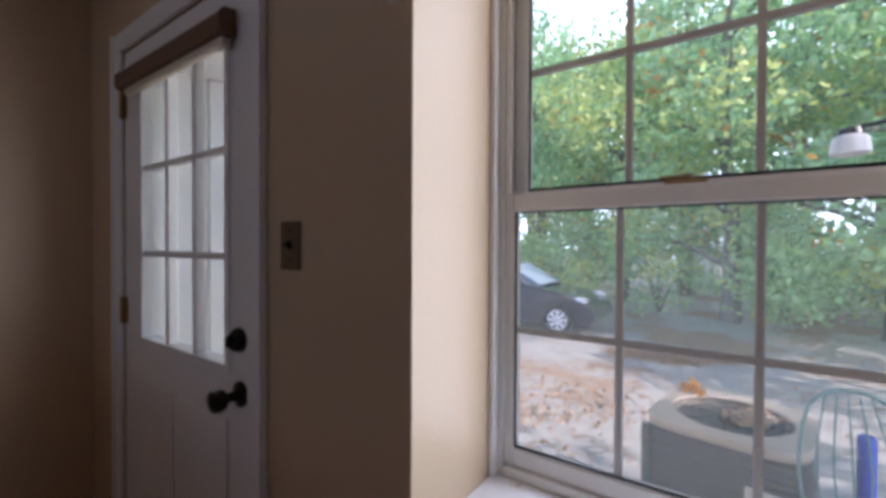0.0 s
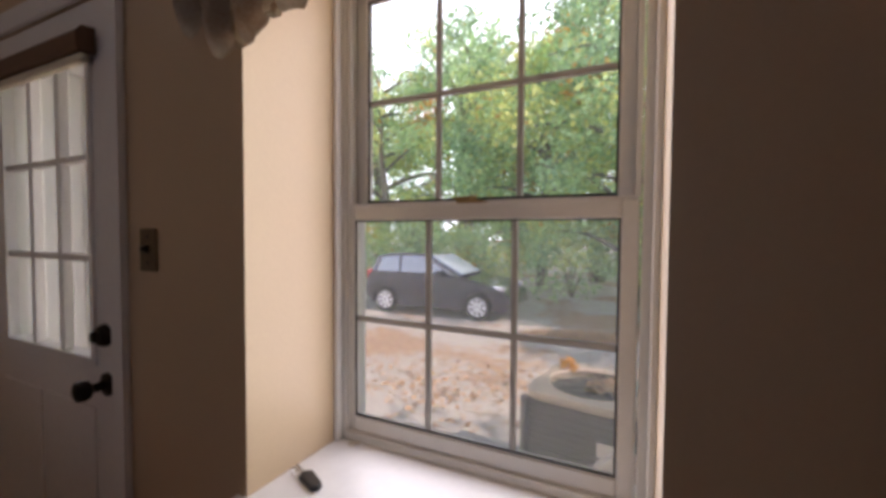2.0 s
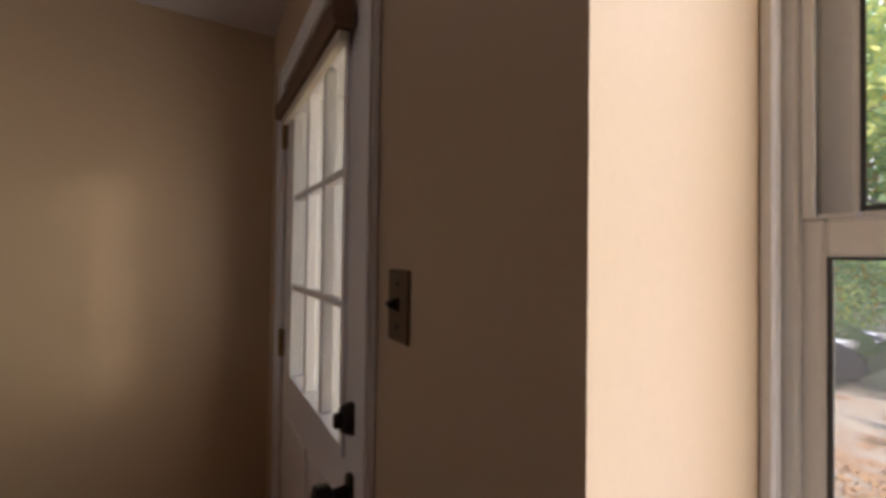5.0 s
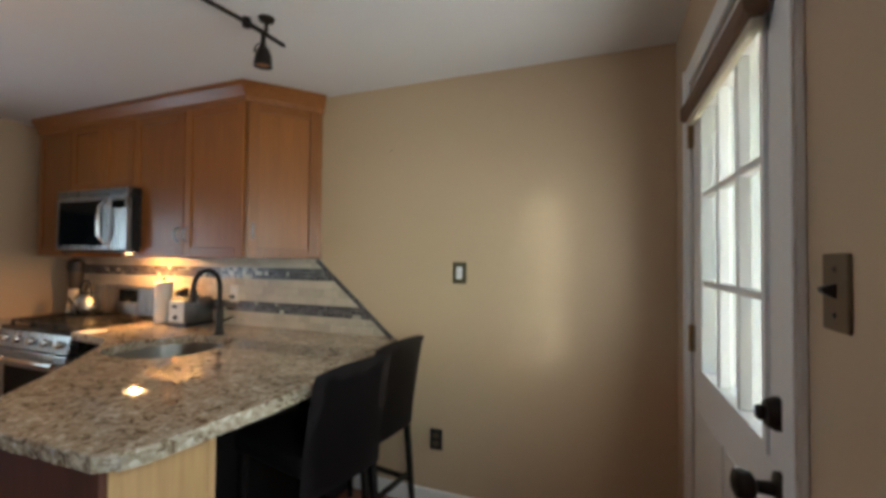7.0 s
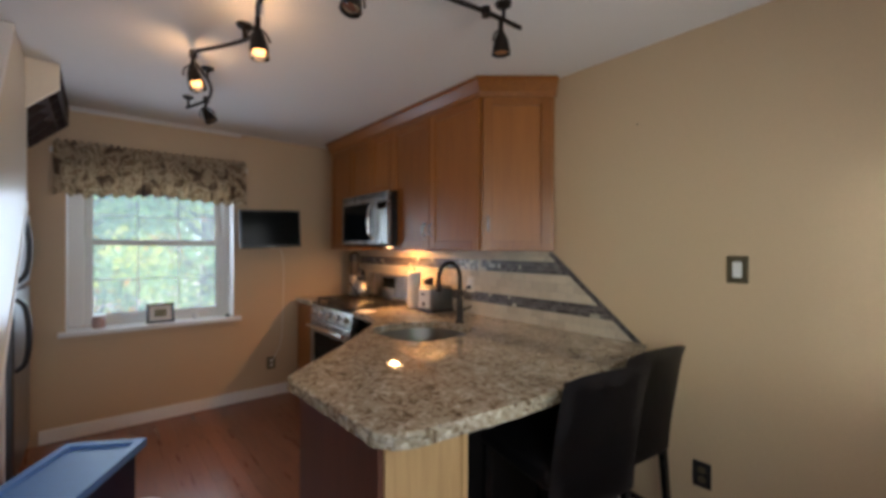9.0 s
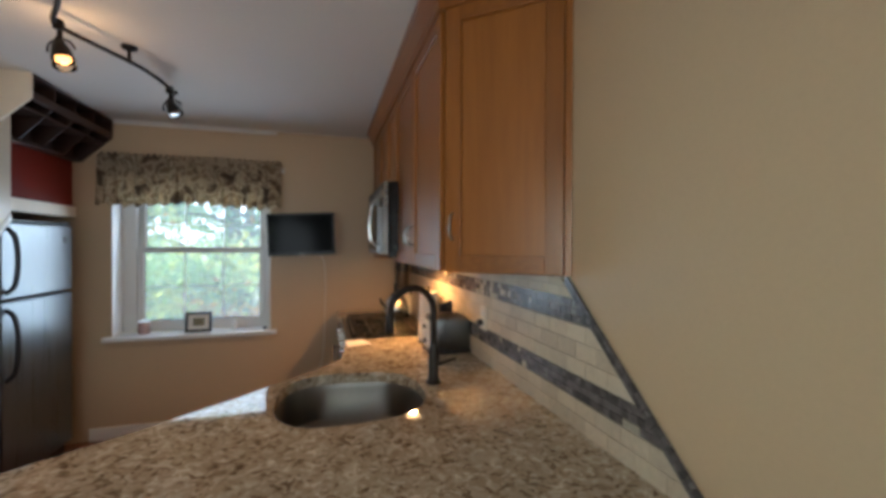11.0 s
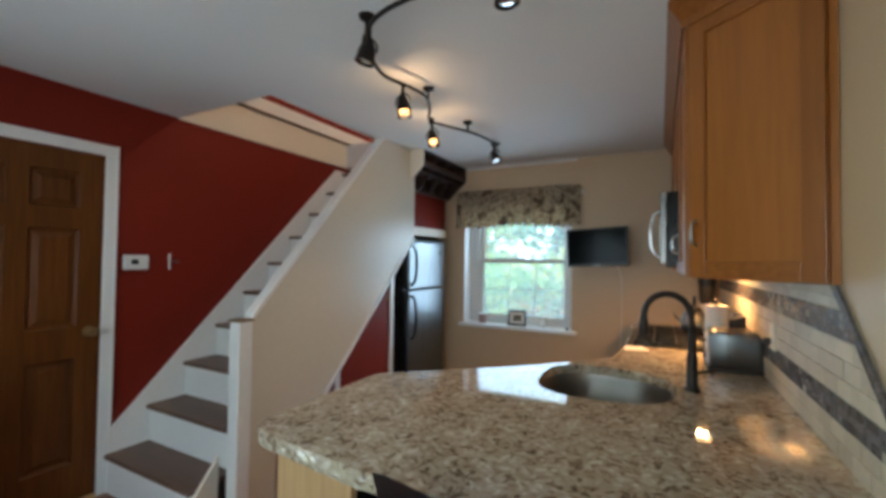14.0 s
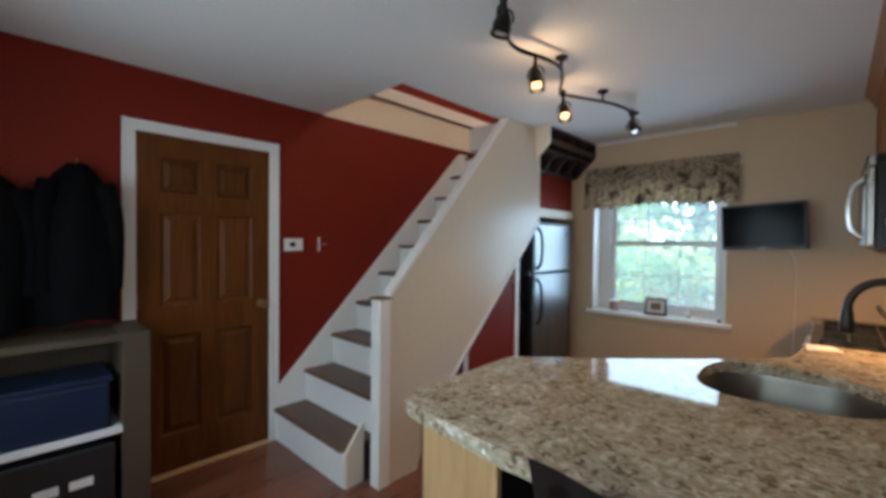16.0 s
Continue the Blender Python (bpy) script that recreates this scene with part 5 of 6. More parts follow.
# ---- bar stools ----


def bar_stool(x, y, rz, label):
    t = thing("bar_stool", (x, y, 0.0), label, "bar stool", "stools at the peninsula", rz)
    ORIGIN[t.name] = None
    bm = box((-0.205, -0.02, 0.585), (0.205, 0.40, 0.665), 0.022, seg=3)
    part("seat", bm, M_LEATHER, t, "", 50)
    bm = bmesh.new()
    rows = []
    for j in range(9):
        v = j / 8
        z = 0.50 + 0.49 * v
        lean = -0.02 - 0.075 * v ** 1.4
        row = []
        for i in range(9):
            u = i / 8 * 2 - 1
            crown = -0.020 * (abs(u) ** 3) * (1 if j == 8 else 0)
            bow = -0.014 * (1 - u * u)
            row.append(bm.verts.new((0.208 * u * (1 - 0.02 * v), lean + bow, z + crown)))
        rows.append(row)
    for P, Q in zip(rows, rows[1:]):
        for i in range(8):
            bm.faces.new((P[i], P[i + 1], Q[i + 1], Q[i]))
    bmesh.ops.solidify(bm, geom=bm.faces[:], thickness=0.072)
    bmesh.ops.bevel(bm, geom=[e for e in bm.edges if len(e.link_faces) == 2 and e.calc_face_angle(0) > 0.9], offset=0.022, segments=3, affect="EDGES")
    bk = part("backrest", bm, M_LEATHER, t, "", 50)
    for sx in (-1, 1):
        part("leg", tube([(sx * 0.178, 0.37, 0.59), (sx * 0.186, 0.385, 0.0)], [0.020, 0.015], 4), M_BLACKMETAL, t)
        part("leg", tube([(sx * 0.178, 0.0, 0.59), (sx * 0.184, -0.05, 0.0)], [0.021, 0.015], 4), M_BLACKMETAL, t)
        part("stretcher", box((sx * 0.182 - 0.008, -0.02, 0.20), (sx * 0.182 + 0.008, 0.375, 0.225)), M_BLACKMETAL, t)
    part("foot_rail", box((-0.175, 0.365, 0.235), (0.175, 0.385, 0.262)), M_BLACKMETAL, t)
    part("stretcher", box((-0.175, -0.035, 0.235), (0.175, -0.018, 0.258)), M_BLACKMETAL, t)
    return t


bar_stool(2.653, 1.299, -12.6, "black leather parsons bar stool tucked under the peninsula")
bar_stool(3.085, 1.330, -8, "black leather parsons bar stool beside the beige wall")

# ---- track light ----
tk = thing("track_light", (1.9, 2.5, 2.33), "dark bronze serpentine track light with swivel heads, two lit", "track light")
line = [(2.70, 1.655, 2.33), (2.50, 1.665, 2.33), (2.33, 1.690, 2.33), (2.15, 1.712, 2.33), (2.04, 1.748, 2.33), (1.95, 1.815, 2.33), (1.885, 1.90, 2.33), (1.815, 2.05, 2.33), (1.79, 2.18, 2.33),
        (1.835, 2.36, 2.33), (1.835, 2.50, 2.33), (1.760, 2.66, 2.33), (1.675, 2.80, 2.33), (1.668, 2.87, 2.33), (1.735, 3.02, 2.33), (1.812, 3.20, 2.33), (1.848, 3.38, 2.33), (1.845, 3.54, 2.33), (1.775, 3.76, 2.33)]
part("rail", tube(smooth_line(line, 5), 0.0095, 8), M_BRONZE, tk, "", 60)
for x, y in ((2.60, 1.66), (1.95, 1.815), (1.825, 2.53), (1.79, 3.15), (1.782, 3.74)):
    part("ceiling_mount", lathe([(0.008, -0.07), (0.008, -0.022), (0.030, -0.012), (0.034, 0.0)], (x, y, H), sides=14), M_BRONZE, tk, "", 40)


for x, y in ((1.915, 1.858), (2.50, 1.665), (1.672, 2.84), (1.846, 3.50)):
    part("rail_joint", lathe([(0.006, -0.022), (0.017, -0.018), (0.019, 0.0), (0.017, 0.018), (0.006, 0.022)], (x, y, 2.33), sides=14), M_BRONZE, tk, "", 40)


def head(x, y, aim, lit):
    top = Vector((x, y, 2.33))
    aim = Vector(aim).normalized()
    piv = top + Vector((0, 0, -0.075))
    stem = tube([top, piv + Vector((0, 0, 0.02))], 0.010, 8)
    h = part("lamp_head", stem, M_BRONZE, tk, "lit lamp head" if lit else "unlit lamp head", 50)
    q = Vector((0, 0, -1)).rotation_difference(aim)

    def w(p):
        return piv + q @ Vector(p)
    arc = [w((0.046 * math.cos(a), 0, 0.02 - 0.045 + 0.050 * math.sin(a))) for a in [math.pi * k / 8 for k in range(9)]]
    part("yoke", tube(arc, 0.0045, 6), M_BRONZE, h)
    part("shade", lathe([(0.018, -0.016), (0.026, 0.0), (0.032, 0.02), (0.038, 0.055), (0.039, 0.062), (0.036, 0.062), (0.035, 0.055), (0.029, 0.02)], w((0, 0, -0.005)), aim, 16, cap=False), M_BRONZE, h, "", 50)
    part("socket", lathe([(0.011, -0.03), (0.013, -0.01), (0.013, 0.0)], w((0, 0, 0)), aim, 12), M_BRONZE, h, "", 50)
    if lit:
        part("lamp_glass", lathe([(0.030, 0.052), (0.037, 0.062), (0.040, 0.086), (0.037, 0.092)], w((0, 0, -0.004)), aim, 18, cap=False), M_AMBER, h, "amber glass cup", 50)
        part("bulb", lathe([(0.006, 0.045), (0.012, 0.056), (0.016, 0.068), (0.014, 0.078), (0, 0.083)], w((0, 0, 0)), aim, 14), M_BULB, h, "glowing bulb", 50)
        lp = new("lamp_light", bpy.data.lights.new("lamp_light", "SPOT"))
        lp.data.energy, lp.data.color, lp.data.spot_size, lp.data.spot_blend, lp.data.shadow_soft_size = LAMP_WATTS, (1.0, 0.55, 0.22), radians(128), 0.85, 0.036
        c = w((0, 0, -0.125))
        lp.matrix_world = look(c, c + aim)
        lp2 = new("lamp_spill", bpy.data.lights.new("lamp_spill", "POINT"))
        lp2.data.energy, lp2.data.color, lp2.data.shadow_soft_size = LAMP_WATTS * 0.2, (1.0, 0.60, 0.27), 0.02
        lp2.location = w((0.0, 0.045, -0.030))
    else:
        part("lens", lathe([(0.034, 0.050), (0.034, 0.054), (0.020, 0.058), (0, 0.059)], w((0, 0, -0.005)), aim, 16), M_CHROME, h, "", 50)


LAMP_WATTS = 3.4
head(2.585, 1.662, (0.05, 0.02, -1), False)
head(1.985, 1.785, (-0.25, -0.1, -1), False)
head(1.815, 2.285, (0.10, 0.05, -1), True)
head(1.672, 2.850, (0.25, -0.15, -1), True)
head(1.846, 3.515, (0.55, -0.25, -1), False)

hood = window_light("hood_light", (3.20, 3.375, 1.390), (3.20, 3.375, 0.9), 0.045, 0.06, 4.0, (1.0, 0.46, 0.13))

# ---- storage tote and bowl beside the stairs ----
tt_ = thing("storage_tote", (1.225, 2.76, 0.0), "grey-blue plastic storage tote with lid on floor", "tote", rz=-30)
ORIGIN[tt_.name] = None
part("bin", prism([(-0.14, -0.23), (0.14, -0.23), (0.14, 0.23), (-0.14, 0.23)], "z", 0.0, 0.455, 0.02), M_NAVYPL, tt_, "dark blue plastic bin")
lid = with_holes(-0.165, 0.165, -0.255, 0.255, [(-0.13, 0.13, -0.22, 0.22)], "y", 0.0, 0.035)
bmesh.ops.transform(lid, matrix=Matrix.Translation((0, 0, 0.455)) @ Matrix(((1, 0, 0, 0), (0, 0, 1, 0), (0, 1, 0, 0), (0, 0, 0, 1))), verts=lid.verts)
part("lid_rim", lid, M_BLUEPL, tt_)
part("lid_panel", box((-0.13, -0.22, 0.455), (0.13, 0.22, 0.475), 0.004), M_BLUEPL, tt_)
solid("pet_bowl", lathe([(0.075, 0), (0.085, 0.01), (0.105, 0.06), (0.098, 0.062), (0.072, 0.018), (0, 0.016)], (1.475, 3.10, 0.0), sides=24), M_WHITEPL, "white round bowl on the wood floor", "bowl", smooth=40)

# ---- shelf with boxes, coats by the closet door ----
sh = thing("shelf_unit", (0.22, 0.55, 0.0), "beige laminate shelf unit holding boxes and bins", "shelf")
# boards are beige; the corner's dimness is in their dark colour
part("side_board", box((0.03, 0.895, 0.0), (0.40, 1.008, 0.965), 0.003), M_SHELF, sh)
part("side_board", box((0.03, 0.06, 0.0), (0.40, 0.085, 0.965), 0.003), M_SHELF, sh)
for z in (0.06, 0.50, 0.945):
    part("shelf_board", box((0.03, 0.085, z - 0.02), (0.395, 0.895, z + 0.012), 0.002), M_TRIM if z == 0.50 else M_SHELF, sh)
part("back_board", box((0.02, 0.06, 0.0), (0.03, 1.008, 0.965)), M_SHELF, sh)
bbx = thing("storage_bin", (0.22, 0.62, 0.512), "dark blue plastic bin on a shelf", "bin")
part("bin", box((0.06, 0.36, 0.512), (0.385, 0.85, 0.74), 0.015, seg=2), M_NAVYPL, bbx)
part("lid", box((0.05, 0.35, 0.74), (0.392, 0.86, 0.765), 0.006), M_NAVYPL, bbx)
blk = thing("drawer_box", (0.22, 0.6, 0.072), "black drawer box with two white labels", "box")
part("case", box((0.05, 0.20, 0.072), (0.385, 0.87, 0.44), 0.006), M_BLACKPL, blk)
for y in (0.58, 0.70):
    part("label", box((0.385, y, 0.27), (0.387, y + 0.085, 0.31)), M_PAPER, blk, "white paper label")


def coat(y, w, ztop, zbot, seed):
    rng = random.Random(seed)
    t = thing("coat", (0.06, y, zbot), "black coat hanging on the red wall", "coat", "coats on the wall")
    bm = bmesh.new()
    rows = []
    for j in range(13):
        v = j / 12
        z = ztop + (zbot - ztop) * v
        half = w * (0.25 + 0.75 * min(1, v * 3.2) ** 0.6) / 2
        dep = 0.05 + 0.05 * min(1, v * 2)
        row = []
        for k in range(20):
            a = 2 * math.pi * k / 20
            rr = 1 + 0.13 * math.sin(a * 5 + seed + v * 2) + 0.05 * rng.random()
            row.append(bm.verts.new((0.012 + dep + dep * math.cos(a) * 0.95 * min(rr, 1.1), y + half * math.sin(a) * rr, z + 0.012 * math.sin(a * 3 + seed) * v)))
        rows.append(row)
    for P, Q in zip(rows, rows[1:]):
        for k in range(20):
            bm.faces.new((P[k], P[(k + 1) % 20], Q[(k + 1) % 20], Q[k]))
    bm.faces.new(rows[0])
    bm.faces.new(rows[-1])
    part("body", bm, M_COAT, t, "", 70)
    for s in (-1, 1):
        part("sleeve", tube(smooth_line([(0.10, y + s * w * 0.36, ztop - 0.10), (0.13, y + s * w * 0.46, ztop - 0.3), (0.13, y + s * w * 0.44, zbot + 0.16)], 4), 0.045, 10), M_COAT, t, "", 70)
    part("hook", tube([(0.0, y, ztop + 0.01), (0.05, y, ztop + 0.01), (0.06, y, ztop + 0.03)], 0.005, 6), M_BRASS, t)


coat(0.76, 0.30, 1.80, 1.00, 1)
coat(0.40, 0.42, 1.74, 0.99, 4)

# ---- outdoors ----
GZ = -0.58
SKY_GLOW = 2.4
M_GROUND = bpy.data.materials.new("gravel_and_leaf_litter")
M_GROUND.use_nodes = True


def ground_nodes():
    n, l = M_GROUND.node_tree.nodes, M_GROUND.node_tree.links
    b = n["Principled BSDF"]
    co = n.new("ShaderNodeTexCoord")
    big, mid, fine = n.new("ShaderNodeTexNoise"), n.new("ShaderNodeTexNoise"), n.new("ShaderNodeTexVoronoi")
    big.inputs["Scale"].default_value, big.inputs["Detail"].default_value = 0.45, 5
    mid.inputs["Scale"].default_value, mid.inputs["Detail"].default_value = 5, 6
    fine.inputs["Scale"].default_value = 22
    for t in (big, mid, fine):
        l.new(co.outputs["Object"], t.inputs[0])
    road = n.new("ShaderNodeValToRGB")
    road.color_ramp.elements[0].color, road.color_ramp.elements[1].color = (0.34, 0.33, 0.31, 1), (0.52, 0.50, 0.46, 1)
    l.new(mid.outputs[0], road.inputs[0])
    leaf = n.new("ShaderNodeValToRGB")
    leaf.color_ramp.elements[0].color, leaf.color_ramp.elements[1].color = (0.26, 0.16, 0.11, 1), (0.48, 0.34, 0.23, 1)
    sepc = n.new("ShaderNodeSeparateColor")
    l.new(fine.outputs["Color"], sepc.inputs[0])
    l.new(sepc.outputs[0], leaf.inputs[0])
    msk = n.new("ShaderNodeValToRGB")
    msk.color_ramp.elements[0].position, msk.color_ramp.elements[1].position = 0.52, 0.60
    ad = n.new("ShaderNodeMath")
    ad.operation = "MULTIPLY_ADD"
    ad.inputs[1].default_value = 0.25
    l.new(mid.outputs[0], ad.inputs[0])
    sb = n.new("ShaderNodeMath")
    sb.operation = "SUBTRACT"
    sb.inputs[1].default_value = 0.125
    l.new(big.outputs[0], sb.inputs[0])
    l.new(sb.outputs[0], ad.inputs[2])
    l.new(ad.outputs[0], msk.inputs[0])
    mx = n.new("ShaderNodeMix")
    mx.data_type = "RGBA"
    l.new(msk.outputs[0], mx.inputs[0])
    l.new(road.outputs[0], mx.inputs[6])
    l.new(leaf.outputs[0], mx.inputs[7])
    l.new(mx.outputs[2], b.inputs["Base Color"])
    b.inputs["Roughness"].default_value = 0.9
    bp = n.new("ShaderNodeBump")
    bp.inputs["Strength"].default_value = 0.4
    l.new(fine.outputs[0], bp.inputs["Height"])
    l.new(bp.outputs[0], b.inputs["Normal"])


ground_nodes()


def ground_height(x, y):
    r = max(0.0, max(abs(x - 1.7), abs(y)) - 16)
    return GZ + 0.9 * (1 - math.exp(-r / 25)) + 0.03 * math.sin(x * 0.7 + 1) * math.sin(y * 0.6)


def axis_steps():
    s = [-900, -500, -250, -120, -70, -45]
    return s + [-32 + 1.0 * k for k in range(65)] + [45, 70, 120, 250, 500, 900]


xs, ys = axis_steps(), axis_steps()
verts = [(x, y, ground_height(x, y)) for y in ys for x in xs]
faces = [(j * len(xs) + i, j * len(xs) + i + 1, (j + 1) * len(xs) + i + 1, (j + 1) * len(xs) + i) for j in range(len(ys) - 1) for i in range(len(xs) - 1)]
gm = bpy.data.meshes.new("ground")
gm.from_pydata(verts, [], faces)
gm.materials.append(M_GROUND)
for p in gm.polygons:
    p.use_smooth = True
tagged(new("ground", gm), kind="structure")

M_LEAF = [leaf_material("green_leaves", (0.13, 0.23, 0.10), (0.28, 0.40, 0.20)),
          leaf_material("yellow_green_leaves", (0.20, 0.27, 0.08), (0.40, 0.42, 0.14)),
          leaf_material("dark_green_leaves", (0.11, 0.20, 0.11), (0.20, 0.32, 0.18)),
          leaf_material("orange_leaves", (0.30, 0.13, 0.03), (0.45, 0.25, 0.05))]
M_BARK = material("grey_bark", (0.20, 0.18, 0.15), 0.9, 0, 0.3, 3, 30, 0.5, (6, 6, 1))
M_DRYLEAF = material("dry_brown_leaves", (0.30, 0.17, 0.10), 0.8, 0, 0.3, 3, 20, 0, other=(0.52, 0.34, 0.20), island=True)


def leaf_cloud(name, blobs, count, size, seed, mats, weights, flat=False):
    """Many small two-faced leaves gathered in clumps; uneven, with gaps."""
    g = np.random.default_rng(seed)
    B = np.array(blobs, dtype=float)
    which = g.choice(len(B), count, p=B[:, 4] / B[:, 4].sum() if B.shape[1] > 4 else None)
    d = g.normal(size=(count, 3))
    d /= np.linalg.norm(d, axis=1, keepdims=True)
    r = g.uniform(0.25, 1.0, (count, 1)) ** 0.6
    c = B[which, :3] + d * r * B[which, 3:4] * np.array([1, 1, 0.75])
    c += g.normal(size=(count, 3)) * 0.12 * B[which, 3:4]
    t = g.normal(size=(count, 3))
    if flat:
        c[:, 2] = np.array([ground_height(a, b) for a, b in c[:, :2]]) + g.uniform(0.005, 0.03, count)
        t[:, 2] *= 0.2
    t /= np.linalg.norm(t, axis=1, keepdims=True)
    u = g.normal(size=(count, 3))
    if flat:
        u[:, 2] *= 0.2
    u -= t * (u * t).sum(1, keepdims=True)
    u /= np.linalg.norm(u, axis=1, keepdims=True)
    s = (size * g.uniform(0.6, 1.4, (count, 1)))
    v = np.stack([c - t * s, c + u * s * 0.55, c + t * s, c - u * s * 0.55], 1).reshape(-1, 3)
    me = bpy.data.meshes.new(name)
    me.from_pydata(v.tolist(), [], np.arange(count * 4).reshape(-1, 4).tolist())
    for m in mats:
        me.materials.append(m)
    tone = g.choice(len(mats), len(B), p=weights)
    pick = np.where(g.random(count) < 0.72, tone[which], g.choice(len(mats), count, p=weights))
    me.polygons.foreach_set("material_index", pick.astype(np.int32))
    return me


def tree_mesh(seed, height, spread, count, size, weights):
    rng = random.Random(seed)
    bm = bmesh.new()
    trunk = smooth_line([(0, 0, -0.3), (rng.uniform(-.1, .1), rng.uniform(-.1, .1), height * 0.3), (rng.uniform(-.3, .3), rng.uniform(-.3, .3), height * 0.65), (rng.uniform(-.4, .4), rng.uniform(-.4, .4), height * 0.95)], 5)
    n = len(trunk)
    base = 0.028 * height
    bm = tube(trunk, [base * (1.25 if i == 0 else 1) * (1 - 0.85 * i / (n - 1)) for i in range(n)], 10)
    blobs = []
    for k in range(17):
        f = 0.22 + 0.72 * (k / 16)
        p = trunk[min(n - 1, int(f * (n - 1)))]
        a = k * 2.4 + rng.uniform(-.4, .4)
        reach = spread * (0.55 + 0.5 * math.sin(math.pi * min(1, f * 1.05))) * rng.uniform(0.6, 1.1)
        tip = p + Vector((math.cos(a) * reach, math.sin(a) * reach, reach * rng.uniform(0.05, 0.45)))
        mid = (p + tip) / 2 + Vector((0, 0, reach * 0.12))
        bm = tube(smooth_line([p, mid, tip], 3), [base * 0.34 * (1 - 0.8 * q / 6) for q in range(7)], 6, bm=bm)
        for q in range(3):
            c = p + (tip - p) * rng.uniform(0.5, 1.1) + Vector((rng.uniform(-.5, .5), rng.uniform(-.5, .5), rng.uniform(-.5, .4)))
            rad = spread * rng.uniform(0.18, 0.36)
            blobs.append((c.x, c.y, c.z, rad, rad ** 2))
    wood_me = mesh_of("trunk", bm, M_BARK, 60)
    crown = leaf_cloud("crown", blobs, count, size, seed, M_LEAF, weights)
    return wood_me, crown


def tree(x, y, kind, scale, rz, label):
    t = new("tree")
    t.location = (x, y, ground_height(x, y) - 0.02)
    t.rotation_euler = (0, 0, rz)
    t.scale = (scale, scale, scale)
    tagged(t, label, "tree", "trees around the house")
    for nm, me in zip(("trunk", "crown"), kind):
        o = new(nm, me)
        o.parent = t
    return t


KINDS = [tree_mesh(11, 9.0, 3.4, 11000, 0.098, (0.62, 0.16, 0.20, 0.02)),
         tree_mesh(12, 8.0, 3.0, 9500, 0.098, (0.42, 0.36, 0.16, 0.06)),
         tree_mesh(13, 10.0, 3.6, 11000, 0.10, (0.42, 0.10, 0.46, 0.02))]
spots = [(1.2, -12.2, 0, 1.0), (-1.6, -11.4, 2, 0.95), (4.2, -14.5, 1, 1.05), (-4.5, -12.8, 0, 1.1), (7.6, -15.5, 2, 1.0), (10.8, -14.2, 1, 1.1), (2.6, -17.5, 2, 1.2),
         (-2.5, -17.0, 1, 1.15), (13.8, -18.0, 0, 1.2), (7.0, -20.5, 0, 1.3), (-7.8, -15.5, 2, 1.15), (17.5, -14.0, 2, 1.1), (0.5, -22.5, 0, 1.35), (11.5, -24.0, 2, 1.35), (-6.0, -23.0, 0, 1.3),
         # unseen trees added towards the sun, only to cast shade on the drive
         (-12.6, -9.5, 0, 0.9), (-6.6, -8.8, 0, 1.0), (-9.6, -0.4, 2, 0.95)]
for i, (x, y, k, s) in enumerate(spots):
    tree(x, y, KINDS[k], s, i * 1.7, ("broad green deciduous tree behind the drive", "yellowing deciduous tree behind the drive", "dark green deciduous tree behind the drive")[k])
back = [(1.0, 11.0, 1, 0.75), (3.4, 12.0, 0, 0.8), (-1.6, 11.8, 0, 0.8), (0.4, 13.0, 2, 1.0), (4.6, 14.0, 1, 1.1), (-3.8, 12.5, 1, 1.0), (2.0, 17.0, 0, 1.2)]
for i, (x, y, k, s) in enumerate(back):
    tree(x, y, KINDS[k], s, i * 2.1 + 1, "green garden tree behind the kitchen window")


def shrub(x, y, w, h, seed, weights, label):
    rng = random.Random(seed)
    t = thing("shrub", (x, y, ground_height(x, y)), label, "shrub", "shrubs around the house")
    bm = None
    blobs = []
    for k in range(9):
        a = k * 2.4
        tip = Vector((x + math.cos(a) * w * 0.4 * rng.random(), y + math.sin(a) * w * 0.4 * rng.random(), ground_height(x, y) + h * rng.uniform(0.5, 0.95)))
        bm = tube([(x, y, ground_height(x, y) - 0.05), (Vector((x, y, 0)) + tip) / 2, tip], [0.03, 0.018, 0.008], 5, bm=bm)
        for q in range(3):
            blobs.append((x + rng.uniform(-.5, .5) * w, y + rng.uniform(-.5, .5) * w, ground_height(x, y) + h * rng.uniform(0.15, 0.95), w * 0.24, 1))
    part("stems", bm, M_BARK, t)
    me = leaf_cloud("foliage", blobs, 3600, 0.065, seed, M_LEAF, weights)
    o = new("foliage", me)
    o.parent = t
    o.location = -Vector(t.location)
    return t


for i, (x, y, w, h) in enumerate([(0.0, 8.3, 1.7, 2.0), (1.3, 8.6, 1.8, 1.8), (2.6, 8.4, 1.8, 2.1), (4.0, 8.8, 1.7, 2.2), (-1.2, 8.7, 1.9, 2.2)]):
    shrub(x, y, w, h, 30 + i, (0.42, 0.42, 0.12, 0.04), "leafy bright green shrub outside the kitchen window")
for i, (x, y, w, h) in enumerate([(2.9, -12.8, 2.4, 2.2), (5.6, -12.4, 2.6, 2.0), (8.2, -12.6, 2.6, 2.4), (0.0, -13.4, 2.4, 1.6), (-3.0, -13.8, 2.6, 1.6), (10.8, -11.8, 2.6, 2.4), (13.4, -12.2, 2.8, 2.6)]):
    shrub(x, y, w, h, 50 + i, (0.50, 0.14, 0.34, 0.02), "dense dark green shrub at the edge of the drive")

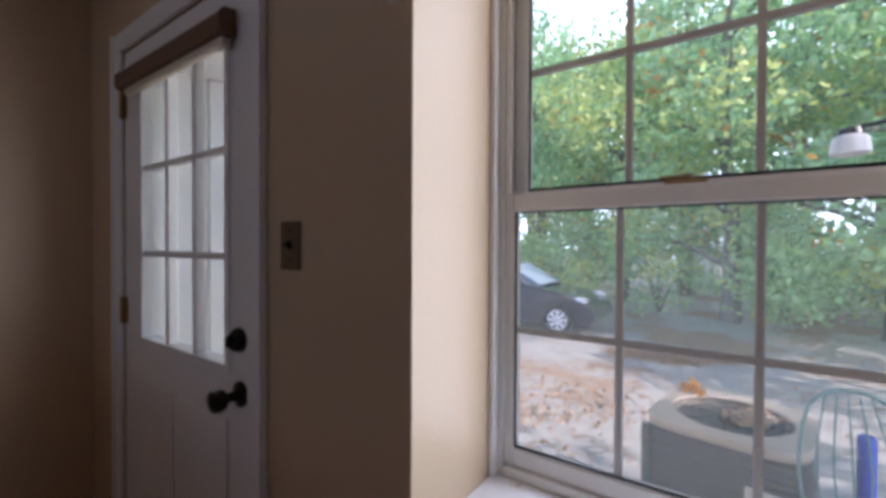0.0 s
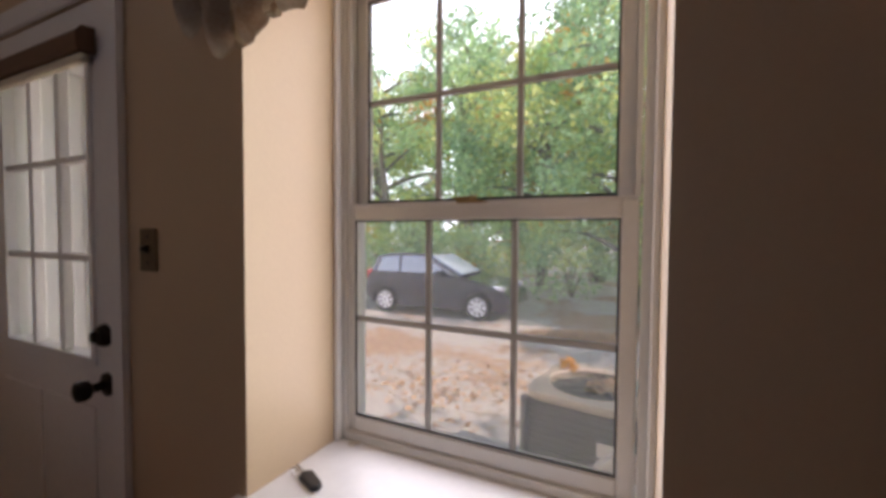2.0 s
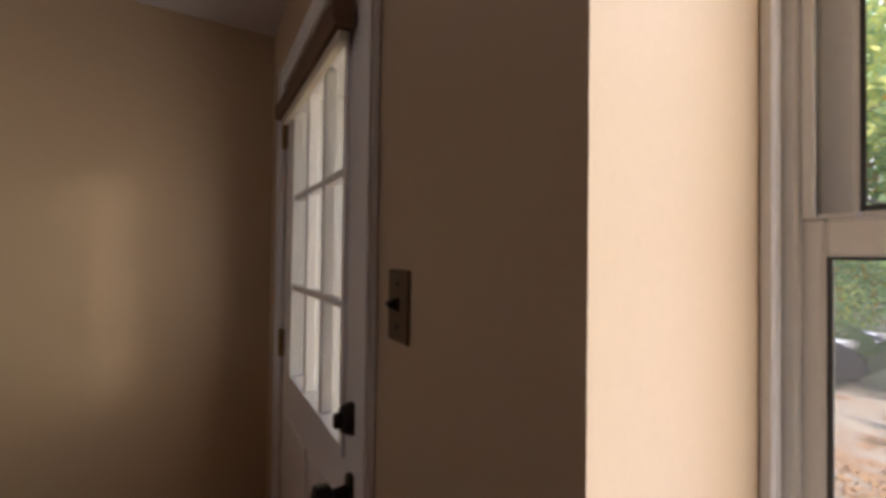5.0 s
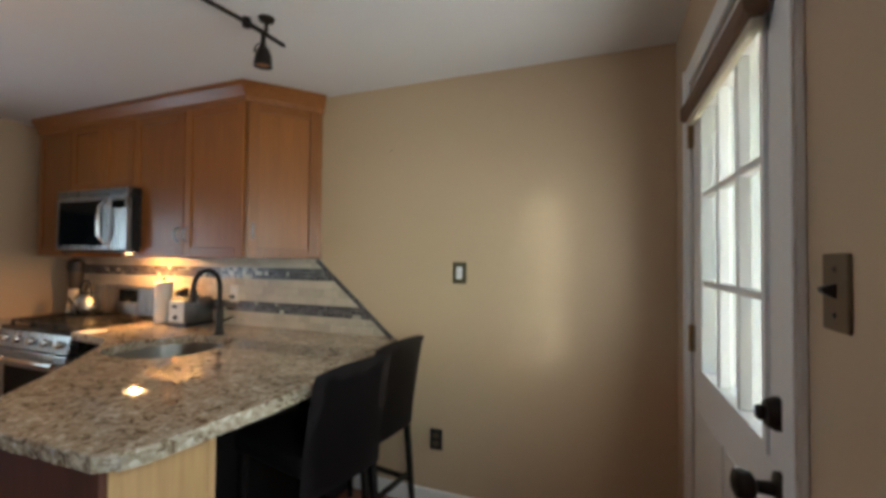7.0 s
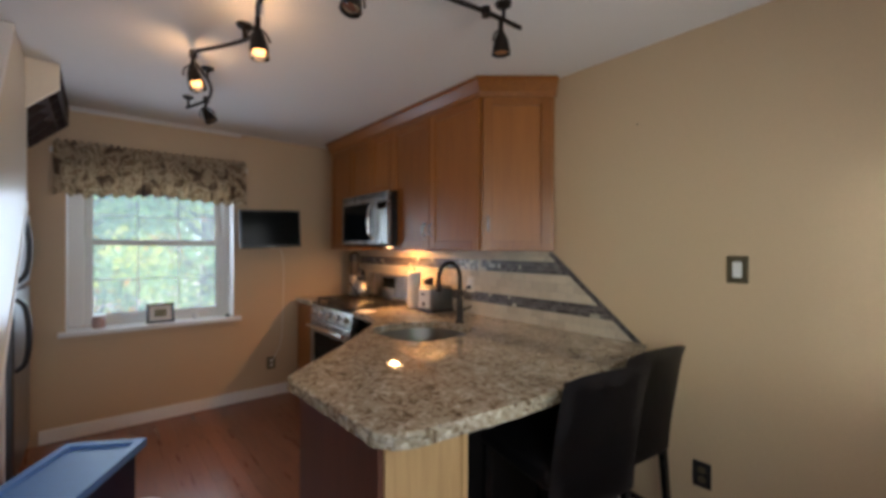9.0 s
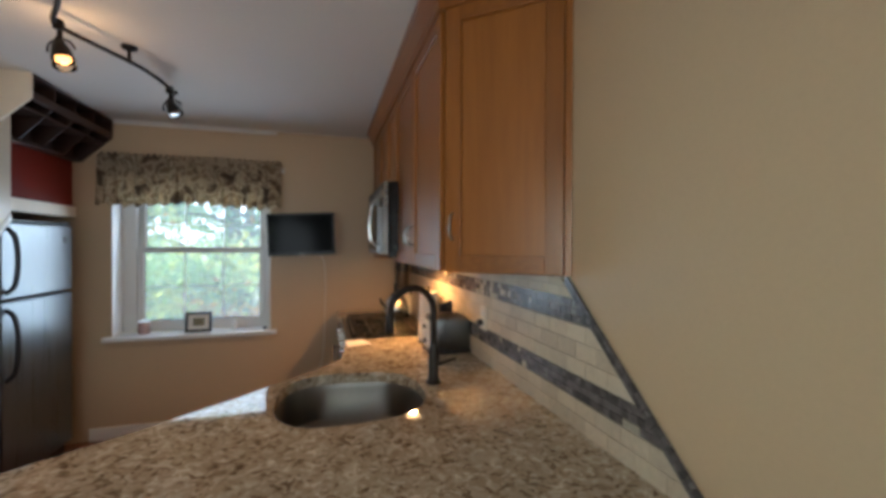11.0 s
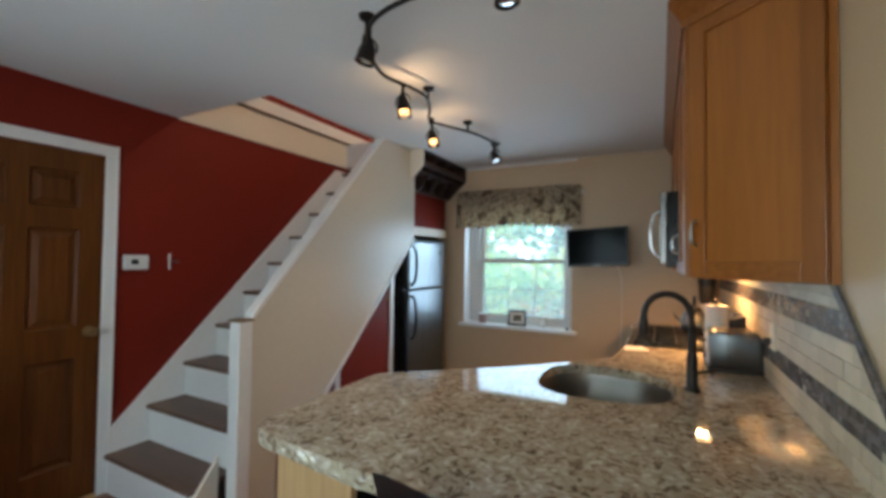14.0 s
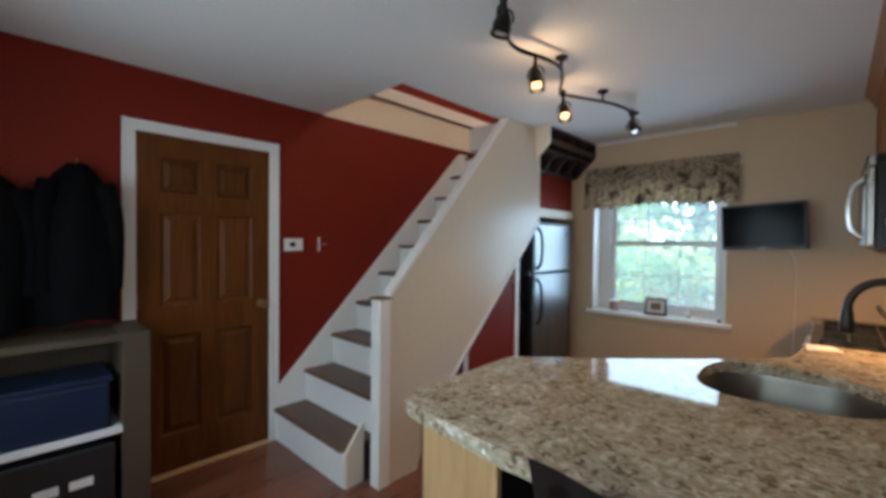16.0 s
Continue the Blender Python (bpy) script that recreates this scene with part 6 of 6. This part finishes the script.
litter = leaf_cloud("leaf_litter", [(2.0, -7.4, GZ, 0.62, 7), (2.6, -7.3, GZ, 0.5, 3), (1.4, -7.7, GZ, 0.5, 3), (3.4, -4.4, GZ, 1.1, 1.0), (2.2, -3.9, GZ, 0.8, 0.6), (5.5, -6.8, GZ, 1.2, 1), (0.5, -5.6, GZ, 1.2, 1), (-0.6, -8.5, GZ, 1.6, 1.6), (6.5, -10.2, GZ, 2.2, 2)], 6500, 0.026, 8, [M_DRYLEAF], (1.0,), True)
tagged(new("leaf_litter", litter), "scattered dry brown leaves on the ground", "leaves", kind="stuff")

pile = leaf_cloud("leaf_pile", [(2.05, -7.45, GZ, 0.50, 3), (2.5, -7.3, GZ, 0.38, 2), (1.6, -7.6, GZ, 0.38, 2)], 2600, 0.050, 18, [M_DRYLEAF], (1.0,))
for v in pile.vertices:
    v.co.z = GZ + 0.06 + (v.co.z - GZ) * 0.14
tagged(new("leaf_pile", pile), "low round pile of dry brown leaves on the drive", "leaves", kind="stuff")
strewn = leaf_cloud("strewn_leaves", [(3.1, -4.3, GZ, 0.9, 3), (2.4, -4.8, GZ, 0.7, 2), (4.0, -4.0, GZ, 0.9, 2), (2.9, -3.4, GZ, 0.7, 1)], 480, 0.040, 21, [M_DRYLEAF], (1.0,), True)
tagged(new("strewn_leaves", strewn), "loose dry leaves strewn over the sunlit drive", "leaves", kind="stuff")

# pale glowing sheets added far behind the trees to brighten the sky gaps
M_HAZE = glow("sky_glow_sheet", (0.80, 0.91, 1.0), SKY_GLOW)
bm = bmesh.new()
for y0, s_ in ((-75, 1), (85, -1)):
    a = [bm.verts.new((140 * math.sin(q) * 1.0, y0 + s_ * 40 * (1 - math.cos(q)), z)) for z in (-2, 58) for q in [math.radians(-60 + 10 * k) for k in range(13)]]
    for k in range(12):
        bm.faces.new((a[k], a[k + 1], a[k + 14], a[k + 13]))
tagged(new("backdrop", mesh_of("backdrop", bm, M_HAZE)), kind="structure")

# ---- parked car ----
M_CARP = material("dark_blue_car_paint", (0.003, 0.006, 0.022), 0.16, 0.0, 0.1, 3, 60, 0, coat=0.8, spec=0.5)
M_TYRE = material("tyre_rubber", (0.015, 0.015, 0.015), 0.85, 0, 0.2, 5, 60, 0.2)
# pale blue base paints the sky's reflection into the car windows
M_CARGLASS = material("sky_reflecting_car_glass", (0.46, 0.58, 0.72), 0.06, 0, 0.05, 2, 20, 0, spec=1.0)
M_RIM = material("silver_wheel_paint", (0.72, 0.73, 0.75), 0.3, 0.25, 0.06, 3, 40, 0)
M_REDLAMP = material("red_lamp_plastic", (0.45, 0.02, 0.02), 0.15)
M_HEADLAMP = material("headlamp_plastic", (0.62, 0.64, 0.66), 0.1, 0.4)
WX0, WX1, CY = 4.24, 6.73, -8.95
car = thing("car", ((WX0 + WX1) / 2, CY, GZ), "dark blue hatchback car parked on the drive", "car")


def car_loft(profile, half, z_taper, bevel):
    """A side outline drawn out to both flanks, narrowed with height and towards the ends."""
    bm = bmesh.new()
    L, R = [], []
    for x, z in profile:
        e = max(0.0, abs(x - (WX0 + WX1) / 2) - 1.35)
        h = half - 0.16 * e ** 1.6 - z_taper * max(0.0, z - (GZ + 0.85))
        L.append(bm.verts.new((x, CY - h, z)))
        R.append(bm.verts.new((x, CY + h, z)))
    n = len(profile)
    bm.faces.new(L)
    bm.faces.new(R)
    for i in range(n):
        bm.faces.new((L[i], L[(i + 1) % n], R[(i + 1) % n], R[i]))
    bmesh.ops.recalc_face_normals(bm, faces=bm.faces)
    bmesh.ops.bevel(bm, geom=[e for e in bm.edges if abs((e.verts[0].co - e.verts[1].co).y) < 0.3], offset=bevel, segments=3, affect="EDGES")
    return bm


g = GZ


def arch(xc, r, n=7):
    return [(xc + r * math.cos(a), g + 0.30 + r * math.sin(a)) for a in [math.pi * k / (n - 1) for k in range(n)]]


body = [(7.36, g + 0.32), (7.38, g + 0.62), (7.30, g + 0.95), (7.05, g + 1.02), (4.95, g + 0.98), (4.30, g + 0.90), (3.72, g + 0.74), (3.52, g + 0.58), (3.48, g + 0.34), (3.62, g + 0.20)]
body = body + [(WX0 - 0.36, g + 0.20)] + arch(WX0, 0.355)[::-1] + [(WX0 + 0.36, g + 0.18), (WX1 - 0.36, g + 0.18)] + arch(WX1, 0.355)[::-1] + [(WX1 + 0.36, g + 0.22)]
part("body", car_loft(body, 0.86, 0.1, 0.03), M_CARP, car, "", 40)
cabin = [(7.28, g + 0.96), (7.10, g + 1.38), (6.75, g + 1.475), (6.0, g + 1.485), (5.55, g + 1.44), (4.70, g + 0.97)]
part("cabin", car_loft(cabin, 0.84, 0.34, 0.03), M_CARP, car, "", 40)
for s in (1, -1):
    for poly in ([(7.0, g + 1.02), (6.90, g + 1.34), (6.42, g + 1.40), (6.36, g + 1.02)], [(6.30, g + 1.02), (6.32, g + 1.40), (5.75, g + 1.40), (5.32, g + 1.20), (5.02, g + 1.02)]):
        bm = bmesh.new()
        vs = [bm.verts.new((x, CY + s * (0.855 - 0.34 * max(0, z - (g + 0.85))), z)) for x, z in poly]
        bm.faces.new(vs)
        bmesh.ops.solidify(bm, geom=bm.faces[:], thickness=0.02)
        part("side_window", bm, M_CARGLASS, car, "side window coloured pale blue like reflected sky")
    part("mirror", box((5.08, CY + s * 0.84 - 0.06, g + 0.98), (5.22, CY + s * 0.84 + 0.12 * s + 0.06, g + 1.10), 0.03, seg=2), M_CARP, car)
    for nm, x, m in (("headlight", 3.72, M_HEADLAMP), ("tail_light", 7.27, M_REDLAMP)):
        part(nm, box((x - 0.10 if x < 5 else x - 0.06, CY + s * 0.70 - 0.12, g + 0.68 if x < 5 else g + 0.80), (x + 0.22 if x < 5 else x + 0.085, CY + s * 0.70 + 0.10, g + 0.80 if x < 5 else g + 1.04), 0.03, seg=2), m, car, "clear headlight" if x < 5 else "red tail light", 40)
    part("door_handle", box((6.36, CY + s * 0.868 - 0.012, g + 0.86), (6.52, CY + s * 0.868 + 0.012, g + 0.885), 0.006), M_CARP, car)
part("windscreen", prism([(4.74, g + 1.00), (5.52, g + 1.425), (5.50, g + 1.445), (4.70, g + 1.01)], "y", CY - 0.60, CY + 0.60), M_CARGLASS, car)
for x in (WX0, WX1):
    for s in (1, -1):
        w = part("wheel", lathe([(0.20, -0.09), (0.275, -0.095), (0.30, -0.07), (0.30, 0.07), (0.275, 0.095), (0.20, 0.09)], (x, CY + s * 0.76, g + 0.30), (0, s, 0), 24), M_TYRE, car, "black tyre", 40)
        rim = lathe([(0.20, 0.085), (0.19, 0.06), (0.05, 0.075), (0.0, 0.078)], (x, CY + s * 0.76, g + 0.30), (0, s, 0), 24)
        part("rim", rim, M_BLACKMETAL, w, "", 40)
        part("rim_edge", lathe([(0.202, 0.080), (0.215, 0.094), (0.190, 0.094), (0.186, 0.070)], (x, CY + s * 0.76, g + 0.30), (0, s, 0), 24, cap=False), M_RIM, w, "silver rim edge", 40)
        for k in range(8):
            a = 2 * math.pi * k / 8
            c = Vector((x, CY + s * (0.76 + 0.086), g + 0.30))
            d = Vector((math.cos(a), 0, math.sin(a)))
            part("spoke", tube([c + d * 0.03, c + d * 0.195], [0.024, 0.034], 6), M_RIM, w, "silver wheel spoke")

# ---- condenser unit by the wall ----
M_ACT = material("tan_sheet_metal", (0.55, 0.47, 0.38), 0.5, 0.1, 0.1, 3, 40, 0.05)
M_ACG = material("grey_louvre_metal", (0.16, 0.16, 0.165), 0.5, 0.3, 0.1, 3, 40, 0.05)
acu = thing("air_conditioner", (1.16, -2.62, GZ), "square outdoor condenser unit with tan top and grey louvres", "air conditioner", rz=-9)
ORIGIN[acu.name] = None
part("base_pan", box((-0.40, -0.40, 0.0), (0.40, 0.40, 0.06), 0.01), M_ACG, acu)
part("coil_guard", box((-0.375, -0.375, 0.06), (0.375, 0.375, 0.79), 0.04, seg=3), M_ACG, acu)
for k in range(15):
    z = 0.10 + k * 0.046
    part("louvre", with_holes(-0.388, 0.388, z, z + 0.016, [], "y", -0.388, 0.388), M_ACG, acu)
for sx in (-1, 1):
    for sy in (-1, 1):
        part("corner_post", box((sx * 0.385 - 0.025, sy * 0.385 - 0.025, 0.06), (sx * 0.385 + 0.025, sy * 0.385 + 0.025, 0.80), 0.01), M_ACG, acu)
sq = []
for k in range(40):
    a = 2 * math.pi * k / 40
    c, s = math.cos(a), math.sin(a)
    q = 5
    sq.append((0.415 * abs(c) ** (2 / q) * (1 if c > 0 else -1), 0.415 * abs(s) ** (2 / q) * (1 if s > 0 else -1)))
bm = bmesh.new()
rings = [[bm.verts.new((x * f, y * f, z)) for x, y in sq] for f, z in ((0.99, 0.79), (1.0, 0.80), (1.0, 0.835), (0.985, 0.845))]
circ = lambda rad, z: [bm.verts.new((rad * math.cos(2 * math.pi * k / 40), rad * math.sin(2 * math.pi * k / 40), z)) for k in range(40)]
rings += [circ(0.325, 0.850), circ(0.315, 0.842), circ(0.315, 0.79)]
for P, Q in zip(rings, rings[1:]):
    for k in range(40):
        bm.faces.new((P[k], P[(k + 1) % 40], Q[(k + 1) % 40], Q[k]))
part("top_cover", bm, M_ACT, acu, "tan metal top cover", 40)
part("fan_well", lathe([(0.315, 0.0), (0, 0.0)], (0, 0, 0.74), sides=30), M_BLACKMETAL, acu)
for rr in (0.07, 0.12, 0.17, 0.22, 0.27, 0.31):
    part("guard_ring", tube([(rr * math.cos(2 * math.pi * k / 28), rr * math.sin(2 * math.pi * k / 28), 0.83) for k in range(28)], 0.003, 5, closed=True), M_BLACKMETAL, acu)
for k in range(4):
    a = math.pi * k / 4
    part("guard_spoke", tube([(-0.315 * math.cos(a), -0.315 * math.sin(a), 0.826), (0.315 * math.cos(a), 0.315 * math.sin(a), 0.826)], 0.003, 5), M_BLACKMETAL, acu)
part("fan_hub", lathe([(0.06, 0.76), (0.06, 0.80), (0, 0.805)], (0, 0, 0), sides=16), M_BLACKMETAL, acu)
part("label", box((-0.31, 0.389, 0.50), (-0.13, 0.392, 0.60)), M_PAPER, acu, "pale rating label")
lt = leaf_cloud("fallen_leaves", [(1.10, -2.58, 0.27, 0.16, 1), (1.0, -2.70, 0.27, 0.14, 1)], 150, 0.035, 3, [M_DRYLEAF], (1.0,))
for v in lt.vertices:
    v.co.z = 0.252 + (v.co.z - 0.27) * 0.10 + 0.02
tagged(new("fallen_leaves", lt), "dry leaves lying on the condenser grille", "leaves", kind="stuff")
yl = leaf_cloud("yellow_leaves", [(1.38, -2.92, 0.29, 0.07, 1)], 26, 0.045, 4, [M_LEAF[3], M_DRYLEAF], (0.8, 0.2))
tagged(new("yellow_leaves", yl), "bright yellow leaves on the condenser's top edge", "leaves", kind="stuff")

# ---- patio things ----
M_TEAL = material("teal_wire_paint", (0.16, 0.30, 0.28), 0.5, 0.2, 0.1, 4, 40, 0.03)
pc = thing("patio_chair", (0.64, -2.14, GZ), "teal wire-backed metal patio chair", "patio chair", rz=20)
ORIGIN[pc.name] = None
part("seat", lathe([(0.0, 0.44), (0.19, 0.44), (0.21, 0.43), (0.20, 0.42)], (0, 0, 0), sides=22), M_TEAL, pc, "", 40)
for a in (0.6, 2.5, 3.8, 5.6):
    part("leg", tube([(0.16 * math.cos(a), 0.16 * math.sin(a), 0.43), (0.22 * math.cos(a), 0.22 * math.sin(a), 0.0)], 0.010, 6), M_TEAL, pc)
part("back_hoop", tube(smooth_line([(-0.19, 0.0, 0.44), (-0.24, -0.04, 0.80), (-0.17, -0.10, 1.12), (0.0, -0.12, 1.20), (0.17, -0.10, 1.12), (0.24, -0.04, 0.80), (0.19, 0.0, 0.44)], 5), 0.009, 6), M_TEAL, pc)
for k in range(5):
    x = -0.12 + 0.06 * k
    part("back_wire", tube(smooth_line([(x * 0.6, -0.05, 0.44), (x * 1.3, -0.07, 0.80), (x * 0.8, -0.115, 1.17)], 4), 0.005, 5), M_TEAL, pc)
M_BLUE = material("bright_blue_plastic", (0.02, 0.07, 0.55), 0.35)
solid("plastic_tube", lathe([(0.040, 0), (0.045, 0.01), (0.045, 0.80), (0.040, 0.83), (0.030, 0.835), (0.030, 0.80)], (0.50, -2.82, ground_height(0.50, -2.82)), sides=16), M_BLUE, "bright blue plastic tube standing on the drive", "tube", smooth=40)
pt1 = thing("patio_table", (1.25, -1.42, GZ), "round pale blue patio table top on pedestal", "patio table")
part("tabletop", lathe([(0.0, 0.62), (0.27, 0.62), (0.285, 0.635), (0.27, 0.648), (0.25, 0.642), (0, 0.642)], (1.25, -1.42, GZ), sides=36), material("pale_blue_enamel", (0.42, 0.50, 0.56), 0.4), pt1, "", 40)
part("pedestal", lathe([(0.18, 0), (0.17, 0.02), (0.03, 0.06), (0.028, 0.62)], (1.25, -1.42, GZ), sides=18), M_TEAL, pt1, "", 40)
pt2 = thing("planter", (0.80, -1.72, GZ), "large round beige planter with rolled rim", "planter")
part("pot", lathe([(0.17, 0), (0.24, 0.45), (0.26, 0.64), (0.275, 0.66), (0.265, 0.69), (0.235, 0.68), (0.225, 0.60), (0, 0.60)], (0.80, -1.72, GZ), sides=30), M_ACT, pt2, "", 40)
fl = thing("outdoor_lamp", (0.62, -2.42, GZ), "white-shaded outdoor lamp on a dark curved pole", "outdoor lamp")
part("pole", tube(smooth_line([(0.12, -2.42, GZ), (0.12, -2.42, 1.6), (0.20, -2.42, 1.94), (0.45, -2.42, 1.98), (0.62, -2.42, 1.965)], 5), 0.014, 8), M_BLACKMETAL, fl)
part("cap", lathe([(0.06, 0.045), (0.05, 0.075), (0.015, 0.09), (0, 0.09)], (0.66, -2.42, 1.88), sides=18), M_BLACKMETAL, fl, "dark metal cap", 40)
part("shade", lathe([(0.055, 0.045), (0.075, 0.03), (0.085, -0.05), (0.07, -0.06), (0, -0.06)], (0.66, -2.42, 1.88), sides=18), M_WHITEPL, fl, "white glass shade", 40)

# ---- backsplash: tiles, mosaic bands, sloping border ----
sb = thing("backsplash", (RX, 3.0, 0.915), "beige stone tile backsplash with dark mosaic bands", "backsplash", kind="structure")
DA = (1.455, 0.915)
DB = (1.998, CB)
nv = Vector((-(DB[1] - DA[1]), DB[0] - DA[0])).normalized()       # points to the upper left of the slope
LIM = nv.x * DA[0] + nv.y * DA[1]
bed = clip([(1.44, 0.915), (4.45, 0.915), (4.45, CB), (1.44, CB)], nv.x, nv.y, LIM - 0.004)
part("grout_bed", prism(bed, "x", RX - 0.006, RX - 0.001), M_GROUT, sb)
TW = 0.028
border_lim = LIM - TW
rowspec = [(0.917, 0.962, 0), (0.965, 1.008, 1), (1.082, 1.130, 0), (1.133, 1.182, 1), (1.185, 1.232, 0), (1.312, 1.342, 1), (1.345, 1.374, 0)]
trng = random.Random(9)
shared = {}
for z0, z1, odd in rowspec:
    y = 1.40 - 0.05 * odd
    while y < 4.44:
        poly = clip([(y + 0.0015, z0), (min(y + 0.0985, 4.45), z0), (min(y + 0.0985, 4.45), z1), (y + 0.0015, z1)], nv.x, nv.y, border_lim)
        if len(poly) >= 3:
            d = trng.uniform(0.0, 0.0012)
            whole = len(poly) == 4 and abs(poly[1][0] - poly[0][0] - 0.097) < 1e-4 and abs(poly[2][0] - poly[0][0] - 0.097) < 1e-4
            key = (round(z1 - z0, 4), whole)
            if whole and key in shared:
                ob = new("tile", shared[key])
            else:
                c0 = (poly[0][0], z0) if whole else (0, 0)
                bm = prism([(p[0] - c0[0], p[1] - c0[1]) for p in poly], "x", -0.0105, -0.005)
                me = mesh_of("tile", bm, M_TILE)
                ob = new("tile", me)
                if whole:
                    shared[key] = me
            ob.parent = sb
            base_y, base_z = (poly[0][0], z0) if whole else (0, 0)
            ob.location = Vector((RX - d, base_y, base_z)) - Vector(sb.location)
        y += 0.10


def mosaic(name, z0, z1, seed, pale):
    rng = random.Random(seed)
    bm = bmesh.new()
    rows_ = 3
    hgt = (z1 - z0) / rows_
    for r_ in range(rows_):
        y = 1.40 - rng.uniform(0, 0.02)
        while y < 4.44:
            w = rng.choice((0.018, 0.024, 0.034))
            poly = clip([(y + 0.001, z0 + r_ * hgt + 0.001), (y + w - 0.001, z0 + r_ * hgt + 0.001), (y + w - 0.001, z0 + (r_ + 1) * hgt - 0.001), (y + 0.001, z0 + (r_ + 1) * hgt - 0.001)], nv.x, nv.y, border_lim)
            if len(poly) >= 3:
                light = (2.45 < y < 2.80 and pale and rng.random() < 0.55) or rng.random() < 0.04
                x0, x1 = RX - 0.0115 - rng.uniform(0, 0.001), RX - 0.005
                lo = [bm.verts.new((x1, p[0], p[1])) for p in poly]
                hi = [bm.verts.new((x0, p[0], p[1])) for p in poly]
                fs_ = [bm.faces.new(hi)] + [bm.faces.new((lo[i], lo[(i + 1) % len(poly)], hi[(i + 1) % len(poly)], hi[i])) for i in range(len(poly))]
                for f in fs_:
                    f.material_index = 1 if light else 0
            y += w
    return part(name, bm, [M_MOSAIC, M_MOSAIC_L], sb, "dark slate mosaic band", kind="stuff")


mosaic("mosaic_band", 1.010, 1.080, 1, False)
mosaic("mosaic_band", 1.234, 1.310, 2, True)
bm = bmesh.new()
tv_ = Vector((DB[0] - DA[0], DB[1] - DA[1]))
LL = tv_.length
tv_.normalize()
s = -0.01
brng = random.Random(4)
while s < LL - 0.012:
    w = brng.choice((0.016, 0.022, 0.028))
    for r_ in (0, 1):
        q = []
        for ds, dn in ((0.001, 0.001 + r_ * 0.014), (w - 0.001, 0.001 + r_ * 0.014), (w - 0.001, 0.013 + r_ * 0.014), (0.001, 0.013 + r_ * 0.014)):
            p = Vector(DA) + tv_ * (s + ds) - nv * dn
            q.append((p.x, p.y))
        q = clip(clip(q, 0, -1, -0.917), 0, 1, CB - 0.001)
        if len(q) >= 3:
            lo = [bm.verts.new((RX - 0.004, *p)) for p in q]
            hi = [bm.verts.new((RX - 0.013, *p)) for p in q]
            bm.faces.new(hi)
            for i in range(len(q)):
                bm.faces.new((lo[i], lo[(i + 1) % len(q)], hi[(i + 1) % len(q)], hi[i]))
    s += w
part("sloping_border", bm, [M_MOSAIC, M_MOSAIC_L], sb, "dark mosaic border", kind="stuff")
so = thing("outlet", (RX - 0.011, 2.69, 1.07), "ivory duplex outlet set in the backsplash", "outlet")
part("cover_plate", box((RX - 0.019, 2.652, 1.072), (RX - 0.0118, 2.728, 1.186), 0.002), M_IVORY, so)
for z in (1.108, 1.150):
    part("socket", box((RX - 0.022, 2.674, z - 0.013), (RX - 0.0185, 2.706, z + 0.013), 0.003), M_WHITEPL, so)
part("plug", box((RX - 0.048, 2.676, 1.095), (RX - 0.022, 2.704, 1.121), 0.004), M_BLACKPL, so)

# ---- floor planks ----
frng = random.Random(2)
PW = 0.088
lengths = (0.55, 0.80, 1.05, 1.30)
meshes = {}
x = 0.0
while x < RX - 0.002:
    w = min(PW, RX - x)
    y = -frng.uniform(0, 0.9)
    while y < RY:
        L_ = frng.choice(lengths)
        a, b = max(y, 0.0), min(y + L_, RY)
        if b - a > 0.02:
            key = (round(w, 3), round(b - a, 3))
            if key not in meshes:
                meshes[key] = mesh_of("plank", box((0.0003, 0.0003, 0.0), (key[0] - 0.0003, key[1] - 0.0003, 0.018), 0.0006), M_FLOOR)
            ob = new("plank", meshes[key])
            ob.parent = floor
            ob.location = Vector((x, a, -0.018)) - Vector(floor.location)
        y += L_
    x += PW
